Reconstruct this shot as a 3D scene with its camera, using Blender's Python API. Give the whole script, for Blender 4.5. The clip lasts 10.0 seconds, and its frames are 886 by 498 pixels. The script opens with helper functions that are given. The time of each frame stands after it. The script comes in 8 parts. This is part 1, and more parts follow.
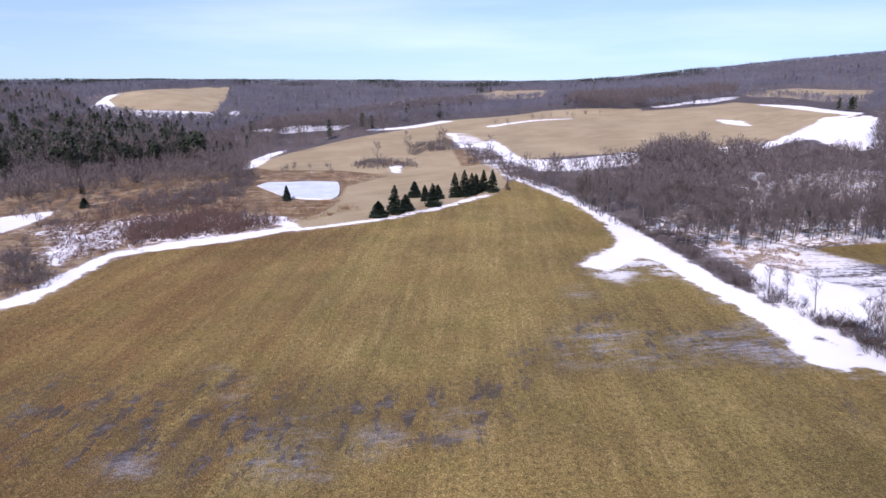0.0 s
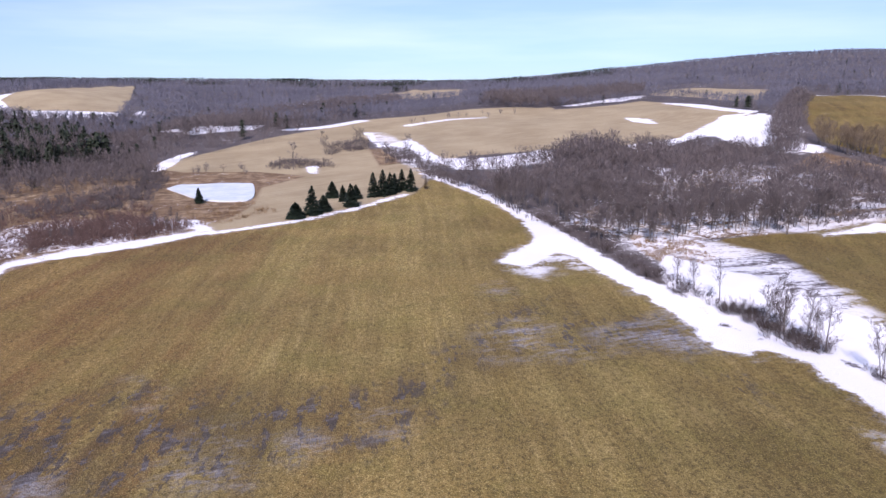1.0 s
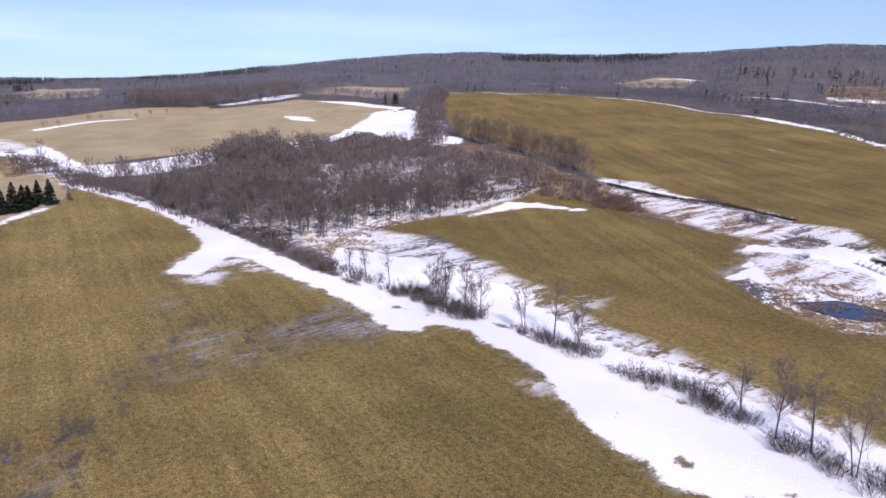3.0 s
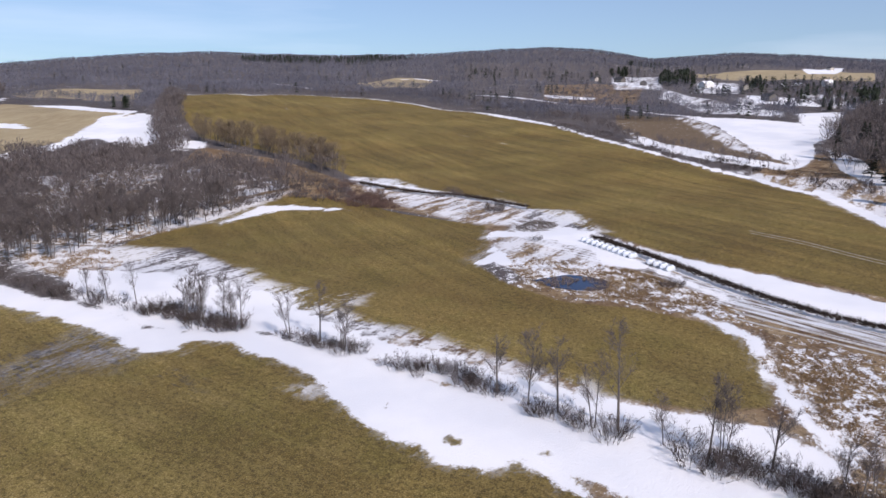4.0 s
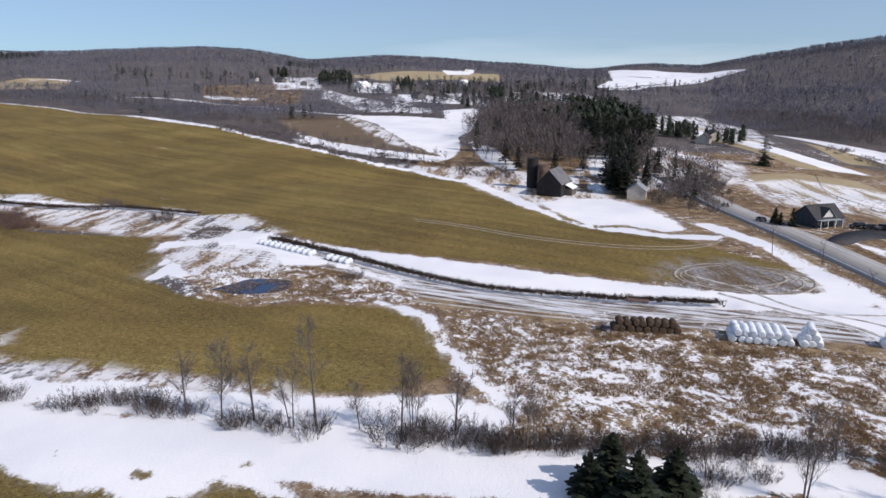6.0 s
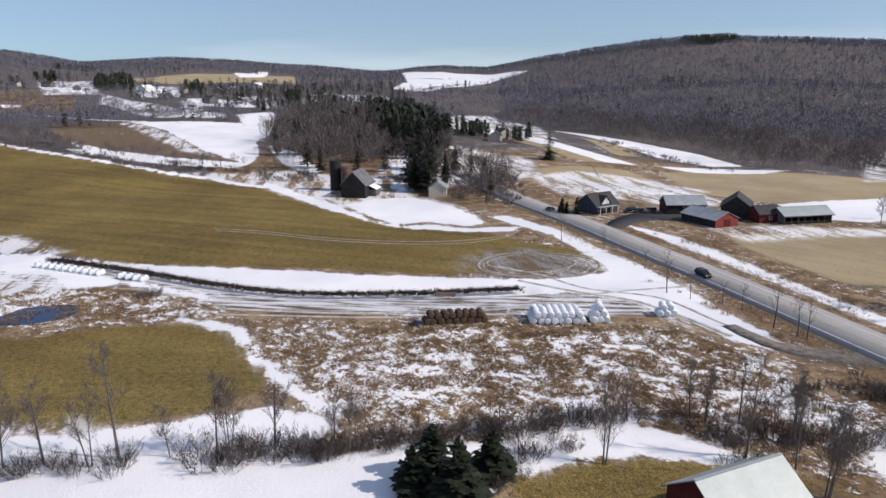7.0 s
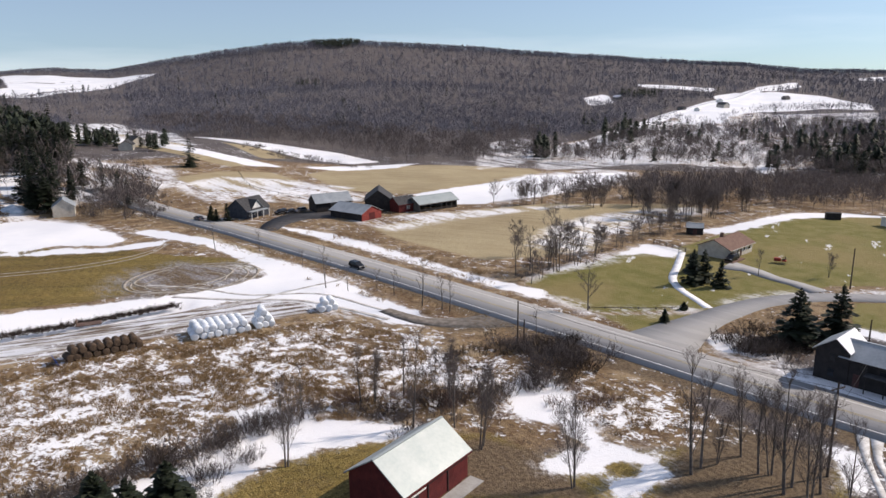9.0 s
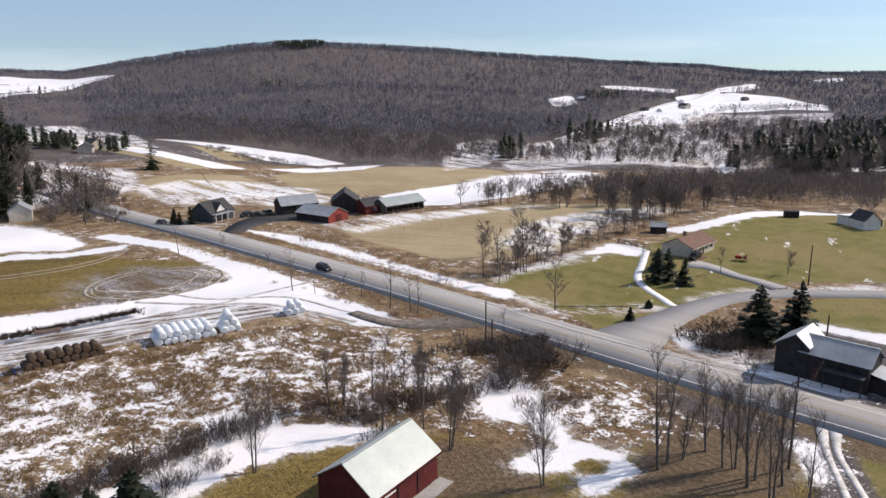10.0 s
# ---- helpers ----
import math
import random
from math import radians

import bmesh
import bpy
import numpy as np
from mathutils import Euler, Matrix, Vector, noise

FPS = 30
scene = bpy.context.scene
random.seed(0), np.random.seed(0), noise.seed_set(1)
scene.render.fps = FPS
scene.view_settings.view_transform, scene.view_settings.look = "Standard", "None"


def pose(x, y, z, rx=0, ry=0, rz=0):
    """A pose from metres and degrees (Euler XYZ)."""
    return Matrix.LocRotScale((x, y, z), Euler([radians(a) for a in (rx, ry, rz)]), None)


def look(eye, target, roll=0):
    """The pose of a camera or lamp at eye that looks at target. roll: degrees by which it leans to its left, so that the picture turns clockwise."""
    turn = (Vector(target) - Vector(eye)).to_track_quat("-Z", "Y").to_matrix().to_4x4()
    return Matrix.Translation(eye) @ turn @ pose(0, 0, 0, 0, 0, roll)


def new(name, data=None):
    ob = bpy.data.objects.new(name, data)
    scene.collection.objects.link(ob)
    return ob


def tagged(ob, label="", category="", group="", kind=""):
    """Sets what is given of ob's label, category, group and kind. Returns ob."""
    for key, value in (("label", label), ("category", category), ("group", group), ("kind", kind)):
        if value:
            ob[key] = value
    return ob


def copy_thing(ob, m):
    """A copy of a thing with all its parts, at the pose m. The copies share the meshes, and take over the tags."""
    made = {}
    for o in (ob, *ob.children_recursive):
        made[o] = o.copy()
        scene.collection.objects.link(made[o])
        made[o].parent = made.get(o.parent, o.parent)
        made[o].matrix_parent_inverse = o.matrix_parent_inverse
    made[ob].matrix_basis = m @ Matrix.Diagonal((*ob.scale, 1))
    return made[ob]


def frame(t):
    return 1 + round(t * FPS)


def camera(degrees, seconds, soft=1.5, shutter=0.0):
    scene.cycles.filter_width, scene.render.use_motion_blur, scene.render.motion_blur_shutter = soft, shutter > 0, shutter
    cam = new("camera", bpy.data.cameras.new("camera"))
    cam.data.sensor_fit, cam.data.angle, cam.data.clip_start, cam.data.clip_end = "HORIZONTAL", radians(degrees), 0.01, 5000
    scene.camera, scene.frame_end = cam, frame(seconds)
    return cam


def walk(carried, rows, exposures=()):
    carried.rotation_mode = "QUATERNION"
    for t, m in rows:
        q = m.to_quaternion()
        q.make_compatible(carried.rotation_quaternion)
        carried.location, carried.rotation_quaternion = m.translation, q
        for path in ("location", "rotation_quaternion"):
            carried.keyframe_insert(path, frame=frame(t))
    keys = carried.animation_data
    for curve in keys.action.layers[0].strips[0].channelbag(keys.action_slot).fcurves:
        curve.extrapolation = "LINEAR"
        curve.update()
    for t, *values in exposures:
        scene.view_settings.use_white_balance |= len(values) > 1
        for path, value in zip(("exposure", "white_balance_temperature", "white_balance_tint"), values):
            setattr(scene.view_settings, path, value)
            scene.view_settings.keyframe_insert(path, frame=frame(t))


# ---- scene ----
# the camera's own exposure drifts as it turns from the pale north to the darker east
EXPOSURES = [(0.0, -0.03, 6300, 33), (2.0, -0.05, 6300, 33), (3.2, -0.20, 6550, 27), (4.3, -0.40, 6650, 20), (6.5, -0.42, 6800, 18), (8.0, -0.34, 7150, 18), (10.0, -0.22, 7280, 18)]
EYE = 46.0
cam = camera(64.1, 10.0)
# seconds, tilt, roll and heading of a camera that hovers and turns
PATH = [
    (0.0, 76.52, 0.25, -0.00),
    (0.5, 76.46, 0.14, -1.39),
    (1.0, 76.44, 0.15, -6.64),
    (1.5, 76.43, 0.13, -10.50),
    (2.0, 76.40, 0.12, -14.37),
    (2.5, 76.39, 0.01, -21.83),
    (3.0, 76.32, -0.13, -33.31),
    (3.2, 76.34, -0.15, -38.00),
    (4.3, 76.39, 0.12, -58.19),
    (4.5, 76.42, 0.15, -61.23),
    (5.0, 76.44, 0.19, -66.19),
    (5.2, 76.48, 0.03, -68.41),
    (6.3, 76.41, 0.19, -84.31),
    (6.5, 76.49, 0.33, -87.58),
    (7.0, 76.49, 0.36, -95.47),
    (7.5, 76.47, 0.43, -102.95),
    (8.0, 76.46, 0.45, -110.49),
    (8.5, 76.44, 0.49, -117.98),
    (9.0, 76.46, 0.68, -123.62),
    (9.5, 76.49, 0.65, -126.23),
    (10.0, 76.53, 0.67, -126.33),
]
walk(cam, [(t, pose(0.0, 0.0, EYE, tilt, roll, turn)) for t, tilt, roll, turn in PATH], EXPOSURES)

# ---------------------------------------------------------------- sky and sun
SUN_BEARING, SUN_HEIGHT = 198.0, 38.0
world = bpy.data.worlds.new("sky")
scene.world = world
world.use_nodes = True
wn, wl = world.node_tree.nodes, world.node_tree.links
sky = wn.new("ShaderNodeTexSky")
sky.sky_type, sky.sun_disc = "NISHITA", False
sky.sun_elevation, sky.sun_rotation = radians(SUN_HEIGHT), radians(SUN_BEARING)
sky.altitude, sky.air_density, sky.dust_density, sky.ozone_density = 300, 1.0, 0.9, 3.0
# thin high cloud, stretched along the horizon
place = wn.new("ShaderNodeTexCoord")
# clear cold air: the pale band low over the horizon stays thin
lift = wn.new("ShaderNodeVectorMath")
lift.operation, lift.inputs[1].default_value = "ADD", (0, 0, 0.045)
even = wn.new("ShaderNodeVectorMath")
even.operation = "NORMALIZE"
wl.new(place.outputs["Generated"], lift.inputs[0])
wl.new(lift.outputs["Vector"], even.inputs[0])
wl.new(even.outputs["Vector"], sky.inputs["Vector"])
squash = wn.new("ShaderNodeMapping")
squash.inputs["Scale"].default_value = (1.0, 1.0, 9.0)
wisps = wn.new("ShaderNodeTexNoise")
wisps.inputs["Scale"].default_value, wisps.inputs["Detail"].default_value = 1.6, 6
thin = wn.new("ShaderNodeMapRange")
thin.inputs["From Min"].default_value, thin.inputs["From Max"].default_value = 0.54, 0.82
thin.inputs["To Min"].default_value, thin.inputs["To Max"].default_value = 0.12, 0.32
veil = wn.new("ShaderNodeMix")
veil.data_type = "RGBA"
veil.inputs["B"].default_value = (17.0, 18.6, 20.6, 1)
wl.new(place.outputs["Generated"], squash.inputs["Vector"])
wl.new(squash.outputs["Vector"], wisps.inputs["Vector"])
wl.new(wisps.outputs["Fac"], thin.inputs["Value"])
wl.new(thin.outputs["Result"], veil.inputs["Factor"])
cool = wn.new("ShaderNodeMix")
cool.data_type, cool.blend_type = "RGBA", "MULTIPLY"
cool.inputs["Factor"].default_value, cool.inputs["B"].default_value = 1.0, (0.95, 1.29, 1.50, 1)
wl.new(sky.outputs["Color"], cool.inputs["A"])
wl.new(cool.outputs["Result"], veil.inputs["A"])
wl.new(veil.outputs["Result"], wn["Background"].inputs["Color"])
wn["Background"].inputs["Strength"].default_value = 0.094

sun = new("sun", bpy.data.lights.new("sun", "SUN"))
sun.data.energy, sun.data.angle, sun.data.color = 4.95, radians(0.53), (1.0, 0.95, 0.87)
b, h = radians(SUN_BEARING), radians(SUN_HEIGHT)
sun.matrix_world = look((0, 0, 200), (-math.sin(b) * math.cos(h) * 100, -math.cos(b) * math.cos(h) * 100, 200 - 100 * math.sin(h)))

# ---------------------------------------------------------------- the lie of the land
# Distance and height along rays from the middle of the home field, by compass bearing (0 is +y, clockwise).
LIE = {}
LIE[-31] = [(200, 0), (290, -3), (480, -4), (850, 9), (1400, 27)]
LIE[-21] = [(220, 0), (300, 0), (480, -2), (620, 3), (800, 13), (1000, 34), (1300, 37)]
LIE[-12] = [(310, 0), (430, 4), (520, 10), (700, 8), (1300, 19)]
LIE[0] = [(300, 1), (430, 6), (600, 12), (1000, 16)]
LIE[14] = [(260, 1), (350, 4), (450, 9), (650, 17), (800, 22), (1100, 29)]
LIE[27] = [(250, 0), (430, 4), (620, 20), (850, 30), (1300, 44)]
LIE[38] = [(250, 0), (390, 6), (700, 29), (800, 29), (1300, 46)]
LIE[57] = [(240, 0), (330, 0), (600, 16), (680, 15), (850, 26), (1500, 56)]
LIE[76] = [(330, 0), (420, 7), (560, 14), (750, 23), (1400, 54)]
LIE[88] = [(290, 0), (380, 5), (700, 19), (1200, 37)]
LIE[102] = [(280, 0), (370, 4), (480, 6), (650, 6), (1000, 23)]
LIE[120] = [(250, 0), (370, -3), (450, -5), (550, -1), (750, 11), (1050, 36)]
LIE[136] = [(270, 0), (430, -7), (520, -6), (850, 7), (1200, 36)]
LIE[155] = [(250, 0), (400, -8), (600, -2), (900, 5), (1300, 20)]
LIE[200] = [(300, 0), (1000, 12)]
LIE[300] = [(300, 0), (1000, 12)]
# bearing, angle of the wooded skyline above eye level, distance of its ridge
RIDGE = [(-60, 0.3, 3000), (-16, 0.1, 3000), (-6, 0.03, 3000), (5, -0.12, 3000), (9.6, -0.08, 2950), (13.9, 0.19, 2900),
         (18.2, 0.62, 2800), (26.8, 1.48, 2700), (31.2, 1.8, 2600), (35.5, 1.96, 2550), (43.2, 1.74, 2500), (50, 1.8, 2500),
         (54, 1.95, 2500), (58.2, 2.23, 2500), (62.5, 2.32, 2500), (65.2, 2.14, 2550), (69, 1.4, 2600), (75.4, 1.8, 2600), 
         (86, 1.1, 2600), (90.6, 0.67, 2500), (95, 1.18, 2300), (99, 0.95, 2000), (102, 1.55, 1850), (108, 2.54, 1650), (112.3, 3.0, 1600),
         (117, 3.12, 1600), (124.5, 2.7, 1600), (132, 2.0, 1650), (140, 1.32, 1720), (146, 1.0, 1800),
         (149.7, 0.45, 1900), (155.2, 0.27, 2050), (200, 0.3, 2500)]
SPAN = math.radians(1.0)
RADII = np.concatenate([[0.0], np.geomspace(22.0, 4850.0, 500)])
BEARINGS = np.unique(np.concatenate([np.arange(-44, 172, 0.5), np.arange(172, 317, 4.0)]))


def ease(v):
    v = np.clip(v, 0, 1)
    return v * v * (3 - 2 * v)


def lay_out_heights():
    keys = sorted(LIE)
    prof = np.array([np.interp(RADII, *zip(*([(0, 0), (150, 0)] + LIE[k]))) for k in keys])
    keys, prof = np.array(keys + [keys[0] + 360]), np.vstack([prof, prof[:1]])
    z = np.empty((len(BEARINGS), len(RADII)))
    rb, re, rr = (np.array(c, float) for c in zip(*RIDGE))
    for i, b in enumerate(BEARINGS):
        bb = b if b >= keys[0] else b + 360
        j = min(np.searchsorted(keys, bb, "right") - 1, len(keys) - 2)
        w = ease((bb - keys[j]) / (keys[j + 1] - keys[j]))
        near = prof[j] * (1 - w) + prof[j + 1] * w
        top_r = np.interp(b, rb, rr)
        top_z = EYE + top_r * math.tan(math.radians(np.interp(b, rb, re))) - 9.0
        start = min(1100.0, 0.68 * top_r)
        w = np.clip((RADII - start) / (top_r - start), 0, 1)
        rise = near + (top_z - np.interp(top_r, RADII, near)) * w ** 1.25
        z[i] = np.where(RADII <= top_r, rise, top_z - (RADII - top_r) * 0.035)
    for _ in range(6):
        z[:, 1:-1] = 0.25 * z[:, :-2] + 0.5 * z[:, 1:-1] + 0.25 * z[:, 2:]
    for _ in range(3):
        z = 0.25 * np.roll(z, 1, 0) + 0.5 * z + 0.25 * np.roll(z, -1, 0)
    x = np.sin(np.radians(BEARINGS))[:, None] * RADII
    y = np.cos(np.radians(BEARINGS))[:, None] * RADII
    roll = np.sin(x / 37 + 1.3) * np.sin(y / 29) + 0.7 * np.sin(x / 71 - y / 53)
    z += roll * np.clip((np.hypot(x, y) - 120) / 600, 0, 1) * 1.2
    return x, y, z


GX, GY, GZ = lay_out_heights()


def ground_z(x, y):
    """Height of the ground at x, y (numbers or arrays)."""
    x, y = np.asarray(x, float), np.asarray(y, float)
    r, b = np.hypot(x, y), np.degrees(np.arctan2(x, y))
    b = np.where(b < BEARINGS[0], b + 360, b)
    i = np.interp(b, np.append(BEARINGS, BEARINGS[0] + 360), np.arange(len(BEARINGS) + 1))
    j = np.clip(np.interp(r, RADII, np.arange(len(RADII))), 0, len(RADII) - 1.001)
    i0, j0 = np.floor(i).astype(int), np.floor(j).astype(int)
    u, v, n = i - i0, j - j0, len(BEARINGS)
    a, c = GZ[i0 % n], GZ[(i0 + 1) % n]
    k = np.arange(a.shape[0]) if np.ndim(i0) else None
    if k is None:
        return float((a[j0] * (1 - v) + a[j0 + 1] * v) * (1 - u) + (c[j0] * (1 - v) + c[j0 + 1] * v) * u)
    return (a[k, j0] * (1 - v) + a[k, j0 + 1] * v) * (1 - u) + (c[k, j0] * (1 - v) + c[k, j0 + 1] * v) * u

# ---------------------------------------------------------------- materials
class Paint:
    """A node material, built step by step."""

    def __init__(self, name, rough=0.8, metal=0.0):
        self.mat = bpy.data.materials.new(name)
        self.mat.use_nodes = True
        self.tree = self.mat.node_tree
        self.out = self.tree.nodes["Principled BSDF"]
        self.out.inputs["Roughness"].default_value, self.out.inputs["Metallic"].default_value = rough, metal
        self.out.inputs["Specular IOR Level"].default_value = 0.3
        self.where = self.node("ShaderNodeNewGeometry").outputs["Position"]

    def node(self, kind):
        return self.tree.nodes.new(kind)

    def put(self, socket, value):
        if isinstance(value, bpy.types.NodeSocket):
            self.tree.links.new(value, socket)
        elif isinstance(value, tuple) and len(value) == 3 and socket.type == "RGBA":
            socket.default_value = (*value, 1)
        else:
            socket.default_value = value

    def noise(self, scale, detail=3.0, rough=0.55, where=None, stretch=None, turn=0.0):
        n = self.node("ShaderNodeTexNoise")
        at = where or self.where
        if stretch:
            m = self.node("ShaderNodeMapping")
            m.vector_type = "TEXTURE"
            m.inputs["Scale"].default_value, m.inputs["Rotation"].default_value = tuple(1 / k for k in stretch), (0, 0, radians(turn))
            self.put(m.inputs["Vector"], at)
            at = m.outputs["Vector"]
        self.put(n.inputs["Vector"], at)
        n.inputs["Scale"].default_value, n.inputs["Detail"].default_value, n.inputs["Roughness"].default_value = scale, detail, rough
        return n.outputs["Fac"]

    def local(self):
        return self.node("ShaderNodeTexCoord").outputs["Object"]

    def attr(self, name):
        n = self.node("ShaderNodeAttribute")
        n.attribute_name = name
        return n.outputs["Fac"]

    def math(self, op, a, c=0.0, d=0.0):
        n = self.node("ShaderNodeMath")
        n.operation = op
        self.put(n.inputs[0], a)
        self.put(n.inputs[1], c)
        self.put(n.inputs[2], d)
        return n.outputs[0]

    def step(self, v, lo, hi, to_lo=0.0, to_hi=1.0):
        n = self.node("ShaderNodeMapRange")
        n.interpolation_type = "SMOOTHSTEP"
        self.put(n.inputs["Value"], v)
        for key, value in (("From Min", lo), ("From Max", hi), ("To Min", to_lo), ("To Max", to_hi)):
            self.put(n.inputs[key], value)
        return n.outputs["Result"]

    def mix(self, fac, a, c, mode="MIX"):
        n = self.node("ShaderNodeMix")
        n.data_type, n.blend_type = "RGBA", mode
        self.put(n.inputs["Factor"], fac)
        self.put(n.inputs["A"], a)
        self.put(n.inputs["B"], c)
        return n.outputs["Result"]

    def vary(self, per_island=False):
        return self.node("ShaderNodeNewGeometry").outputs["Random Per Island"] if per_island else self.node("ShaderNodeObjectInfo").outputs["Random"]

    def colour(self, value):
        self.put(self.out.inputs["Base Color"], value)

    def bump(self, height, strength, distance):
        n = self.node("ShaderNodeBump")
        n.inputs["Strength"].default_value, n.inputs["Distance"].default_value = strength, distance
        self.put(n.inputs["Height"], height)
        self.put(self.out.inputs["Normal"], n.outputs["Normal"])
        return self

    def thin(self, share):
        """Fine twigs and needles let part of the light through."""
        n, m = self.node("ShaderNodeBsdfTranslucent"), self.node("ShaderNodeMixShader")
        links = self.out.inputs["Base Color"].links
        self.put(n.inputs["Color"], links[0].from_socket)
        m.inputs[0].default_value = share
        self.tree.links.new(self.out.outputs[0], m.inputs[1])
        self.tree.links.new(n.outputs[0], m.inputs[2])
        self.tree.links.new(m.outputs[0], self.tree.nodes["Material Output"].inputs["Surface"])


def plain(name, low, high, scale=3.0, rough=0.8, metal=0.0, island=False, random_shift=0.0, bump=0.0, stretch=None, thin=0.0):
    """Two tones over a coarse and a fine noise, with a shift from thing to thing."""
    p = Paint(name, rough, metal)
    at = p.local()
    f = p.math("ADD", p.math("MULTIPLY", p.noise(scale, 4, where=at, stretch=stretch), 0.7), p.math("MULTIPLY", p.noise(scale * 7, 3, where=at), 0.3))
    c = p.mix(p.step(f, 0.3, 0.7), low, high)
    if random_shift:
        k = p.step(p.vary(island), 0, 1, 1 - random_shift, 1 + random_shift)
        n = p.node("ShaderNodeVectorMath")
        n.operation = "SCALE"
        p.put(n.inputs[0], c)
        p.put(n.inputs["Scale"], k)
        c = n.outputs["Vector"]
    p.colour(c)
    if bump:
        p.bump(f, bump, 0.03)
    if thin:
        p.thin(thin)
    return p.mat


def make_ground_paint():
    p = Paint("ground", 0.9)
    coarse, mid, fine = p.noise(0.035, 4), p.noise(0.22, 4), p.noise(1.6, 5, 0.65)
    tuft = p.noise(4.2, 4, 0.65)
    edge = p.math("ADD", p.math("MULTIPLY", p.math("SUBTRACT", mid, 0.5), 7.0), p.math("MULTIPLY", p.math("SUBTRACT", fine, 0.5), 4.0))
    small = p.math("ADD", p.math("MULTIPLY", p.math("SUBTRACT", fine, 0.5), 2.2), p.math("MULTIPLY", p.math("SUBTRACT", mid, 0.5), 1.6))
    split = p.node("ShaderNodeSeparateXYZ")
    p.put(split.inputs[0], p.where)
    east = p.step(split.outputs["X"], 95.0, 150.0)

    def inside(name, ragged, soft):
        v = p.math("ADD", p.attr(name), ragged)
        return p.step(v, -soft, soft)

    def lay(amount, c, tone):
        return p.mix(amount, c, tone)

    # leaf litter and dead weeds, base tone cooled to carry distant haze
    c = p.mix(p.step(coarse, 0.35, 0.65), (0.074, 0.067, 0.073), (0.112, 0.098, 0.098))
    c = lay(p.math("MULTIPLY", p.step(fine, 0.4, 0.7), 0.7), c, (0.165, 0.132, 0.108))
    # dead marsh weeds: rust and straw in clumps
    weeds = p.mix(p.step(p.noise(0.13, 5, 0.65), 0.38, 0.62), (0.23, 0.150, 0.080), (0.38, 0.285, 0.175))
    weeds = lay(p.math("MULTIPLY", p.step(p.noise(0.05, 4), 0.45, 0.62), 0.6), weeds, (0.13, 0.072, 0.036))
    weeds = lay(p.math("MULTIPLY", p.step(mid, 0.46, 0.60), 0.85), weeds, (0.115, 0.066, 0.035))
    weeds = lay(p.math("MULTIPLY", p.step(fine, 0.5, 0.62), 0.75), weeds, (0.32, 0.22, 0.115))
    weeds = lay(p.math("MULTIPLY", p.step(p.noise(0.9, 5, 0.7), 0.53, 0.62), 0.7), weeds, (0.060, 0.038, 0.024))
    c = lay(inside("weeds", small, 1.5), c, weeds)
    # stubble
    tan = p.mix(p.step(coarse, 0.3, 0.7), (0.305, 0.24, 0.138), (0.415, 0.34, 0.205))
    rows = p.noise(0.5, 4, 0.6, stretch=(0.06, 1.0, 1.0), turn=35)
    tan = lay(p.math("MULTIPLY", p.step(rows, 0.42, 0.68), 0.55), tan, (0.46, 0.385, 0.245))
    tan = lay(p.math("MULTIPLY", p.step(fine, 0.5, 0.7), 0.5), tan, (0.20, 0.14, 0.08))
    c = lay(inside("tan", small, 1.2), c, tan)
    # winter hay grass: brown and olive, combed along the mowing
    hay = p.mix(p.step(coarse, 0.34, 0.66), (0.182, 0.130, 0.044), (0.244, 0.196, 0.074))
    swath = p.noise(0.16, 4, 0.6, stretch=(1.0, 0.03, 1.0))
    comb = p.noise(0.55, 5, 0.72, stretch=(1.0, 0.10, 1.0))
    across = p.noise(0.22, 5, 0.65, stretch=(0.06, 1.0, 1.0), turn=64)
    hay = lay(p.math("MULTIPLY", p.step(swath, 0.42, 0.62), p.step(east, 0, 1, 0.55, 0.0)), hay, (0.135, 0.092, 0.028))
    hay = lay(p.math("MULTIPLY", p.step(comb, 0.48, 0.68), p.step(east, 0, 1, 0.65, 0.0)), hay, (0.315, 0.240, 0.105))
    hay = lay(p.math("MULTIPLY", p.step(across, 0.45, 0.68), p.step(east, 0, 1, 0.0, 0.6)), hay, (0.15, 0.128, 0.034))
    hay = lay(p.math("MULTIPLY", p.step(p.noise(0.018, 4, 0.6), 0.44, 0.60), p.step(east, 0, 1, 0.34, 0.3)), hay, (0.205, 0.125, 0.042))
    west = p.math("MULTIPLY", p.step(split.outputs["X"], 25.0, -45.0), p.step(p.noise(0.09, 5, 0.66, stretch=(1.0, 0.10, 1.0), turn=-8), 0.44, 0.60))
    hay = lay(p.math("MULTIPLY", west, 0.8), hay, (0.150, 0.082, 0.030))
    hay = lay(p.math("MULTIPLY", p.step(p.noise(0.06, 5, 0.7), 0.48, 0.64), 0.6), hay, (0.145, 0.122, 0.032))
    hay = lay(p.math("MULTIPLY", p.step(fine, 0.49, 0.60), 0.68), hay, (0.110, 0.082, 0.024))
    hay = lay(p.math("MULTIPLY", p.step(p.noise(0.75, 4, 0.6), 0.54, 0.64), 0.6), hay, (0.092, 0.070, 0.022))
    hay = lay(p.math("MULTIPLY", p.step(tuft, 0.52, 0.62), 0.75), hay, (0.066, 0.046, 0.018))
    hay = lay(p.math("MULTIPLY", p.step(tuft, 0.46, 0.36), 0.7), hay, (0.36, 0.285, 0.14))
    clod = p.noise(1.5, 6, 0.74, stretch=(1.0, 0.6, 1.0))
    hay = lay(p.math("MULTIPLY", p.step(clod, 0.52, 0.64), 0.75), hay, (0.060, 0.043, 0.014))
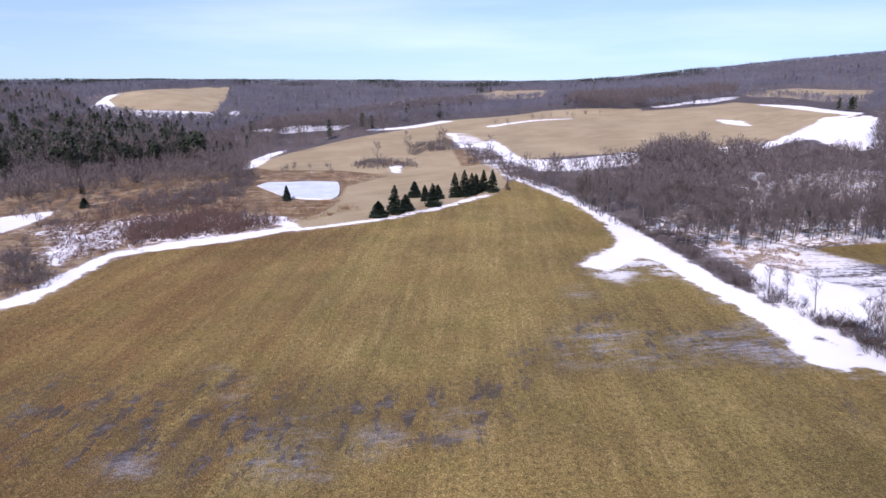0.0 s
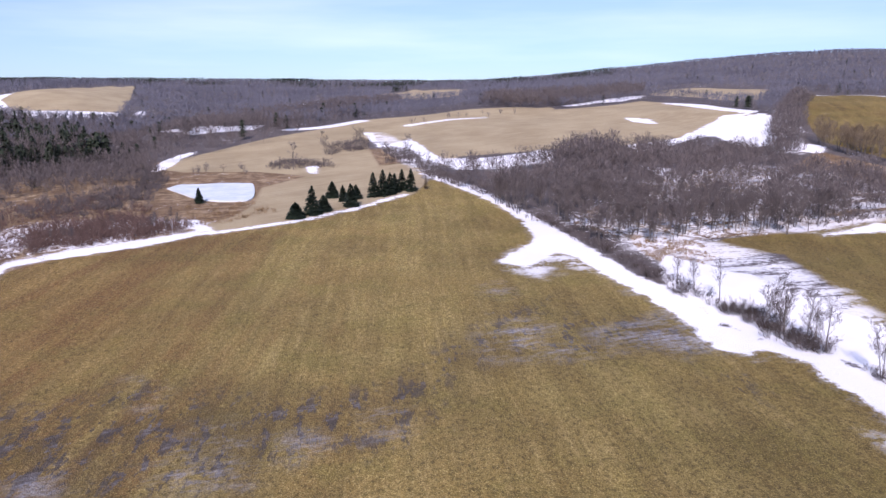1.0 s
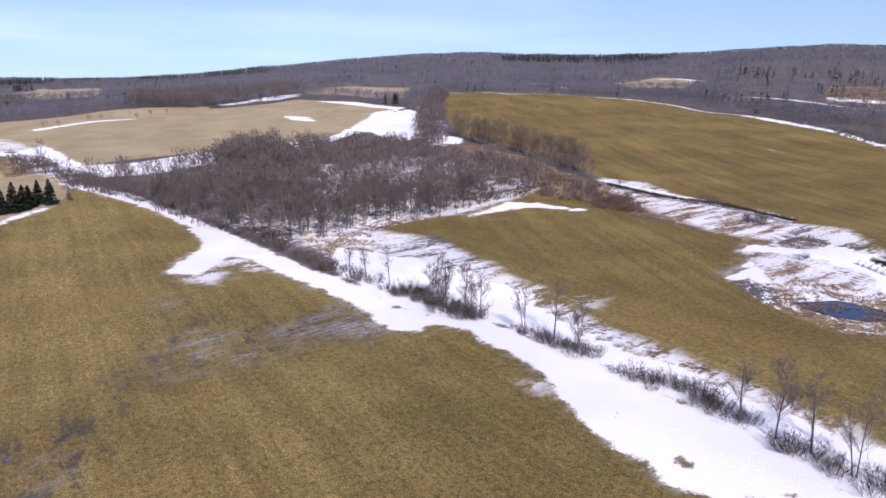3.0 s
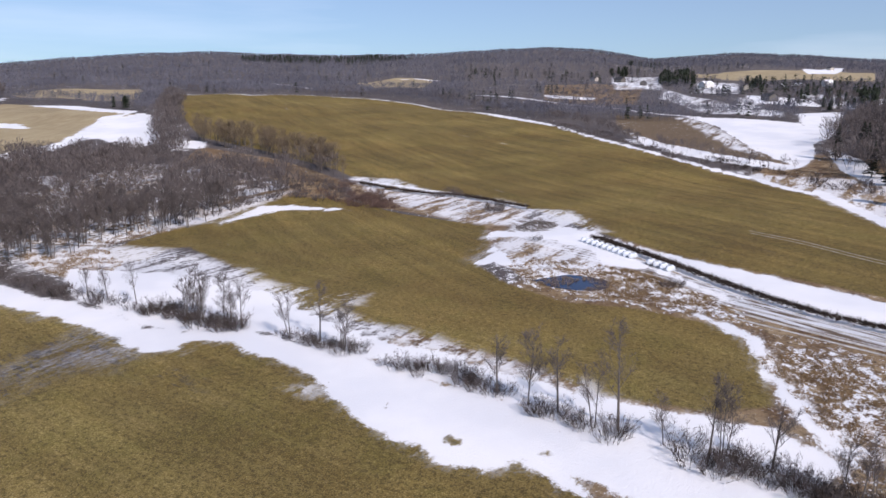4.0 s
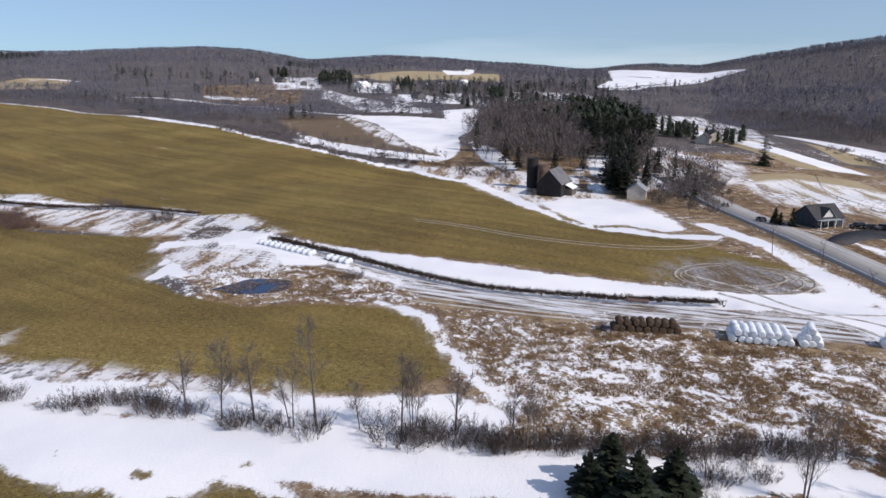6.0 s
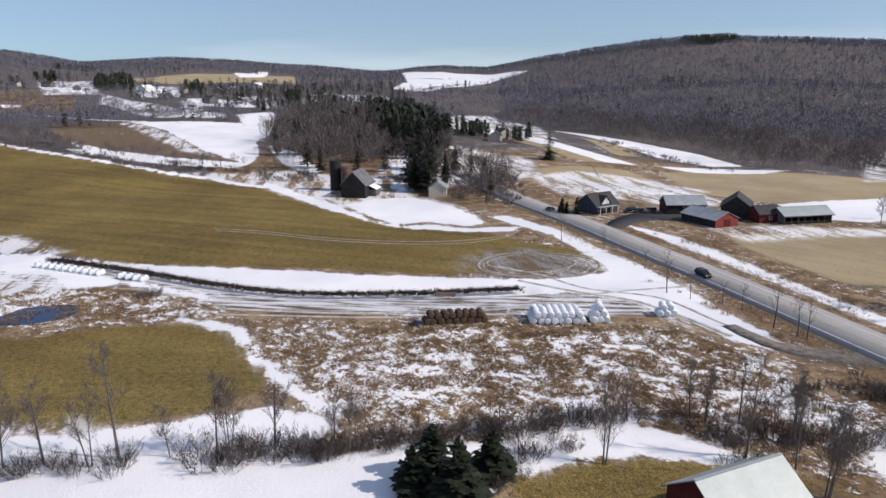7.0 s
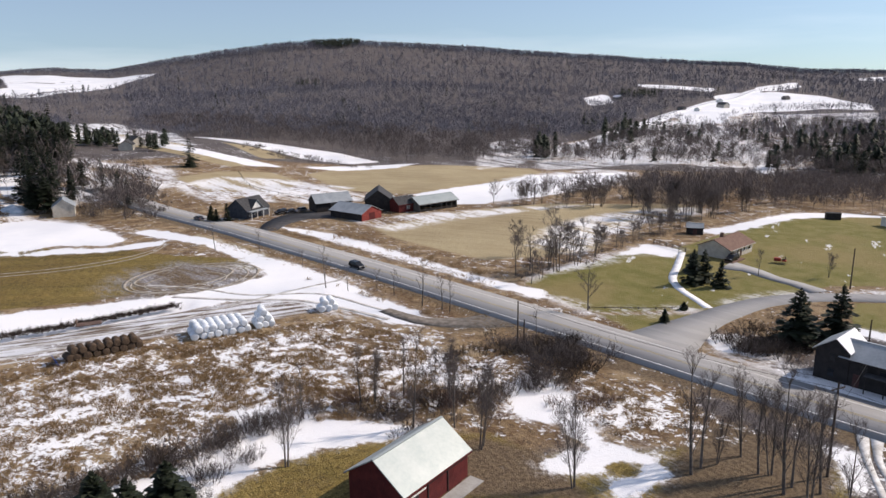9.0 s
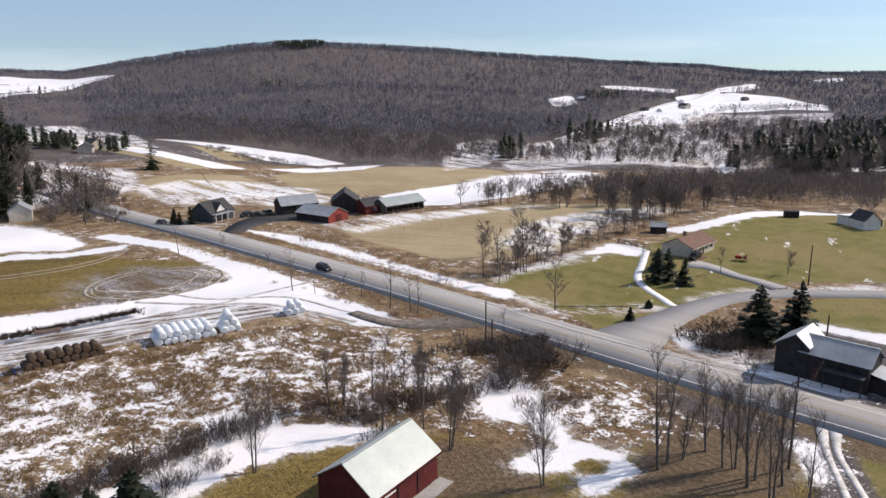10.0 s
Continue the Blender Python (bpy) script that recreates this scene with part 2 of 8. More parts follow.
    hay = lay(p.math("MULTIPLY", p.step(clod, 0.45, 0.34), 0.6), hay, (0.38, 0.30, 0.13))
    drift = p.mix(p.step(p.noise(0.022, 4, 0.6), 0.36, 0.62), (0.88, 0.87, 0.85), (1.13, 1.13, 1.11))
    lines = p.mix(p.step(p.noise(0.34, 4, 0.62, stretch=(1.0, 0.018, 1.0), turn=-4), 0.36, 0.64), (0.91, 0.90, 0.89), (1.08, 1.08, 1.06))
    bands = p.mix(p.step(p.noise(0.20, 4, 0.62, stretch=(0.03, 1.0, 1.0), turn=64), 0.38, 0.62), (0.84, 0.84, 0.82), (1.12, 1.11, 1.10))
    hay = p.mix(1.0, hay, drift, "MULTIPLY")
    hay = p.mix(1.0, hay, p.mix(east, lines, bands), "MULTIPLY")
    hay = p.mix(1.0, hay, p.mix(east, p.mix(p.step(split.outputs["X"], 15.0, 55.0), (1.32, 1.31, 1.15), (1.10, 1.08, 0.92)), (0.99, 0.93, 0.74)), "MULTIPLY")
    # the wet western end is browner
    hay = p.mix(p.step(split.outputs["X"], -18.0, -60.0), hay, p.mix(1.0, hay, (0.84, 0.76, 0.74), "MULTIPLY"))
    c = lay(inside("green", small, 0.8), c, hay)
    lawn = p.mix(p.step(mid, 0.35, 0.65), (0.150, 0.142, 0.034), (0.215, 0.188, 0.064))
    lawn = lay(p.math("MULTIPLY", p.step(coarse, 0.45, 0.65), 0.7), lawn, (0.26, 0.20, 0.085))
    lawn = lay(p.math("MULTIPLY", p.step(fine, 0.5, 0.75), 0.6), lawn, (0.28, 0.222, 0.10))
    c = lay(inside("lawn", small, 0.6), c, lawn)
    earth = p.mix(p.step(fine, 0.35, 0.65), (0.10, 0.068, 0.042), (0.20, 0.145, 0.088))
    c = lay(inside("dirt", small, 1.0), c, earth)
    # soaked ground with a skin of grey ice
    pool = p.math("ADD", p.noise(0.30, 5, 0.74, stretch=(1.0, 0.45, 1.0), turn=-6), p.math("MULTIPLY", p.math("SUBTRACT", p.noise(0.9, 4, 0.7, stretch=(1.0, 0.3, 1.0)), 0.5), 0.5))
    c = lay(p.math("MULTIPLY", p.math("MULTIPLY", inside("wet", edge, 14.0), p.step(p.noise(0.07, 5, 0.7, stretch=(1.0, 0.4, 1.0)), 0.40, 0.56)), 0.6), c, (0.075, 0.050, 0.022))
    soaked = p.math("MULTIPLY", inside("wet", edge, 6.0), p.step(pool, 0.535, 0.585))
    grey = p.mix(p.step(p.noise(0.45, 5, 0.75, stretch=(0.4, 1.0, 1.0), turn=20), 0.47, 0.72), (0.050, 0.045, 0.046), (0.205, 0.20, 0.215))
    c = lay(p.math("MULTIPLY", soaked, 0.8), c, grey)
    glaze = p.math("ADD", p.noise(0.16, 5, 0.75, stretch=(0.35, 1.0, 1.0), turn=12), p.math("MULTIPLY", p.math("SUBTRACT", p.noise(1.2, 4, 0.7, stretch=(0.5, 1.0, 1.0), turn=12), 0.5), 0.4))
    c = lay(p.math("MULTIPLY", p.math("MULTIPLY", inside("ice", edge, 5.0), p.step(glaze, 0.42, 0.66)), 0.75), c, p.mix(p.step(fine, 0.35, 0.65), (0.20, 0.20, 0.225), (0.46, 0.47, 0.50)))
    # churned farm track: mud in the snow
    ruts = p.noise(0.7, 5, 0.6, stretch=(0.10, 1.0, 1.0), turn=76)
    mud = p.mix(p.step(ruts, 0.42, 0.56), (0.15, 0.11, 0.078), (0.72, 0.74, 0.78))
    c = lay(inside("muddy", small, 1.5), c, mud)
    # thin, half-thawed snow in streaks
    streak = p.math("ADD", p.math("MULTIPLY", p.noise(0.15, 5, 0.7, stretch=(0.2, 1.0, 1.0), turn=6), 0.66), p.math("MULTIPLY", p.noise(0.75, 5, 0.68), 0.34))
    thin = p.math("MULTIPLY", p.step(p.math("ADD", p.attr("thinsnow"), edge), -3.0, 3.0), p.step(streak, 0.44, 0.53))
    # snow: full beds with thawed, wind-drawn edges, and scattered remains
    bare = p.math("SUBTRACT", p.step(p.math("ADD", p.math("MULTIPLY", p.noise(0.09, 4, 0.6), 0.6), p.math("MULTIPLY", fine, 0.4)), 0.30, 0.37), 1.0)
    drawn = p.math("MULTIPLY", p.math("SUBTRACT", p.noise(0.24, 5, 0.62, stretch=(0.13, 1.0, 1.0), turn=4), 0.5), p.math("MULTIPLY_ADD", p.math("MULTIPLY", p.step(split.outputs["X"], 80.0, 92.0), p.step(split.outputs["Y"], 40.0, 100.0)), 6.0, 4.0))
    ragged = p.math("ADD", p.math("ADD", p.math("MULTIPLY", edge, 0.6), drawn), p.math("ADD", p.math("MULTIPLY", bare, 9.0), 0.8))
    ragged = p.math("ADD", ragged, p.math("MULTIPLY", p.math("SUBTRACT", tuft, 0.5), 2.0))
    bed = inside("snow", ragged, 0.5)
    skirt = p.math("MULTIPLY", p.step(p.math("ADD", p.attr("snow"), p.math("MULTIPLY", ragged, 1.2)), -2.2, 1.4), p.step(p.math("ADD", p.math("MULTIPLY", p.noise(0.5, 5, 0.7, stretch=(0.3, 1.0, 1.0), turn=6), 0.7), p.math("MULTIPLY", fine, 0.3)), 0.44, 0.60))
    bed = p.math("MAXIMUM", bed, p.math("MULTIPLY", skirt, 0.5))
    bits = p.math("ADD", p.math("MULTIPLY", p.noise(0.50, 5, 0.72, stretch=(0.8, 1.0, 1.0), turn=30), 0.62), p.math("MULTIPLY", p.noise(2.0, 4, 0.68), 0.38))
    amount = p.step(p.attr("patchsnow"), -14.0, 8.0, 0.60, 0.468)
    amount = p.math("ADD", amount, p.math("MULTIPLY", p.math("SUBTRACT", p.noise(0.045, 4, 0.6), 0.44), 0.30))
    scraps = p.step(p.math("SUBTRACT", bits, amount), -0.012, 0.03)
    tended = p.math("MAXIMUM", inside("green", small, 0.8), p.math("MAXIMUM", inside("lawn", small, 0.8), inside("tan", small, 0.8)))
    scraps = p.math("MULTIPLY", scraps, p.math("SUBTRACT", 1.0, p.math("MULTIPLY", tended, 0.985)))
    wisp = p.math("MULTIPLY", p.step(p.noise(0.13, 5, 0.66, stretch=(0.12, 1.0, 1.0), turn=68), 0.67, 0.76), p.math("MULTIPLY", inside("green", small, 1.0), east))
    lawn_wisp = p.math("MULTIPLY", p.step(p.noise(0.16, 5, 0.66, stretch=(0.3, 1.0, 1.0), turn=120), 0.63, 0.68), inside("lawn", small, 1.0))
    white = p.math("MAXIMUM", p.math("MAXIMUM", bed, p.math("MULTIPLY", thin, 0.85)), p.math("MAXIMUM", scraps, p.math("MULTIPLY", p.math("MAXIMUM", wisp, lawn_wisp), 0.75)))
    snow = p.mix(p.step(coarse, 0.35, 0.65), (0.78, 0.80, 0.84), (0.90, 0.905, 0.92))
    c = lay(white, c, snow)
    p.colour(c)
    p.put(p.out.inputs["Roughness"], p.step(white, 0, 1, 0.95, 0.6))
    rough = p.math("ADD", p.math("MULTIPLY", fine, 0.6), p.math("MULTIPLY", tuft, 0.4))
    relief = p.math("ADD", p.math("MULTIPLY", rough, p.step(white, 0, 1, 1.0, 0.3)), p.math("MULTIPLY", white, 0.35))
    p.bump(relief, 1.0, 0.55)
    return p.mat


GROUND = make_ground_paint()
BARK = plain("grey_bark", (0.075, 0.064, 0.058), (0.17, 0.15, 0.135), 2.0, 0.9, random_shift=0.2, bump=0.5)
TWIG = plain("twigs", (0.086, 0.073, 0.071), (0.176, 0.148, 0.141), 0.6, 0.9, island=True, random_shift=0.3, thin=0.16)
RUST_TWIG = plain("rusty_twigs", (0.125, 0.082, 0.070), (0.205, 0.135, 0.112), 0.6, 0.9, island=True, random_shift=0.3, thin=0.3)
GOLD_TWIG = plain("golden_twigs", (0.150, 0.115, 0.078), (0.27, 0.205, 0.135), 0.6, 0.9, island=True, random_shift=0.3, thin=0.3)
SPRUCE = plain("spruce_needles", (0.014, 0.024, 0.017), (0.036, 0.054, 0.033), 1.2, 0.7, island=True, random_shift=0.35, thin=0.15)
PINE = plain("pine_needles", (0.012, 0.018, 0.010), (0.028, 0.038, 0.020), 1.0, 0.7, island=True, random_shift=0.35, thin=0.05)
# far woods: the blue-grey of distance haze is put into the twig colour
HAZY_TWIG = plain("hazy_far_twigs", (0.092, 0.094, 0.118), (0.160, 0.158, 0.190), 0.012, 0.95, island=True, random_shift=0.16, thin=0.05)
DARK_BRUSH = plain("dark_brush", (0.034, 0.026, 0.022), (0.072, 0.054, 0.044), 0.6, 0.95, island=True, random_shift=0.3, thin=0.2)
STRAW = plain("dead_weeds", (0.19, 0.118, 0.058), (0.38, 0.27, 0.155), 0.4, 0.9, island=True, random_shift=0.35, thin=0.3)

# ---------------------------------------------------------------- land cover, as outlines in plan
COVER = []


def area(kind, *outline):
    COVER.append((kind, outline, 0.0))


def band(kind, width, *line):
    COVER.append((kind, line, width))


# home field, mown hay
area("green", (-88.8, 134.4), (-82.3, 155.7), (-80.2, 174.9), (-75.6, 189.6), (-49.5, 212.4), (-26.9, 227.7), (-5.0, 247.2), (21, 279), (31, 317), (41, 294), (51, 267), (56.0, 225.9), (51.5, 196.5), (57.6, 176.9), (58.2, 157.6), (60.8, 130.3), (61.9, 116.8), (61.0, 109.2), (64.9, 106.1), (71.8, 96.9), (72.8, 81.0), (66.3, 64.1), (63.9, 54.7), (62.1, 45.4), (63.3, 46.2), (69.5, 41.9), (68.4, 34.1), (65.5, 28.4), (50, 20), (20, -25), (-60, -60), (-200, 0))
area("green", (75.3, -38.0), (77.3, -29.5), (76.0, -22.0), (78.5, -14.4), (69.4, -14.9), (54.3, -33.2), (53.6, -43.8), (60.3, -48.5), (61.7, -53.3), (67.8, -52.5), (71.5, -47.8))
area("green", (-80.8, 111.8), (-91.7, 128.5), (-90.9, 138.0), (-87.5, 155.7), (-86.8, 179.7), (-77.7, 195.2), (-61.3, 204.9), (-48.4, 219.9), (-45.0, 207.4), (-70.1, 174.8), (-76.4, 157.0))
area("green", (33.2, 164.5), (56.9, 180.2), (57.7, 157.6), (63.2, 137.8), (61.8, 112.3), (69.0, 109.6), (72.3, 97.6), (74.4, 87.2), (69.3, 70.7), (65.2, 55.9), (63.7, 42.8), (34.4, 61.9), (13.2, 75.7))
area("green", (71.6, 113.2), (76.4, 99.0), (75.0, 82.5), (70.0, 70.0), (66.3, 58.9), (69.7, 54.2), (71.1, 47.2), (75.5, 37.0), (67.1, 29.8), (65.0, 28.4), (44.8, 74.7))
# middle field
area("green", (105.6, 192.9), (128.7, 197.9), (183, 213), (193, 189), (185.3, 155.5), (185.0, 121.0), (155.6, 100.1), (144.0, 97.0), (133.9, 81.7), (129.4, 64.9), (134.3, 50.0), (133.9, 33.2), (126.8, 26.1), (112.1, 20.0), (103.5, 17.8), (96.2, 24.0), (91.9, 39.2), (95.7, 55.3), (95.4, 84.2), (91.7, 111.4), (104.2, 138.9), (111.7, 172.8), (96.5, 179.6))
# upper field
area("green", (462, 704), (440, 553), (525, 565), (557, 516), (563, 450), (531, 366), (490, 292), (452, 232), (519, 352), (463, 249), (408, 177), (373, 132), (351, 101), (338, 75), (315, 50), (324, 59), (270, 23), (248.3, 2.8), (259.1, 16.3), (235.2, -6.2), (214.4, -31.7), (198.9, -40.8), (186.8, -52.0), (174.9, -60.1), (165.1, -54.3), (164.2, -15.3), (175.3, 19.9), (181.0, 56.9), (200.6, 94.6), (224.4, 129.1), (229, 174), (232, 225), (240, 242), (257, 309), (261, 379), (321, 493))
band("snow", 1.6, (462, 704), (440, 553), (525, 565), (557, 516), (563, 450), (531, 366), (490, 292), (452, 232), (519, 352), (463, 249), (408, 177), (373, 132), (351, 101), (338, 75), (315, 50))
# tan stubble
area("tan", (-104, 377), (-102, 405), (-79, 445), (-35, 522), (3, 587), (92, 667), (160, 666), (151, 630), (81, 589), (37, 541), (2, 481), (5, 419), (10, 350), (24, 319), (-1, 319), (-52, 355), (-87, 359))
area("tan", (-50.1, 219.1), (-26.9, 227.7), (-5.0, 247.2), (21, 279), (30, 315), (22, 322), (-18, 263), (-44.5, 243.6), (-51.0, 232.0))
area("tan", (-3, 366), (7, 476), (16, 452), (37, 376), (42, 347), (127, 605), (172, 625), (184, 669), (93, 627), (27, 531), (5, 525))
area("thinsnow", (3, 520), (19, 510), (40, 355), (31, 317), (14, 413))
area("thinsnow", (48, 353), (107, 391), (97, 349), (62, 327))
area("weeds", (-52, 350), (24, 319), (20, 294), (-5.1, 251.6), (-27.5, 233.4), (-44.4, 222.3), (-54.4, 239.1), (-57, 268), (-41, 277))
area("tan", (29, 484), (68, 555), (156, 629), (282, 699), (303, 608), (298, 508), (269, 476), (229, 448), (169, 414), (136, 412), (94, 387), (41, 376), (32, 423))
area("tan", (-407, 862), (-412, 928), (-374, 992), (-475, 1622), (-282, 940), (-238, 752), (-308, 749), (-366, 799))
area("tan", (35, 1265), (119, 1590), (202, 1320), (135, 984), (72, 958))
area("tan", (335, 816), (425, 859), (472, 781), (399, 694), (319, 748))
area("green", (96.5, 188.0), (127.2, 198.4), (138.8, 198.2), (128.7, 183.1), (115.7, 179.5), (96.6, 168.3), (90.5, 172.8))
area("tan", (339, -76), (351, -102), (345, -125), (303, -128), (290, -100), (300, -80))
area("tan", (339, -141), (365, -179), (354, -225), (317, -272), (291, -258), (243, -165), (257, -146), (281, -132))
area("tan", (596, -61), (638, -96), (560, -113), (427, -116), (376, -131), (367, -110), (456, -92))
area("tan", (498, -144), (450, -158), (408, -163), (404, -141))
area("tan", (196.7, -103.0), (204.2, -138.6), (198, -176), (165, -216), (152, -212), (154.6, -182.6), (149.6, -158.4), (134.9, -140.8), (137.3, -122.0), (143.2, -107.6), (164.4, -103.6), (180.0, -101.7))
area("tan", (224.4, -55.1), (188.2, -63.5), (173.0, -62.5), (184.5, -56.1), (211.0, -51.6))
# lawns round the houses
area("lawn", (120.5, -101.9), (124.7, -114.5), (125.8, -131.5), (129.0, -148.0), (122.8, -159.8), (126.2, -185.7), (128.4, -223.6), (122, -245), (109, -251), (86, -253), (59.7, -179.6), (78.6, -156.0), (80.4, -145.0), (83.2, -126.1), (85.2, -117.5), (95.5, -100.2), (100.2, -98.5))
area("lawn", (88.0, -98.7), (94.5, -99.2), (83.6, -115.4), (83.9, -125.2), (80.1, -107.2), (80.1, -100.7), (84.1, -97.5))
area("lawn", (69.0, -147.2), (55.3, -167.6), (45.1, -139.5), (52.5, -134.8), (61.7, -130.5))
area("lawn", (36.3, -91.0), (29.6, -97.3), (24.2, -82.4), (28.0, -80.6))
# snow along the hedge and the fields
area("snow", (129.4, 26.0), (133.3, 29.5), (137.4, 39.2), (136.0, 38.2), (130.0, 28.3), (120.8, 23.3), (110.3, 18.6), (99.4, 12.6), (93.8, 7.8), (94.8, 6.3), (101.5, 11.9), (114.1, 19.2), (123.8, 23.6))
area("snow", (-91.8, 139.4), (-88.7, 146.3), (-88.1, 159.4), (-88.8, 184.3), (-77.2, 193.7), (-61.0, 204.2), (-50.2, 215.7), (-49.0, 222.6), (-63.3, 212.1), (-79.9, 201.0), (-91.1, 189.2), (-92.5, 170.6), (-92.2, 152.6), (-94.8, 144.3))
area("hole", (92.0, 172.7), (118.0, 183.2), (128.7, 183.1), (117.9, 166.8), (105.0, 161.9), (90.7, 157.3))
area("snow", (-99.3, 175.4), (-111.3, 214.3), (-120.1, 221.0), (-108.7, 190.1))
area("snow", (-165, 259), (-151, 271), (-148, 259), (-147, 242), (-146, 228))
area("snow", (-60.8, 237.5), (-55.6, 240.3), (-47.2, 222.5), (-52.2, 224.5))
area("snow", (-81.2, 240.8), (-71.3, 247.6), (-69.2, 233.0), (-75.7, 229.5))
area("snow", (-104, 365), (-109, 403), (-103, 425), (-95, 434), (-100, 412), (-99, 377))
area("snow", (-401, 819), (-423, 911), (-412, 928), (-402, 866), (-351, 780), (-238, 752), (-226, 693), (-294, 699))
area("snow", (-156, 572), (-125, 624), (-77, 591), (-76, 521), (-110, 491))
area("snow", (-218, 711), (-225, 769), (-221, 792), (-205, 696))
area("snow", (-90, 852), (-55, 1091), (5, 1149), (-3, 1065), (-57, 870))
area("snow", (3, 514), (8, 513), (12, 441), (35, 409), (43, 374), (65, 369), (106, 389), (102, 366), (65, 342), (47, 348), (36, 368), (34, 430), (30, 465), (12, 424))
area("snow", (208, 549), (221, 533), (217, 505), (206, 518))
area("snow", (250, 380), (254, 365), (240, 348), (235, 364))
area("snow", (219, 706), (261, 732), (303, 737), (264, 708))
area("snow", (-27, 363), (-22, 365), (-22, 343), (-25, 345))
area("snow", (136.1, 192.2), (164, 206), (172, 198), (179.0, 178.0), (163.9, 197.1), (144.2, 194.9))
area("thinsnow", (232, 225), (243, 209), (229, 174), (233, 149), (221.1, 122.5), (225.6, 113.3), (199.9, 86.5), (193.7, 89.4), (194.0, 107.5), (187.3, 120.3), (186.1, 132.7), (195.5, 158.8), (208, 191))
area("weeds", (220, 217), (234, 202), (226, 161), (217.2, 125.0), (177.9, 102.4), (160.3, 105.0), (186.1, 132.7), (189.4, 158.9), (188.9, 176.6))
area("snow", (178.6, 114.8), (186.5, 103.3), (167.7, 91.2), (149.8, 86.3), (146.1, 90.7), (155.6, 100.1))
area("weeds", (-85.2, 128.5), (-85.5, 149.6), (-86.2, 178.5), (-76.7, 192.3), (-47.9, 217.3), (-41.7, 227.5), (-42, 280), (-76, 289), (-114, 291), (-143, 257), (-155, 242))
area("thinsnow", (319, -71), (334, -97), (321, -122), (287, -140), (263, -128), (264, -100), (282, -75))
area("weeds", (243, 354), (244, 290), (223, 224), (185.8, 181.8), (182, 209), (132.6, 190.1), (114.1, 193.9), (175, 291))
area("thinsnow", (175, 291), (214, 308), (202, 241), (190, 217), (138.1, 197.6), (118.5, 201.0))
area("snow", (173.2, 111.3), (177.9, 102.4), (161.2, 96.4), (145.9, 95.7), (144.0, 97.0), (155.6, 100.1))
area("snow", (195.6, 89.3), (183.9, 67.0), (177.1, 43.8), (172.9, 25.4), (165.9, 5.1), (159.9, -18.9), (158.6, -26.5), (156.5, -36.4), (159.2, -49.9), (164.3, -60.6), (164.4, -64.6), (146.7, -67.6), (129.2, -68.4), (116.5, -70.6), (110.4, -67.2), (120.3, -64.1), (128.3, -59.7), (139.5, -53.2), (146.1, -43.7), (147.6, -19.9), (149.2, 2.1), (151.0, 17.3), (157.5, 33.9), (172.2, 60.1))
area("muddy", (204.7, 122.9), (197.0, 94.9), (167.9, 58.7), (155.2, 30.8), (146.7, 2.1), (146.3, -19.8), (144.1, -43.1), (135.5, -60.6), (128.9, -60.0), (130.1, -44.6), (133.0, -26.9), (134.2, -7.1), (139.2, 9.0), (142.6, 28.4), (154.9, 46.5), (164.2, 63.0), (161.5, 69.0), (171.5, 92.1), (177.0, 107.1))
area("snow", (197.0, 116.8), (198.5, 95.6), (183.6, 82.5), (164.3, 57.5), (151.9, 37.9), (166.9, 58.3), (162.5, 69.4), (167.3, 84.2), (168.5, 100.8))
area("snow", (425, 174), (401, 135), (378, 66), (368, 70), (389, 131), (409, 164))
area("snow", (2162, -86), (1823, -227), (1570, -338), (1458, -249), (1168, -110), (1006, -48), (1124, -28), (1408, -67))
area("snow", (401, -7), (421, -21), (345, -20), (331, -9))
area("snow", (584, -59), (582, -88), (471, -111), (414, -125), (367, -140), (371, -123), (439, -106), (526, -85), (542, -61))
area("snow", (573, -144), (518, -165), (474, -190), (441, -208), (391, -211), (383, -188), (407, -170), (469, -157))
area("snow", (368, -150), (371, -182), (368, -226), (352, -201), (351, -165))
area("snow", (250.0, -150.0), (273, -232), (263, -290), (232, -250), (213.0, -185.0), (216.0, -150.0))
area("snow", (233, -158), (259, -195), (284, -244), (270, -298), (242, -271), (232, -234), (221, -184), (212, -159), (218, -149))
area("snow", (215.7, -80.7), (198.2, -88.3), (170.0, -92.3), (141.1, -95.4), (126.0, -97.9), (113.6, -100.2), (108.5, -98.6), (112.3, -96.6), (133.4, -93.4), (168.4, -87.9))
area("thinsnow", (121.2, -102.5), (126.3, -114.1), (128.0, -133.7), (130.7, -154.7), (121.1, -157.6), (118.0, -149.0), (125.4, -144.0), (122.5, -128.0), (123.1, -113.1))
area("snow", (127.0, -140.0), (130.7, -154.7), (121.1, -157.6), (117.0, -150.0), (124.0, -147.5))
area("snow", (132.8, -180.6), (130.9, -198.3), (133, -231), (125, -251), (110, -256), (120, -242), (127.1, -221.4), (125.9, -191.0), (127.5, -181.8))
area("thinsnow", (85.4, -125.3), (83.3, -138.6), (76.2, -151.6), (58.2, -175.6), (57.2, -172.7), (74.9, -149.1), (81.1, -137.3))
area("thinsnow", (107.0, -100.6), (96.5, -101.3), (96.2, -99.4), (107.0, -97.4))
area("thinsnow", (99.2, -99.1), (87.1, -118.1), (84.5, -116.6), (90.3, -104.5), (96.4, -97.9))
area("snow", (74.6, -106.7), (71.7, -111.0), (66.5, -110.0), (64.4, -104.6), (69.0, -102.8))
area("thinsnow", (74.0, -102.7), (74.7, -108.5), (66.8, -109.3), (57.8, -106.4), (52.6, -107.4), (52.5, -103.8), (58.7, -101.3), (67.3, -101.5))
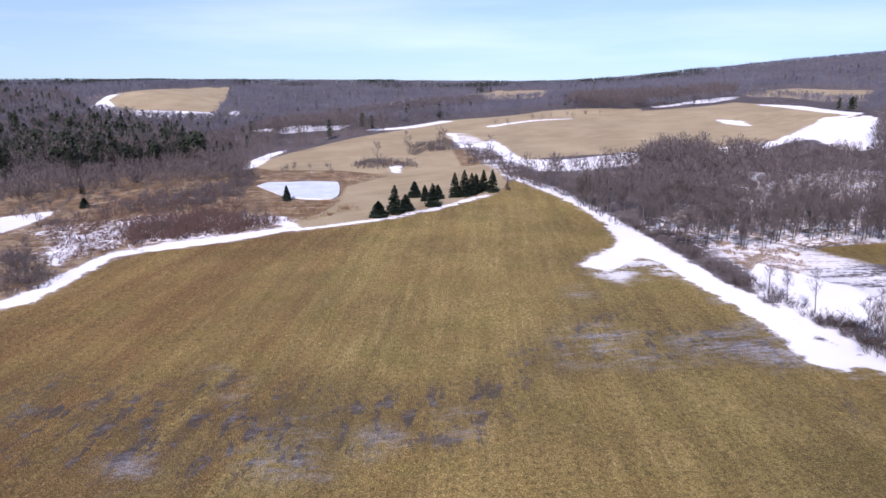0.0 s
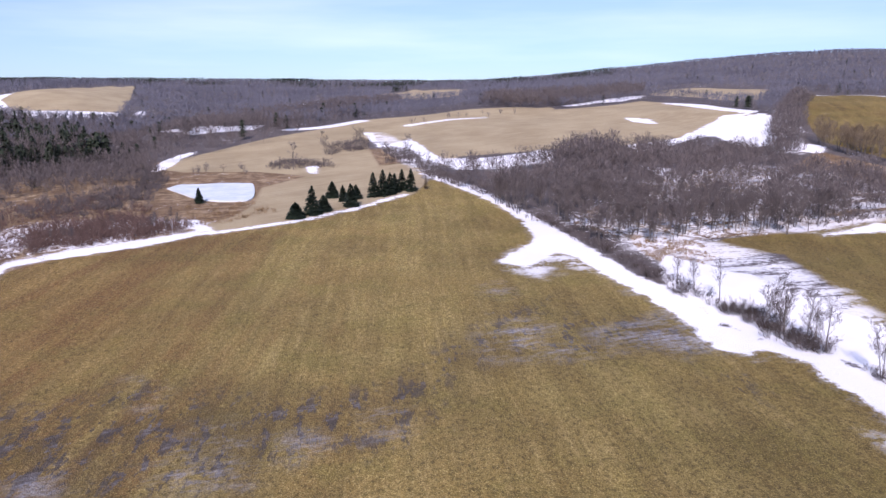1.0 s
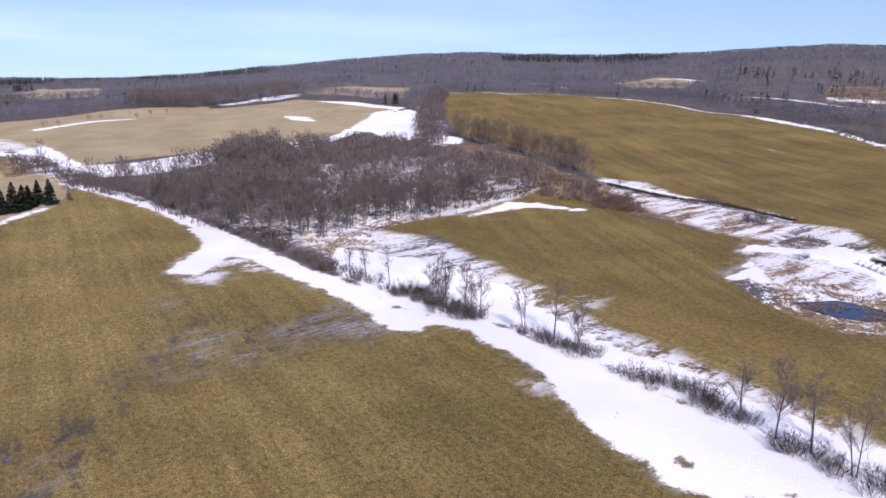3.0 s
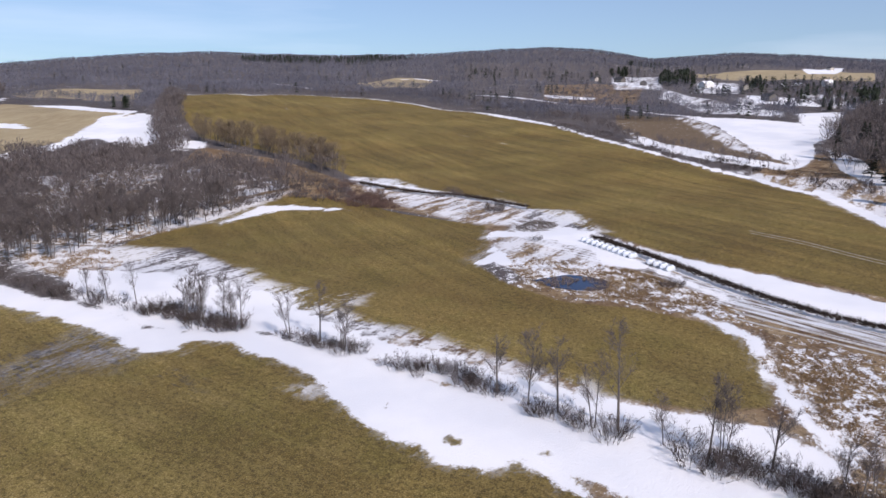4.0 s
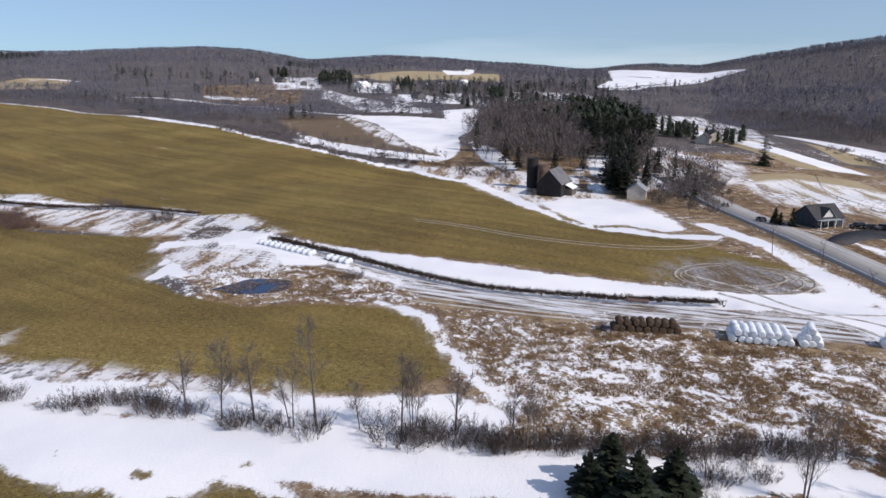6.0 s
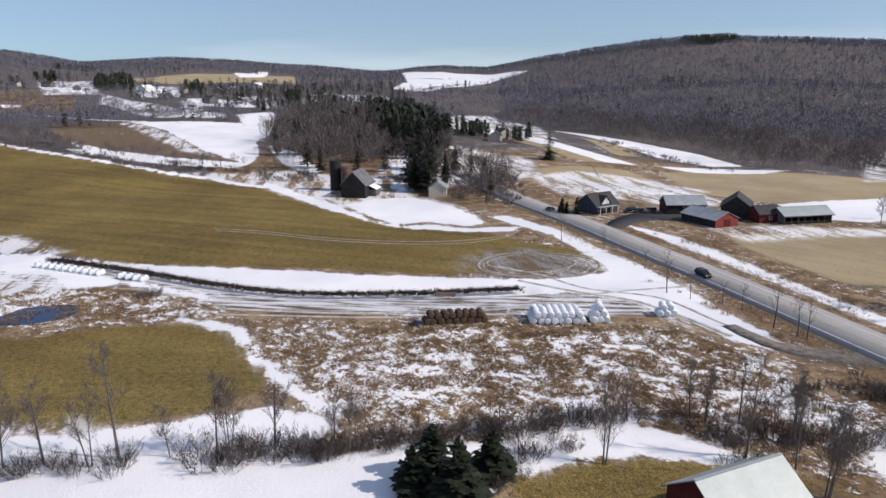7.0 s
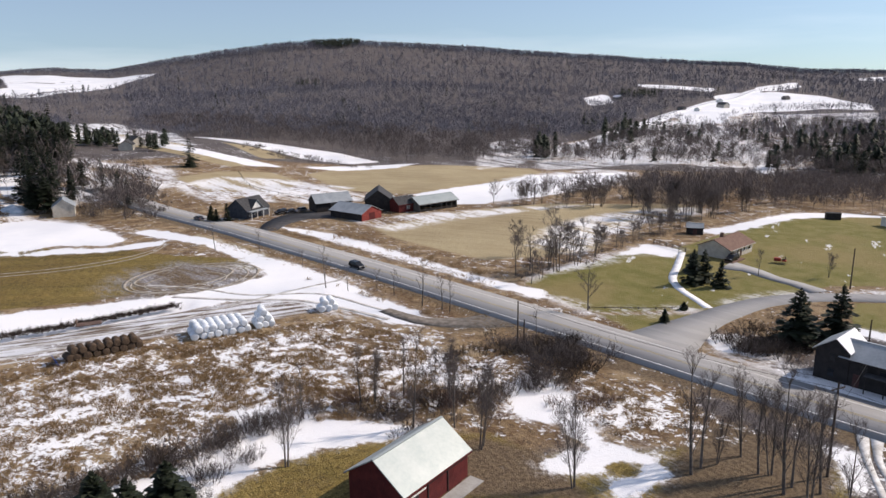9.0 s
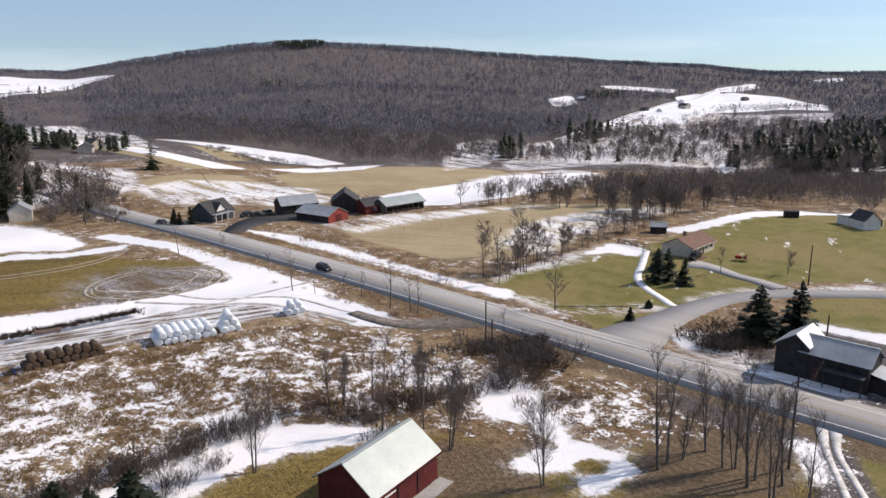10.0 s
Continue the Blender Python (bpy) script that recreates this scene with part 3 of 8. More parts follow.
area("snow", (55.7, -99.6), (52.0, -106.3), (41.7, -106.1), (43.2, -102.5), (48.7, -100.2))
area("snow", (61.0, -131.4), (49.9, -135.1), (44.5, -137.9), (43.4, -135.0), (49.4, -132.1), (59.9, -129.2))
area("snow", (79.5, -63.9), (78.4, -68.7), (73.7, -68.0), (67.9, -66.1), (59.6, -63.2), (58.5, -61.0), (64.8, -63.0), (68.7, -59.3), (71.5, -58.5))
area("snow", (57.9, -52.7), (58.2, -57.8), (55.7, -63.4), (52.2, -65.7), (49.1, -63.1), (47.8, -58.4), (48.7, -55.7), (52.8, -58.2), (54.9, -55.5))
area("snow", (40.2, -84.8), (38.8, -85.8), (33.6, -79.3), (34.3, -78.3))
area("snow", (94.5, -25.9), (93.6, -31.3), (87.0, -32.8), (81.9, -38.1), (76.8, -44.0), (74.8, -45.5), (74.8, -41.0), (77.7, -36.0), (79.3, -30.4), (78.8, -24.3), (79.0, -17.6), (79.7, -12.8), (81.5, -9.0), (82.5, -15.4), (84.6, -23.5))
area("snow", (238.4, -45.0), (213.6, -55.5), (181.8, -61.2), (165.0, -65.3), (138.3, -66.1), (121.7, -68.1), (109.6, -71.2), (113.9, -63.6), (130.7, -59.7), (147.8, -54.2), (155.3, -51.8), (163.2, -57.4), (181.7, -56.6), (205.8, -53.3), (238.3, -38.5))
area("ice", (175.2, -19.9), (189.2, -29.5), (187.8, -42.6), (179.3, -52.9), (163.2, -57.4), (146.2, -56.2), (141.7, -45.7), (149.4, -32.9), (156.3, -21.3))
area("thinsnow", (176.6, -49.2), (172.1, -63.7), (146.6, -70.3), (125.0, -70.0), (121.1, -57.6), (141.4, -49.2), (149.9, -55.0), (165.0, -55.2))
area("dirt", (169.5, -27.0), (184.4, -31.1), (184.2, -41.7), (177.9, -51.1), (165.0, -55.2), (149.9, -55.0), (146.3, -46.1), (153.4, -33.9), (159.7, -23.0))
area("snow", (194, -435), (181, -455), (171, -431), (184, -416))
area("patchsnow", (365, -294), (403, -357), (422, -450), (512, -664), (469, -705), (381, -721), (251, -494), (227, -391), (294, -355), (320, -331))
area("patchsnow", (331, -65), (335, -95), (341, -124), (304, -126), (260, -127), (278, -107), (292, -78))
area("thinsnow", (150.0, -128.0), (164.0, -148.0), (170.0, -170.0), (168.0, -190.0), (160, -214), (150.2, -210.1), (150.3, -177.6), (141.4, -149.8), (133.1, -130.3))
area("thinsnow", (212.1, -102.8), (207.5, -131.2), (194.2, -172.3), (184, -191), (189.0, -167.7), (192.7, -130.7), (189.1, -106.9))
area("thinsnow", (274, -108), (271, -132), (254, -134), (247, -120), (251, -108), (264, -100))
area("thinsnow", (408, -30), (423, -46), (394, -68), (373, -84), (326, -73), (306, -60), (334, -48), (336, -23))
area("thinsnow", (696, -64), (704, -107), (618, -143), (467, -120), (485, -98), (550, -62))
area("thinsnow", (353, 68), (355, 39), (330, 15), (332, -6), (287, -14), (256.5, -33.5), (224.9, -29.6), (243.4, -4.4), (266, 12), (299, 33), (339, 59))
area("thinsnow", (347, -1), (421, -21), (438, -52), (343, -55), (304, -39), (293, -15), (311, -6))
area("thinsnow", (243, -165), (287, -239), (297, -308), (266, -303), (238, -267), (219, -195), (209, -163))
area("thinsnow", (1101, 482), (1120, 410), (859, 311), (869, 376))
area("thinsnow", (1003, 316), (1033, 270), (834, 216), (830, 261))
area("thinsnow", (774, 200), (777, 177), (656, 149), (651, 168))
area("thinsnow", (860, 307), (664, 166), (640, 130), (589, 120), (606, 180), (748, 273))
area("tan", (1250, 354), (1338, 258), (1542, 164), (1178, 124), (1143, 219), (1076, 304))
area("weeds", (939, 515), (978, 464), (912, 355), (675, 270), (637, 302), (654, 359))
area("tan", (787, 753), (921, 782), (940, 717), (775, 610), (734, 663))
band("snow", 4, (903, 756), (928, 742), (919, 694))
band("snow", 4, (657, 785), (650, 727), (605, 646))
area("thinsnow", (850, 162), (861, 103), (702, 37), (650, 42), (718, 110))
area("thinsnow", (837, 130), (940, 72), (900, -15), (745, -24), (661, 41), (688, 102))
area("snow", (1036, 457), (972, 375), (896, 339), (933, 398))
area("snow", (1026, 322), (926, 246), (863, 223), (917, 281))
area("snow", (811, 203), (766, 132), (704, 110), (720, 170))
area("tan", (1142, 430), (1268, 316), (1255, 175), (1124, 245))
area("snow", (1387, 258), (1761, 244), (1330, 195), (1287, 229))
area("snow", (733, 403), (742, 342), (721, 338), (702, 381))
area("patchsnow", (120.8, 24.4), (130.2, 19.5), (127.6, -6.8), (125.5, -43.1), (120.1, -56.2), (103.7, -63.5), (76.4, -48.5), (85.3, -34.1), (84.4, -4.7), (87.1, 4.3), (99.4, 11.7))
area("patchsnow", (136.3, -5.6), (126.8, -26.2), (113.9, -47.2), (83.0, -74.0), (70.9, -74.9), (61.6, -83.5), (53.5, -79.1), (57.3, -66.2), (67.8, -60.5), (83.6, -52.0), (84.0, -34.0), (93.5, -21.7), (91.5, -1.7))
area("patchsnow", (155.8, 100.5), (161.5, 69.0), (157.3, 41.8), (138.7, 32.4), (138.0, 59.6), (136.5, 76.8))
area("patchsnow", (-138, 240), (-115, 242), (-72.7, 245.5), (-50.4, 233.9), (-63.3, 212.1), (-88.5, 201.8), (-99.3, 175.4))
area("patchsnow", (65.2, 219.3), (121, 292), (192, 336), (203, 295), (143.6, 205.5), (96.6, 191.4), (75.2, 197.4))
area("patchsnow", (77.7, 200.7), (104.4, 185.2), (77.3, 154.6), (74.9, 177.2))
# the long snowdrift beside the hedge, and its bay in the hayfield
area("snow", (28, 333), (44.5, 275.9), (49.7, 250.5), (53.1, 217.3), (52.9, 186.8), (57.4, 167.3), (58.9, 154.0), (61.1, 142.1), (61.9, 132.9), (62.4, 122.9), (61.0, 111.0), (64.4, 106.2), (69.4, 108.2), (71.6, 105.6), (72.7, 107.2), (70.4, 111.8), (67.6, 120.4), (68.1, 136.6), (66.8, 145.6), (65.1, 154.7), (64.1, 152.7), (63.7, 169.4), (61.2, 183.9), (59.8, 200.1), (58.0, 219.0), (54.6, 245.1), (48.8, 281.6), (37, 320))
area("snow", (70.4, 111.8), (69.4, 108.2), (74.0, 102.5), (72.2, 95.6), (73.2, 85.8), (71.7, 78.4), (68.6, 71.1), (65.5, 62.2), (64.2, 55.9), (63.9, 52.8), (64.7, 55.8), (64.8, 51.5), (63.3, 47.1), (64.3, 42.9), (67.9, 41.1), (70.3, 37.6), (68.6, 33.0), (66.9, 29.7), (69.4, 40.5), (70.1, 21.3), (82.0, 24.5), (81.9, 25.9), (80.1, 38.5), (81.8, 46.8), (80.5, 61.0), (80.9, 67.7), (81.9, 76.4), (79.3, 83.4), (79.0, 95.4), (78.0, 107.8), (75.2, 118.3))
area("snow", (70.0, 24.5), (71.1, -10.4), (75.1, -14.9), (77.9, -24.8), (78.1, -31.6), (75.4, -42.3), (76.3, -44.3), (80.9, -39.5), (82.2, -33.1), (81.3, -22.3), (83.0, -8.3), (82.0, -3.2), (81.1, 2.5), (80.5, 16.9), (81.9, 25.9), (81.8, 28.1))
area("snow", (51.7, 219.0), (51.2, 199.9), (47.5, 190.0), (39.5, 181.0), (35.6, 172.8), (40.1, 167.5), (44.8, 172.6), (51.3, 180.8), (56.0, 179.2), (58.4, 168.3), (61.6, 190.1), (58.4, 207.3))
area("hole", (67.1, 51.9), (70.2, 51.0), (69.4, 47.4), (67.1, 46.3), (65.5, 48.6))
area("hole", (66.8, 43.7), (69.6, 43.3), (68.7, 41.4), (66.3, 41.6))
area("hole", (71.6, 39.9), (74.4, 38.1), (72.8, 35.9), (70.1, 37.5))
area("thinsnow", (66.9, 78.0), (68.8, 77.3), (68.4, 72.7), (66.7, 74.1))
# snow between the hedge and the middle field
area("snow", (78.9, 174.9), (85.3, 167.0), (88.6, 157.4), (93.0, 147.6), (95.2, 133.4), (95.7, 122.9), (97.2, 115.6), (92.1, 104.9), (89.6, 86.4), (89.2, 76.6), (91.4, 68.9), (89.8, 57.4), (90.0, 48.6), (90.2, 41.0), (89.2, 36.3), (91.0, 40.3), (91.4, 34.4), (92.2, 30.2), (93.6, 22.1), (95.6, 17.6), (93.4, 11.7), (91.6, 7.7), (84.6, 8.9), (80.7, 11.7), (80.7, 18.8), (81.9, 26.8), (80.8, 35.8), (82.2, 48.5), (82.2, 57.2), (81.2, 68.0), (82.2, 76.7), (80.2, 84.2), (80.6, 97.3), (79.3, 109.4), (76.9, 120.7), (71.7, 113.9), (68.7, 122.3), (69.4, 139.0), (70.2, 152.8))
area("thinsnow", (76.2, 197.0), (87.2, 205.5), (97.6, 194.6), (103.6, 183.8), (108.0, 171.4), (105.2, 137.5), (101.6, 125.1), (102.3, 114.9), (95.3, 90.6), (96.4, 72.9), (94.8, 60.9), (94.2, 51.1), (94.6, 43.3), (92.4, 37.8), (88.8, 36.1), (89.2, 48.1), (90.4, 68.2), (89.0, 85.7), (90.9, 103.5), (93.8, 131.4), (87.2, 154.8), (77.5, 171.9), (72.2, 178.7))
area("thinsnow", (96.6, 118.2), (107.6, 101.8), (102.9, 99.1), (92.5, 110.6))
area("thinsnow", (33.8, 170.7), (42.1, 186.3), (50.6, 190.0), (58.2, 169.9), (54.1, 161.4), (49.1, 172.5), (41.7, 156.9), (37.2, 163.6))
# soaked, half-frozen ground in the hayfield
area("wet", (-68.2, 100.5), (-61.5, 104.3), (-57.4, 105.1), (-51.6, 100.4), (-42.8, 102.4), (-35.6, 107.8), (-27.6, 101.2), (-19.5, 100.1), (-12.4, 98.4), (-5.7, 99.5), (0.3, 99.9), (5.8, 105.1), (10.8, 110.9), (15.5, 118.6), (23.3, 129.1), (31.7, 137.6), (35.6, 130.6), (39.6, 128.9), (45.0, 128.8), (54.7, 128.7), (61.5, 131.9), (63.3, 123.9), (62.9, 112.9), (55.6, 105.7), (50.9, 111.7), (42.8, 110.5), (35.4, 104.8), (30.3, 113.2), (25.2, 112.0), (20.2, 110.8), (14.9, 106.1), (9.4, 95.9), (8.5, 85.7), (3.1, 81.4), (-3.4, 82.8), (-10.5, 81.5), (-15.6, 77.5), (-19.3, 75.6), (-23.5, 73.6), (-27.9, 75.1), (-34.8, 73.9), (-42.0, 75.2), (-48.7, 75.2), (-53.5, 76.5))
area("wet", (55.8, 99.0), (58.9, 98.3), (58.3, 92.7), (56.2, 90.5), (54.5, 93.3))
area("wet", (36.6, 141.3), (40.1, 141.2), (39.2, 135.7), (36.1, 134.7))
area("wet", (39.6, 128.9), (43.3, 130.5), (43.1, 119.8), (40.3, 114.3))
area("ice", (21.5, 121.4), (29.8, 129.0), (34.0, 124.2), (29.9, 115.8), (33.5, 114.4), (36.8, 109.4), (29.4, 109.5), (21.2, 110.8))
area("ice", (42.5, 121.2), (53.1, 124.6), (60.8, 130.3), (62.9, 121.0), (61.9, 109.2), (54.9, 108.0), (49.5, 113.0), (41.9, 110.6))
area("ice", (27.7, 151.5), (31.4, 154.5), (31.3, 147.3), (27.8, 145.3))
area("ice", (40.7, 170.0), (49.1, 178.0), (47.1, 162.4), (41.2, 157.8))
area("ice", (58.7, 155.4), (61.8, 146.8), (61.1, 139.0), (58.6, 144.8))
area("ice", (-25.7, 84.5), (-23.5, 87.5), (-20.3, 76.9), (-22.7, 76.9))
area("ice", (-20.2, 79.5), (-16.9, 80.8), (-16.2, 76.8), (-18.8, 76.2))
area("ice", (-35.2, 107.8), (-33.0, 106.6), (-31.4, 99.2), (-32.7, 100.2))
area("ice", (-40.0, 79.0), (-37.8, 79.6), (-36.5, 75.7), (-38.8, 76.4))
area("ice", (-22.5, 90.0), (-18.9, 90.0), (-18.4, 85.2), (-20.8, 86.0))
area("ice", (-10.7, 85.9), (-7.2, 85.1), (-7.8, 82.9), (-10.0, 82.9))
area("ice", (1.1, 92.3), (5.1, 93.2), (4.0, 85.8), (1.4, 86.6))
# ice rink before the old barn, and the stubble behind the upper field
area("snow", (265.8, 11.3), (278.5, 1.7), (280.6, -14.1), (263.3, -26.0), (239.9, -33.4), (226.1, -34.5), (222.2, -29.3), (231.0, -17.3), (227.4, -6.0), (240.9, 1.4))
area("snow", (317, 50), (283.9, 31.6), (254.3, 16.0), (232.7, 1.4), (220.4, -11.2), (213.4, -28.2), (213.1, -42.7), (219.1, -43.8), (217.7, -28.7), (225.2, -16.9), (222.8, -5.9), (234.6, 3.3), (263.0, 14.4), (296.4, 32.9), (326, 49))
area("thinsnow", (349, 101), (336, 75), (313, 50), (254.3, 16.0), (263.4, 8.0), (305, 19), (328, 36), (345, 52), (350, 67), (354, 85))
area("dirt", (569, 244), (571, 190), (522, 149), (462, 117), (401, 82), (383, 69), (392, 106), (415, 146), (442, 180), (487, 208))
area("snow", (571, 185), (569, 143), (562, 106), (528, 87), (406, 66), (378, 65), (392, 79), (420, 98), (471, 121), (519, 146))
area("thinsnow", (567, 195), (570, 180), (490, 132), (396, 88), (414, 108), (491, 148))
area("snow", (461, 191), (415, 146), (387, 105), (376, 68), (366, 70), (373, 107), (386, 136))
area("snow", (621, 116), (655, 89), (513, 71), (456, 71), (528, 90))
area("snow", (441, 65), (407, 44), (349, 27), (341, 31), (374, 47))
band("snow", 2.5, (699, 470), (673, 370), (637, 273), (574, 177))
# open snow and thin woods on the southern hillside
area("snow", (517, -646), (551, -723), (608, -886), (600, -970), (541, -987), (452, -935), (402, -841), (447, -819), (461, -749), (458, -664), (417, -574), (443, -575))
area("snow", (622, -860), (627, -926), (594, -866), (586, -817))
area("snow", (697, -687), (728, -762), (640, -683), (628, -633))
area("snow", (762, -859), (672, -935), (649, -890), (724, -841))
area("snow", (653, -1000), (706, -1190), (647, -1117), (609, -969))
area("snow", (745, -1483), (761, -1637), (688, -1482), (695, -1395))
area("snow", (252, -402), (238, -398), (219, -360), (232, -368))
area("thinsnow", (364, -315), (400, -414), (487, -604), (412, -577), (348, -534), (269, -437), (222, -373), (221, -348), (282, -426), (275, -376), (302, -338), (308, -273))
area("thinsnow", (440, -715), (377, -796), (267, -596), (269, -513), (339, -569))
area("thinsnow", (426, -311), (453, -376), (411, -364), (344, -286), (320, -237))
band("snow", 8, (369, -319), (406, -420), (496, -596), (553, -749), (617, -939), (695, -1173))
area("snow", (77.9, -62.6), (80.2, -67.9), (74.7, -70.1), (68.5, -67.7), (60.9, -64.6), (59.7, -61.8), (67.0, -63.0), (72.5, -61.4))
area("dirt", (66.0, -30.8), (71.2, -43.2), (68.1, -50.9), (60.8, -54.4), (53.5, -53.2), (49.3, -52.7))
band("hole", 7, (1016, -26), (1342, -157), (1447, -279))
band("hole", 5, (1666, -79), (1554, -145), (1639, -204))
band("snow", 1.3, (228, 221), (231, 195), (230.2, 166.5), (228.8, 144.6), (224.8, 131.2))
# tan strips and snow behind the northern fields
area("tan", (-47.7, 222.5), (-27.7, 235.4), (3.3, 272.5), (22.4, 292.3), (31, 342), (21, 365), (4, 353), (-23, 339), (-43, 309), (-40.2, 268.7), (-44.1, 241.4))
area("tan", (28, 1201), (80, 1366), (165, 1565), (198, 1269), (134, 1181), (64, 1094))
area("tan", (334, 777), (407, 821), (441, 748), (374, 632), (339, 661))
area("dirt", (50.0, -66.3), (53.0, -78.4), (45.1, -83.3), (38.4, -83.6), (34.0, -72.7), (45.5, -57.7))
band("snow", 1.0, (-47.0, 217.2), (-33.9, 224.9), (-18.1, 234.1), (-3.0, 249.2), (16.9, 278.3))
area("tan", (33, 554), (78, 599), (147, 614), (150, 646), (91, 660), (46, 618))
band("snow", 3, (36, 547), (76, 584), (105, 596))
band("snow", 5, (201, 683), (252, 725), (304, 756))
band("snow", 6, (-89, 851), (-62, 945), (-28, 1059))
band("snow", 5, (-51, 525), (-27, 544), (2, 582))
area("snow", (286, 663), (309, 621), (306, 546), (310, 530), (272, 505), (233, 461), (226, 435), (209, 429), (155, 387), (161, 413), (205, 435), (248, 487), (278, 525), (298, 523), (287, 576))
area("snow", (226, 435), (231, 461), (272, 505), (303, 514), (296, 481), (241, 388), (219, 385))
area("snow", (39, 376), (50, 359), (68, 364), (102, 391), (98, 369), (73, 336), (47, 337))
area("snow", (31, 479), (37, 422), (41, 361), (35, 371), (28, 423))
area("snow", (138, 335), (148, 328), (140, 292), (135, 302))
area("ice", (180.8, 116.4), (190.2, 109.2), (166.6, 96.7), (154.0, 97.2), (143.2, 95.4), (145.4, 99.7), (161.6, 104.9))
area("thinsnow", (322, 528), (331, 511), (232, 351), (222, 362))
area("hole", (171.1, 112.6), (182.0, 100.6), (176.4, 79.5), (161.5, 69.0), (154.2, 76.7), (149.3, 90.0))
area("thinsnow", (171.1, 112.6), (182.0, 100.6), (176.4, 79.5), (161.5, 69.0), (154.2, 76.7), (149.3, 90.0))
area("weeds", (171.1, 112.6), (182.0, 100.6), (176.4, 79.5), (161.5, 69.0), (154.2, 76.7), (149.3, 90.0))
area("hole", (55.1, -58.7), (54.6, -62.1), (52.3, -64.2), (49.5, -63.0), (48.9, -59.7), (50.4, -57.0), (52.8, -56.7))
# road verges, gravel and bare earth
band("dirt", 5, (289, -47), (217.8, -64.4), (157.3, -76.2), (116.9, -82.4), (87.6, -84.8), (68.4, -87.9), (58.2, -91.3), (44.4, -92.1), (33.1, -92.9))
band("dirt", 3, (271, -84), (242.8, -91.3), (229.4, -102.6))
area("dirt", (112.2, -69.0), (105.5, -76.4), (100.7, -81.0), (99.3, -77.1), (103.6, -69.7))
area("weeds", (116.9, -60.3), (118.6, -66.3), (113.2, -82.0), (100.6, -83.7), (94.8, -76.2), (102.5, -64.0), (110.1, -56.6))
area("weeds", (73.7, -64.7), (70.9, -74.9), (58.6, -79.6), (50.1, -82.0), (47.4, -77.9), (56.5, -60.0), (65.3, -58.3))
area("green", (53.8, -40.1), (60.3, -48.5), (59.5, -56.1), (57.0, -60.6), (53.1, -66.8), (47.4, -77.9), (44.7, -82.6), (40.4, -84.5), (35.2, -81.3), (30.0, -69.8), (38.1, -48.8), (46.0, -41.2))
band("ditch", 3, (190.1, 85.3), (176.7, 61.6), (161.2, 37.3), (152.3, 17.4), (149.4, -7.8), (149.9, -31.3))
band("ditch", 3, (224, 212), (224, 181), (230, 161), (223.4, 128.5))

# ---------------------------------------------------------------- ground
def link_mesh(name, verts, faces, mat, smooth=False, parent=None):
    """A mesh object from arrays: faces all of one length."""
    verts, faces = np.asarray(verts, np.float32), np.asarray(faces, np.int32)
    me = bpy.data.meshes.new(name)
    n, k = faces.shape
    me.vertices.add(len(verts))
    me.vertices.foreach_set("co", verts.ravel())
    me.loops.add(n * k)
    me.loops.foreach_set("vertex_index", faces.ravel())
    me.polygons.add(n)
    me.polygons.foreach_set("loop_start", np.arange(0, n * k, k, dtype=np.int32))
    if smooth:
        me.polygons.foreach_set("use_smooth", np.ones(n, bool))
    me.materials.append(mat)
    me.update(calc_edges=True)
    ob = new(name, me)
    ob.parent = parent
    return ob


def reach(kind, x, y, far=24.0):
    """How deep inside the areas of a kind each place lies, in metres; negative outside."""
    best = np.full(x.shape, -far)
    for k, line, width in COVER:
        if k != kind:
            continue
        p = np.array(line, float)
        lo, hi = p.min(0) - far - width, p.max(0) + far + width
        at = np.nonzero((x > lo[0]) & (x < hi[0]) & (y > lo[1]) & (y < hi[1]))
        if not len(at[0]):
            continue
        qx, qy = x[at], y[at]
        dist, inner = np.full(qx.shape, 1e9), np.zeros(qx.shape, bool)
        ends = list(zip(p, np.roll(p, -1, 0))) if width == 0 else list(zip(p[:-1], p[1:]))
        for a, c in ends:
            d = c - a
            s = np.clip(((qx - a[0]) * d[0] + (qy - a[1]) * d[1]) / max(d @ d, 1e-9), 0, 1)
            dist = np.minimum(dist, np.hypot(qx - a[0] - s * d[0], qy - a[1] - s * d[1]))
            if width == 0 and a[1] != c[1]:
                inner ^= ((a[1] > qy) != (c[1] > qy)) & (qx < d[0] * (qy - a[1]) / d[1] + a[0])
        depth = np.where(inner, dist, -dist) if width == 0 else width - dist
        best[at] = np.maximum(best[at], depth)
    return np.clip(best, -far, far)


KINDS = ("green", "tan", "weeds", "lawn", "snow", "patchsnow", "wet", "ice", "dirt", "muddy", "thinsnow")


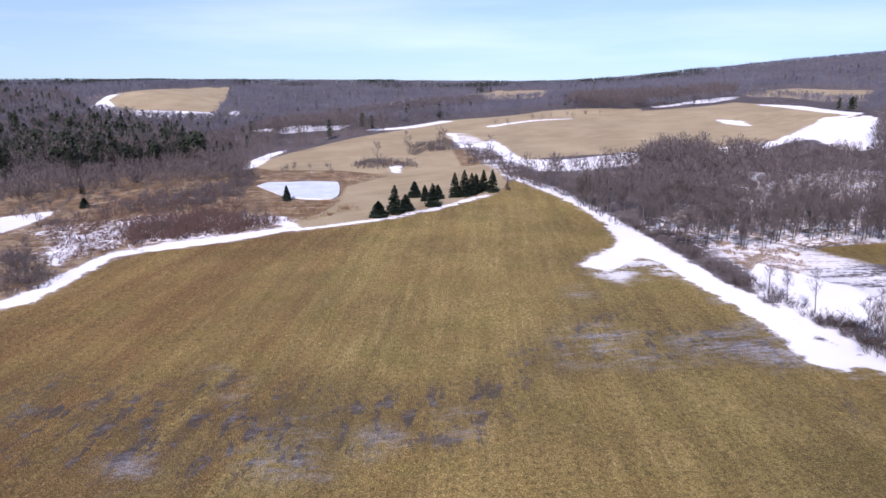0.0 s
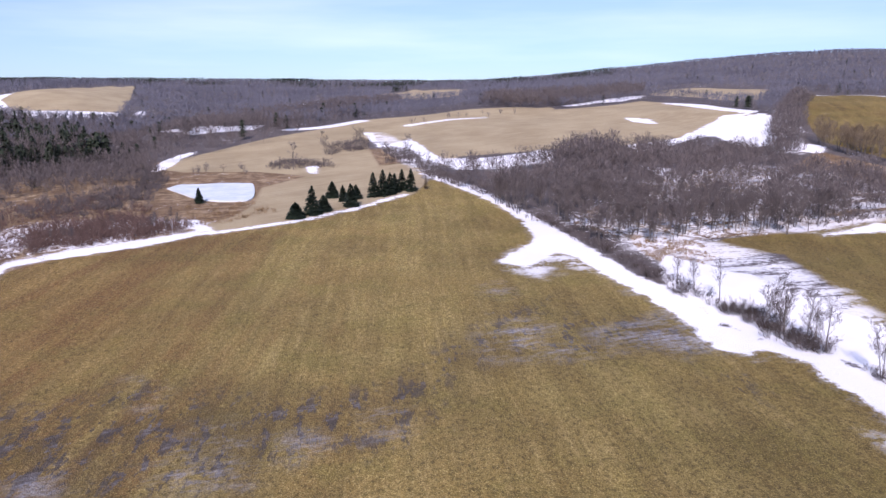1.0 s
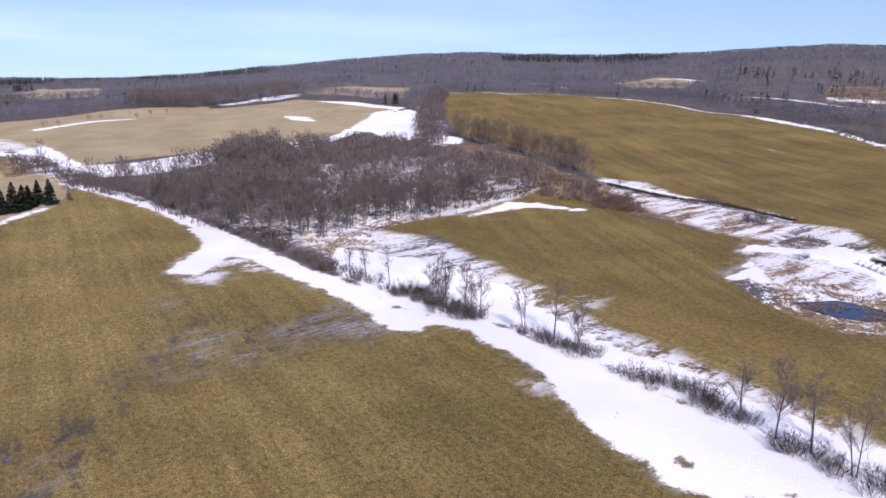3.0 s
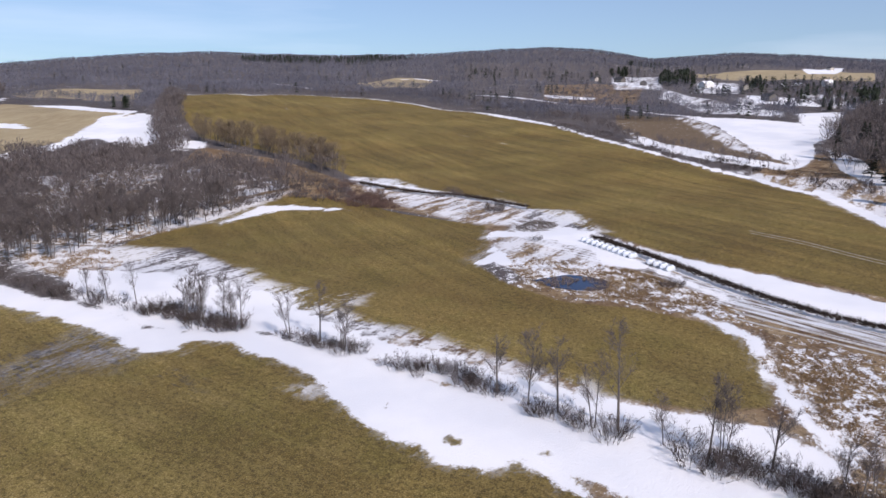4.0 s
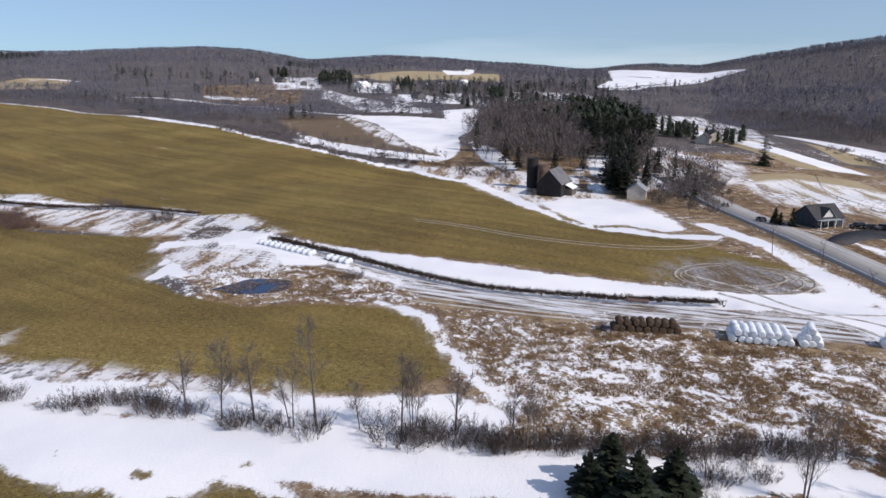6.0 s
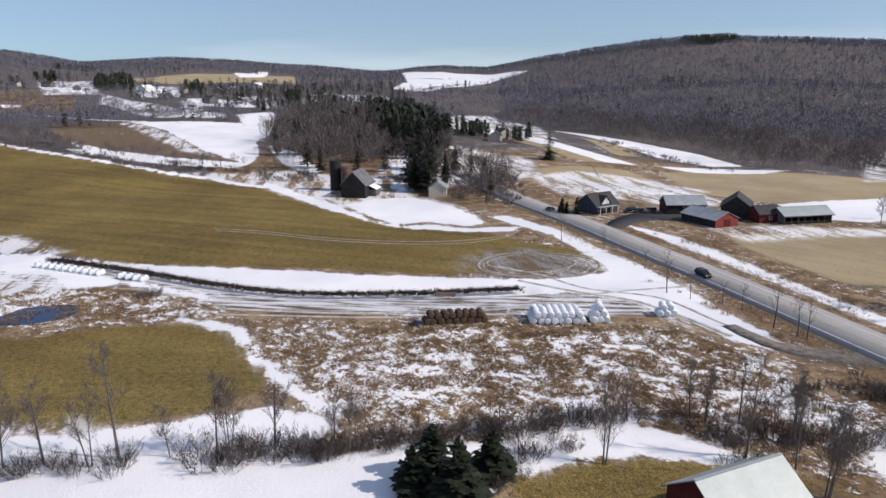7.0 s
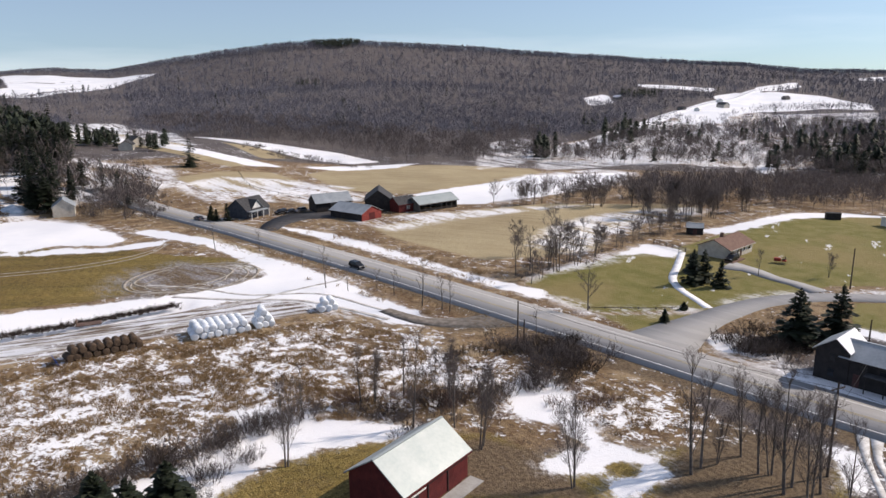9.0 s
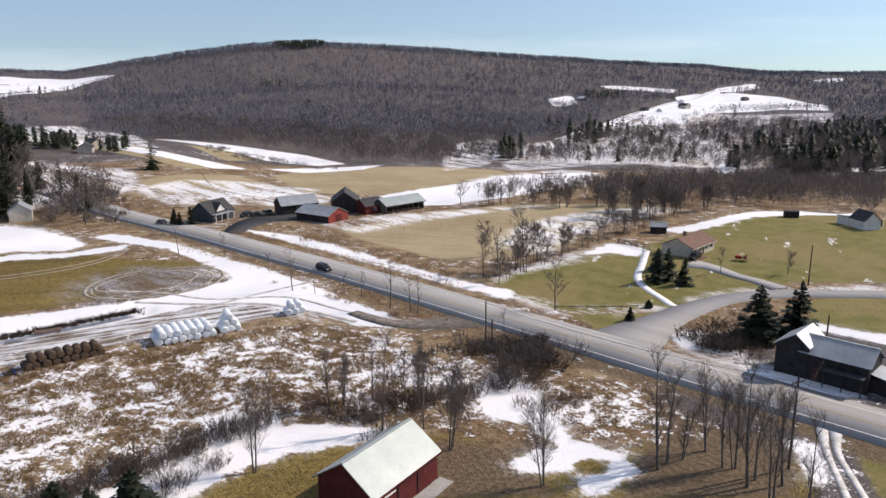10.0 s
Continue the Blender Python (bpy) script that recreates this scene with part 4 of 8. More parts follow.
def make_ground():
    nb, nr = GX.shape
    z = GZ.copy()
    dip = np.clip(reach("ditch", GX, GY) / 3.0 + 0.6, 0, 1)
    z -= dip * 0.9
    verts = np.stack([GX[:, 1:], GY[:, 1:], z[:, 1:]], -1).reshape(-1, 3)
    verts = np.vstack([verts, [[0, 0, float(z[0, 0])]]])
    m = nr - 1
    i, j = np.meshgrid(np.arange(nb), np.arange(m - 1), indexing="ij")
    i, j, k = i.ravel(), j.ravel(), (i.ravel() + 1) % nb
    quads = np.stack([i * m + j, i * m + j + 1, k * m + j + 1, k * m + j], -1)[:, ::-1]
    i = np.arange(nb)
    ob = link_mesh("ground", verts, quads, GROUND, True)
    cap = link_mesh("ground_patch", verts[np.append(i * m, len(verts) - 1)], np.stack([np.full(nb, nb), (i + 1) % nb, i], -1), GROUND, True)
    for o, x, y in ((ob, verts[:, 0], verts[:, 1]), (cap, *verts[np.append(i * m, len(verts) - 1)].T[:2])):
        for kind in KINDS:
            a = o.data.attributes.new(kind, "FLOAT", "POINT")
            v = reach(kind, x, y)
            if kind == "weeds":
                floor = np.clip(np.minimum((420 - np.hypot(x, y)) / 4, np.maximum(np.minimum((x - 60) / 2, (80 - y) / 2), (20 - x) / 2)), -24, 24)
                v = np.maximum(np.maximum(v, reach("patchsnow", x, y)), floor)
            if kind == "snow":
                v = np.minimum(v, -1.6 * reach("hole", x, y) + 1.0)
            if kind == "patchsnow":
                v = np.maximum(v, np.clip(np.minimum((430 - np.hypot(x, y)) / 4, (-30 - y) / 2), -24, -6))
            a.data.foreach_set("value", v.astype(np.float32))
    tagged(ob, "rolling farmland with brown hay grass, stubble and melting snow", "ground", kind="structure")
    tagged(cap, "brown winter hay grass of the home field", "ground", kind="structure")


make_ground()

# ---------------------------------------------------------------- road
def part(name, verts, faces, mat, parent=None, label="", smooth=False):
    ob = link_mesh(name, verts, faces, mat, smooth, parent)
    return tagged(ob, label)


def spline(points, gap):
    """Evenly spaced points on a smooth curve through the given ones."""
    p = np.array(points, float)
    p = np.vstack([2 * p[0] - p[1], p, 2 * p[-1] - p[-2]])
    out = []
    for a, c, d, e in zip(p[:-3], p[1:-2], p[2:-1], p[3:]):
        n = max(2, int(np.hypot(*(d - c)) / gap))
        for s in np.arange(n) / n:
            out.append(0.5 * (2 * c + (d - a) * s + (2 * a - 5 * c + 4 * d - e) * s * s + (3 * c - a - 3 * d + e) * s ** 3))
    return np.array(out + [p[-2]])


def ribbon(name, points, width, lift, mat, gap=4.0, offset=0.0, dashes=0, kerb=0.5, parent=None):
    """A strip that follows the ground: offset sideways, with an edge that goes down."""
    c = spline(points, gap)
    t = np.gradient(c, axis=0)
    t /= np.linalg.norm(t, axis=1)[:, None]
    side = np.stack([t[:, 1], -t[:, 0]], -1)
    w = np.broadcast_to(np.asarray(width, float), (len(c),)) if np.ndim(width) == 0 else np.interp(np.linspace(0, 1, len(c)), np.linspace(0, 1, len(width)), width)
    mid = ground_z(c[:, 0], c[:, 1]) + lift
    rows = []
    for u, dz in ((-0.5, -kerb), (-0.5, 0), (0.5, 0), (0.5, -kerb)):
        q = c + side * (offset + u * w)[:, None] if np.ndim(w) else c
        rows.append(np.column_stack([q, mid + dz]))
    v = np.stack(rows, 1).reshape(-1, 3)
    n = len(c)
    f = [(4 * i + k, 4 * i + k + 1, 4 * i + k + 5, 4 * i + k + 4) for i in range(n - 1) if not dashes or (i // dashes) % 4 == 0 for k in range(3)]
    return link_mesh(name, v, f, mat, False, parent)


def make_asphalt():
    p = Paint("asphalt", 0.8)
    c = p.mix(p.step(p.noise(0.05, 4), 0.3, 0.7), (0.245, 0.245, 0.25), (0.30, 0.298, 0.295))
    c = p.mix(p.math("MULTIPLY", p.step(p.noise(0.5, 5, 0.7, stretch=(0.06, 1.0, 1.0), turn=11), 0.42, 0.66), 0.5), c, (0.36, 0.357, 0.35))
    c = p.mix(p.math("MULTIPLY", p.step(p.noise(9, 4), 0.5, 0.7), 0.35), c, (0.18, 0.18, 0.182))
    p.colour(c)
    return p.bump(p.noise(22, 3), 0.2, 0.02).mat


ASPHALT = make_asphalt()
LINE_WHITE = plain("white_road_paint", (0.55, 0.55, 0.55), (0.72, 0.72, 0.71), 1.2, 0.7)
LINE_YELLOW = plain("yellow_road_paint", (0.30, 0.25, 0.13), (0.38, 0.31, 0.15), 1.2, 0.7)
DARK_TAR = plain("dark_tar", (0.040, 0.040, 0.044), (0.075, 0.074, 0.078), 0.5, 0.85)
GRAVEL = plain("gravel", (0.10, 0.085, 0.07), (0.26, 0.23, 0.20), 0.8, 0.95, bump=0.8)

HIGHWAY = [(330, -42), (275, -55), (258, -59), (224.4, -66.4), (188.4, -72.8), (160.9, -77.9), (138.8, -81.8), (120.1, -84.8), (85.9, -90.3),
           (64.0, -93.6), (46.8, -96.4), (26.8, -99.7), (-60, -113), (-250, -150)]
LANE = [(76.8, -93.7), (79.1, -105.9), (80.6, -118.6), (80.5, -132.1), (77.8, -140.7), (74.0, -147.5), (67.8, -154.5), (61.1, -162.3), (50.8, -172.6), (10, -220)]
road = ribbon("road", HIGHWAY, 11.6, 0.14, ASPHALT)
tagged(road, "worn grey asphalt highway with wide shoulders", "road", kind="structure")
for off, paint, w in ((-3.7, LINE_WHITE, 0.22), (3.7, LINE_WHITE, 0.22), (-0.2, LINE_YELLOW, 0.16), (0.2, LINE_YELLOW, 0.16)):
    ribbon("lane_line", HIGHWAY, w, 0.15, paint, offset=off, kerb=0.005, parent=road)
side_road = ribbon("side_road", LANE, [15, 7.5, 5.6, 5.6, 5.6, 5.6, 5.6, 5.6, 5.6], 0.12, ASPHALT)
tagged(side_road, "narrow grey asphalt side road curving past the lawns", "road", kind="structure")
drive = ribbon("driveway", [(103.5, -152.9), (97.4, -153.7), (89.8, -151.4), (83.9, -150.9), (77.5, -149.0)], [9, 5, 4, 4, 5], 0.10, ASPHALT)
tagged(drive, "dark asphalt driveway of the ranch house", "driveway", kind="structure")
yard = ribbon("farm_yard", [(213.7, -74.5), (224.0, -82.3), (230.2, -93.7), (224.6, -104.7)], [6, 9, 14, 14], 0.08, DARK_TAR)
tagged(yard, "dark asphalt yard between the farm buildings", "yard", kind="structure")
turnout = ribbon("gravel_turnout", [(103.0, -82.8), (106, -75), (112, -68.5), (122, -66)], [9, 6, 4, 3], 0.05, GRAVEL)
tagged(turnout, "grey gravel field entrance beside the highway", "driveway", kind="structure")
hill_road = ribbon("hill_road", [(369, -319), (406, -420), (496, -596), (553, -749), (617, -939), (695, -1173)], 7.0, 0.6, plain("packed_snow", (0.62, 0.64, 0.68), (0.85, 0.86, 0.88), 0.05), gap=15, kerb=2.0)
tagged(hill_road, "snow-covered lane climbing through the hillside woods", "road", kind="structure")
slush = plain("track_snow", (0.38, 0.36, 0.33), (0.74, 0.74, 0.74), 0.9)
for line in ([(40.1, -91.8), (36.4, -85.7), (31.9, -79.8), (30.3, -77.6), (28.4, -75.2)], [(38.5, -92.4), (35.6, -86.8), (31.8, -82.3), (29.1, -79.2), (27.3, -77.4)]):
    rut = ribbon("wheel_track", line, [1.6, 1.0, 0.8, 0.9, 0.9], 0.04, slush, gap=1.5, kerb=0.05)
    tagged(rut, "icy wheel track through brown grass", "track", kind="structure")

# woods and hedges: outline in plan, trees per hundred square metres, height, share of conifers
WOODS = []


def wood(name, thick, tall, evergreen, *outline):
    WOODS.append((name, thick, tall, evergreen, outline))


wood("middle_wood", 1.8, 12, 0, (28, 335), (46, 267), (55.1, 217.3), (63.5, 186.2), (77.2, 185.6), (98.9, 192.2), (126.9, 201.2), (152.0, 207.7), (192, 213), (230, 229), (249, 259), (203, 298), (197, 320), (204, 356), (148, 340), (126, 333), (91, 332), (47, 327))
wood("back_wood", 2.6, 11, 0, (95, 349), (129, 396), (137, 363), (170, 392), (217, 378), (214, 348), (167, 325), (119, 316))
wood("row_a", 2.2, 15, 0, (178, 297), (203, 303), (231, 352), (290, 443), (331, 511), (324, 525), (244, 398), (217, 359))
wood("golden_row", 3.0, 13.5, 0, (249, 368), (245, 325), (244, 290), (224, 225), (231, 222), (246, 250), (266, 315), (266, 352), (268, 389))
wood("field_hedge", 3.0, 8, 0, (480, 726), (548, 640), (619, 496), (525, 301), (437, 190), (424, 169), (443, 181), (573, 323), (679, 544), (575, 671), (507, 766))
wood("crest_hedge", 3.0, 7, 0, (432, 188), (385, 133), (358, 66), (368, 62), (409, 141), (452, 197))
wood("left_pines", 1.5, 16, 0.45, (-222, 352), (-206, 387), (-180, 422), (-136, 413), (-155, 477), (-239, 576), (-345, 639), (-379, 612))
wood("left_wood", 4.0, 9, 0.06, (-175, 276), (-164, 301), (-120, 308), (-88, 319), (-101, 368), (-128, 441), (-175, 577), (-156, 486), (-133, 403), (-172, 402), (-199, 373), (-212, 335))
wood("left_slope", 0.8, 12, 0.2, (-388, 627), (-255, 604), (-167, 551), (-204, 691), (-291, 681), (-378, 772), (-609, 1142), (-701, 1146))
wood("left_brush", 3.0, 5, 0, (-136, 239), (-115, 252), (-75, 255), (-86, 311), (-117, 300), (-159, 291), (-173, 272), (-169, 265))
wood("left_brush_near", 1.2, 4.5, 0, (-95.4, 204.3), (-81.7, 205.7), (-65.0, 218.1), (-56.3, 226.6), (-64.6, 245.0), (-69.2, 233.0), (-83.9, 226.2), (-99.5, 219.6))
wood("left_edge", 1.0, 7, 0, (-93.7, 142.4), (-94.8, 157.1), (-97.6, 169.6), (-109.9, 186.6), (-121.4, 187.7))
wood("left_edge_b", 1.0, 5, 0, (-95.9, 180.2), (-90.4, 187.8), (-98.4, 207.2), (-111.0, 210.1))
wood("valley", 1.0, 12, 0.03, (-108, 392), (-59, 455), (-27, 537), (-2, 600), (9, 733), (-83, 783), (-113, 467), (-128, 441))
wood("barn_wood", 2.4, 17, 0.05, (353, 50), (339, 16), (362, -6), (582, -5), (613, 67), (459, 69))
wood("dark_pines", 2.6, 18, 0.85, (381, 1), (369, -36), (497, -52), (619, -30), (616, 6))
wood("house_pines", 2.4, 18, 0.9, (293, -13), (291, -24), (345, -27), (353, -17))
wood("road_thicket", 5.5, 11, 0, (266, -32), (263, -47), (297, -60), (315, -56), (304, -37))
wood("creek", 3.0, 8.5, 0, (208, -156), (175.9, -183.1), (147.4, -206.2), (139, -231), (132, -257), (119, -305), (149, -377), (184, -355), (233, -282), (229, -238), (225, -187), (221, -172))
wood("creek_row", 3.0, 6.5, 0, (149.7, -171.5), (148.6, -204.8), (142.3, -202.4), (141.8, -170.2))
wood("lawn_hedge", 5.0, 7, 0, (119.2, -97.5), (118.6, -102.0), (128.0, -133.7), (134.4, -164.1), (138.2, -182.1), (142.6, -185.0), (134.9, -140.8), (127.2, -113.1), (124.7, -102.0))
wood("verge_trees", 1.5, 12, 0, (140.0, -113.0), (146.0, -124.0), (138.8, -133.0), (128.0, -124.0), (131.0, -111.0))
wood("hill_foot", 1.6, 13, 0, (664, -109), (501, -160), (441, -200), (369, -203), (351, -265), (423, -319), (527, -280), (681, -188))
wood("town", 0.55, 10, 0.25, (604, 94), (617, 38), (691, -33), (921, -44), (1159, 35), (987, 153))
wood("snow_slope", 2.2, 11, 0.05, (355, -295), (309, -320), (254, -357), (191, -368), (157, -398), (228, -569), (340, -644), (396, -514), (388, -402))
wood("far_east_pines", 1.3, 13, 0.35, (234, -384), (183, -413), (166, -442), (262, -684), (296, -636), (284, -540), (279, -470))
wood("hill_gap", 1.7, 12, 0, (348, -249), (338, -299), (460, -411), (512, -373))
wood("clump_a", 1.0, 14, 0.85, (938, 347), (944, 298), (1138, 363), (1120, 408))
wood("clump_b", 0.9, 13, 0.8, (1087, 480), (1101, 452), (1193, 490), (1177, 520))
wood("clump_c", 0.8, 13, 0.8, (865, 220), (870, 198), (982, 224), (957, 244))
wood("clump_d", 1.2, 14, 1.0, (686, 83), (689, 68), (862, 86), (836, 102))
wood("clump_e", 1.0, 14, 0.8, (392, -399), (355, -403), (403, -471), (440, -462))
wood("clump_f", 1.0, 14, 0.9, (359, -308), (346, -316), (395, -367), (406, -353))
wood("ridge_dark", 0.22, 12, 1.0, (1156, 1486), (1379, 1241), (1615, 1288), (1756, 1579), (1399, 1797))
wood("crest_trees", 1.4, 12, 0, (118, 679), (160, 666), (215, 695), (293, 726), (313, 776), (227, 732), (170, 712), (135, 779))
wood("town_b", 0.6, 10, 0.28, (708, 145), (638, 75), (592, 23), (929, 39), (1078, 130), (959, 197))
wood("cottage_trees", 3.4, 11, 0.12, (373, -27), (375, -40), (356, -54), (340, -62), (312, -61), (316, -45), (333, -35), (330, -23))
wood("cottage_pines", 1.6, 11, 0.85, (508, -45), (481, -68), (433, -99), (473, -109), (546, -78), (567, -51))
wood("bush_a", 1.2, 4, 0, (185.8, 181.8), (195, 174), (190.1, 162.0), (206, 184), (203, 198))
wood("tall_group", 3.0, 15, 0, (88, 324), (111, 309), (139, 312), (155, 350), (133, 370), (104, 368))

wood("hedge_wood", 1.7, 11.5, 0, (37, 336), (58.8, 277.1), (63.5, 221.8), (63.1, 180.2), (74.3, 183.8), (90.5, 195.9), (109.6, 194.4), (128.6, 193.5), (161.4, 208.3), (183.7, 208.2), (204, 256), (194, 298), (152, 327), (120, 337), (71, 333))
wood("north_wall", 3.0, 12, 0, (-120, 439), (-100, 478), (-77, 533), (-43, 662), (-2, 755), (47, 794), (48, 937), (-17, 905), (-64, 785), (-108, 675), (-118, 525), (-127, 466))
wood("back_wall", 2.4, 16, 0, (115, 681), (154, 642), (211, 682), (292, 726), (327, 812), (217, 758), (151, 821))
wood("row_east", 2.5, 14, 0, (228, 378), (221, 351), (250, 380), (356, 537), (399, 621), (300, 488))
wood("left_mix", 1.5, 10, 0.03, (-175, 275), (-158, 286), (-127, 295), (-89, 308), (-118, 431), (-87, 491), (-71, 632), (-109, 756), (-194, 695), (-289, 689), (-440, 713))
wood("left_conifers", 1.5, 13, 0.85, (-253, 403), (-188, 370), (-138, 382), (-135, 430), (-165, 470), (-220, 490), (-300, 530))
wood("left_back", 1.1, 12, 0.32, (-165, 470), (-179, 561), (-266, 631), (-318, 719), (-291, 633), (-367, 592), (-300, 530), (-220, 490))
wood("hollow_brush", 2.0, 5.5, 0, (-110.6, 250.0), (-99.3, 269.9), (-80, 289), (-92, 336), (-116, 325), (-126, 288))
wood("creek_wood", 3.0, 11, 0, (193.5, -217.4), (188, -247), (185, -305), (154, -391), (100.1, -257.4), (132.3, -256.8), (139.2, -230.9), (140.2, -193.4), (146.3, -178.3), (165.2, -188.9))
wood("creek_pines", 0.9, 14, 0.8, (215, -395), (250, -515), (243, -605), (155, -394), (184, -354))
wood("strip_row", 0.7, 6, 0, (34, 541), (75, 575), (144, 602), (148, 618), (78, 604), (35, 564))
wood("pond_brush", 1.5, 5, 0, (-85, 311), (-83, 329), (-63, 350), (-49, 337), (-52, 358), (-77, 367), (-95, 355))
wood("barn_back", 1.2, 15, 0.08, (373, 43), (330, 23), (328, 16), (335, 0), (326, -18), (386, -23), (419, 2), (426, 41))
wood("cottage_back", 2.0, 12, 0.35, (292.6, -15.2), (286.7, -31.1), (288.8, -47.2), (310, -55), (337, -39), (341, -19))
# bushes: outline in plan, bushes per hundred square metres, height, tone
THICKETS = []


def thicket(thick, tall, tone, *outline):
    THICKETS.append((thick, tall, tone, outline))


thicket(14, 1.8, "grey", (83.5, -38.8), (87.8, -46.6), (83.6, -52.0), (73.8, -51.3), (75.1, -45.6))
thicket(16, 2.0, "grey", (86.3, -19.0), (94.6, -24.4), (86.1, -25.1), (82.5, -23.5))
thicket(4, 1.6, "rust", (78.4, -61.9), (77.9, -69.4), (69.5, -73.4), (62.5, -73.1), (64.3, -63.7), (71.5, -58.5))
thicket(17, 2.2, "dark", (91.8, -77.7), (89.3, -86.9), (77.3, -81.4), (75.4, -75.0), (81.5, -71.2))
thicket(6, 1.8, "dark", (92.6, -54.1), (97.9, -78.1), (85.1, -70.0), (80.5, -56.3), (84.8, -47.5))
thicket(5, 1.6, "grey", (80.9, -49.3), (81.0, -58.5), (87.1, -68.8), (76.3, -61.3), (72.6, -54.3))
thicket(14, 2.6, "dark", (71.9, -105.4), (76.4, -120.0), (70.3, -127.7), (61.9, -118.1), (57.8, -106.4), (61.7, -104.5))
thicket(5, 2.6, "grey", (279, -28), (258, -49), (281, -62), (318, -62), (327, -38))
thicket(9, 1.2, "straw", (153.3, -61.9), (140.3, -67.1), (117.0, -70.6), (106.9, -74.7), (123.3, -69.0))
thicket(9, 1.6, "straw", (212.3, -79.4), (183.8, -88.7), (149.4, -94.0), (125.3, -97.3), (128.4, -99.7), (156.0, -98.3), (192.2, -92.9))
thicket(16, 2.2, "rust", (187, 187), (215, 192), (190.6, 161.2), (184.3, 180.4))
thicket(12, 2.6, "grey", (214, 166), (244, 177), (227, 160))
thicket(8, 3.2, "rust", (-93.1, 200.9), (-64.0, 214.6), (-68.7, 245.3), (-87.3, 236.0), (-101.6, 224.4))
thicket(5, 2.6, "rust", (-129, 237), (-73.4, 247.7), (-83, 289), (-114, 291), (-142, 272))
thicket(6, 2.6, "grey", (-136, 227), (-115.4, 215.4), (-139, 253), (-148, 251))
thicket(8, 3.2, "grey", (-93.7, 142.4), (-92.1, 159.4), (-109.9, 186.6), (-123.9, 191.8))
thicket(8, 3.0, "grey", (-50, 358), (-13, 357), (-20, 385), (-45, 388))
thicket(7, 3.0, "grey", (-20, 396), (5, 419), (4, 474), (-19, 451))
thicket(6, 4.0, "grey", (13, 366), (32, 343), (41, 294), (40, 324), (27, 404), (15, 406))
thicket(6, 4.0, "grey", (-95, 312), (-82, 308), (-103, 372), (-120, 395))
thicket(9, 1.6, "straw", (-71, 269), (-41, 271), (-29.4, 250.2), (-49.4, 229.0), (-56.6, 244.5))
thicket(10, 3.0, "grey", (27, 351), (31, 317), (50, 267), (55.7, 219.8), (56.1, 236.6), (51, 294))
thicket(5, 3.0, "grey", (148, 340), (203, 343), (227, 376), (196, 384), (168, 378))
thicket(4, 2.6, "grey", (109, 275), (158, 257), (165, 226), (132.3, 213.6), (92.3, 222.0))
thicket(8, 2.2, "rust", (206, 213), (191.5, 169.6), (204, 176), (223, 219))
thicket(6, 2.5, "grey", (369, 61), (351, 33), (319, 25), (331, 53))
thicket(6, 1.6, "grey", (122.0, -101.5), (128.0, -133.7), (136.6, -180.1), (141.5, -183.6), (134.9, -140.8), (125.8, -104.6))
thicket(5, 1.2, "straw", (138.1, 58.4), (148.2, 52.2), (140.5, 32.8), (157.2, 48.4), (154.5, 62.2))
thicket(6, 3.2, "grey", (223, 326), (226, 269), (212, 207), (185, 184), (183, 213), (148.2, 205.7), (125.6, 204.1), (167, 279))
thicket(10, 2.0, "rust", (196, 209), (209, 201), (202, 175), (187.2, 167.3), (184, 185))
thicket(3, 2.4, "grey", (486, -159), (424, -177), (360, -191), (365, -179), (406, -155), (453, -144))
thicket(6, 2.2, "grey", (451, 245), (413, 180), (363, 122), (349, 85), (363, 89), (383, 129), (442, 193), (482, 262))
thicket(2.0, 2.4, "grey", (887, 487), (861, 335), (688, 275), (664, 365))
thicket(6, 2.2, "dark", (367, 108), (354, 76), (343, 57), (360, 61), (371, 79), (383, 113))
thicket(3, 2.4, "grey", (58.4, 220.7), (64.4, 189.0), (67.5, 148.8), (72.6, 155.3), (69.7, 200.6), (63.0, 231.5))
thicket(14, 2.2, "dark", (71.3, 129.5), (77.6, 116.9), (81.4, 123.1), (79.6, 132.7))
thicket(12, 2.2, "dark", (86.2, -40.3), (78.3, -49.5), (71.8, -47.9), (72.7, -42.2), (77.4, -40.6))
thicket(10, 1.8, "rust", (90.7, -32.2), (88.3, -42.6), (83.0, -52.1), (78.3, -49.5), (84.0, -40.8))
thicket(2, 1.6, "grey", (73.2, -65.3), (69.5, -73.4), (59.0, -77.6), (52.9, -78.4), (56.1, -70.4), (64.8, -63.0))
thicket(10, 3.4, "rust", (-92.9, 195.0), (-81.1, 204.1), (-67.3, 213.9), (-52.7, 222.7), (-58.6, 236.3), (-81.5, 248.1), (-102.4, 240.0), (-102.7, 218.7))
thicket(7, 3.0, "grey", (-105.9, 234.4), (-94.2, 255.5), (-80.8, 282.1), (-91, 319), (-109, 298), (-120.7, 268.8))
thicket(2, 2.4, "grey", (66.8, 215.3), (64.6, 175.8), (66.0, 156.6), (68.2, 142.5), (72.6, 139.6), (72.5, 157.6), (73.5, 181.9), (71.7, 203.7))
thicket(12, 1.8, "rust", (89.3, -31.3), (87.5, -40.8), (78.2, -48.5), (69.5, -56.9), (77.4, -63.3), (83.6, -52.0), (92.7, -43.4))


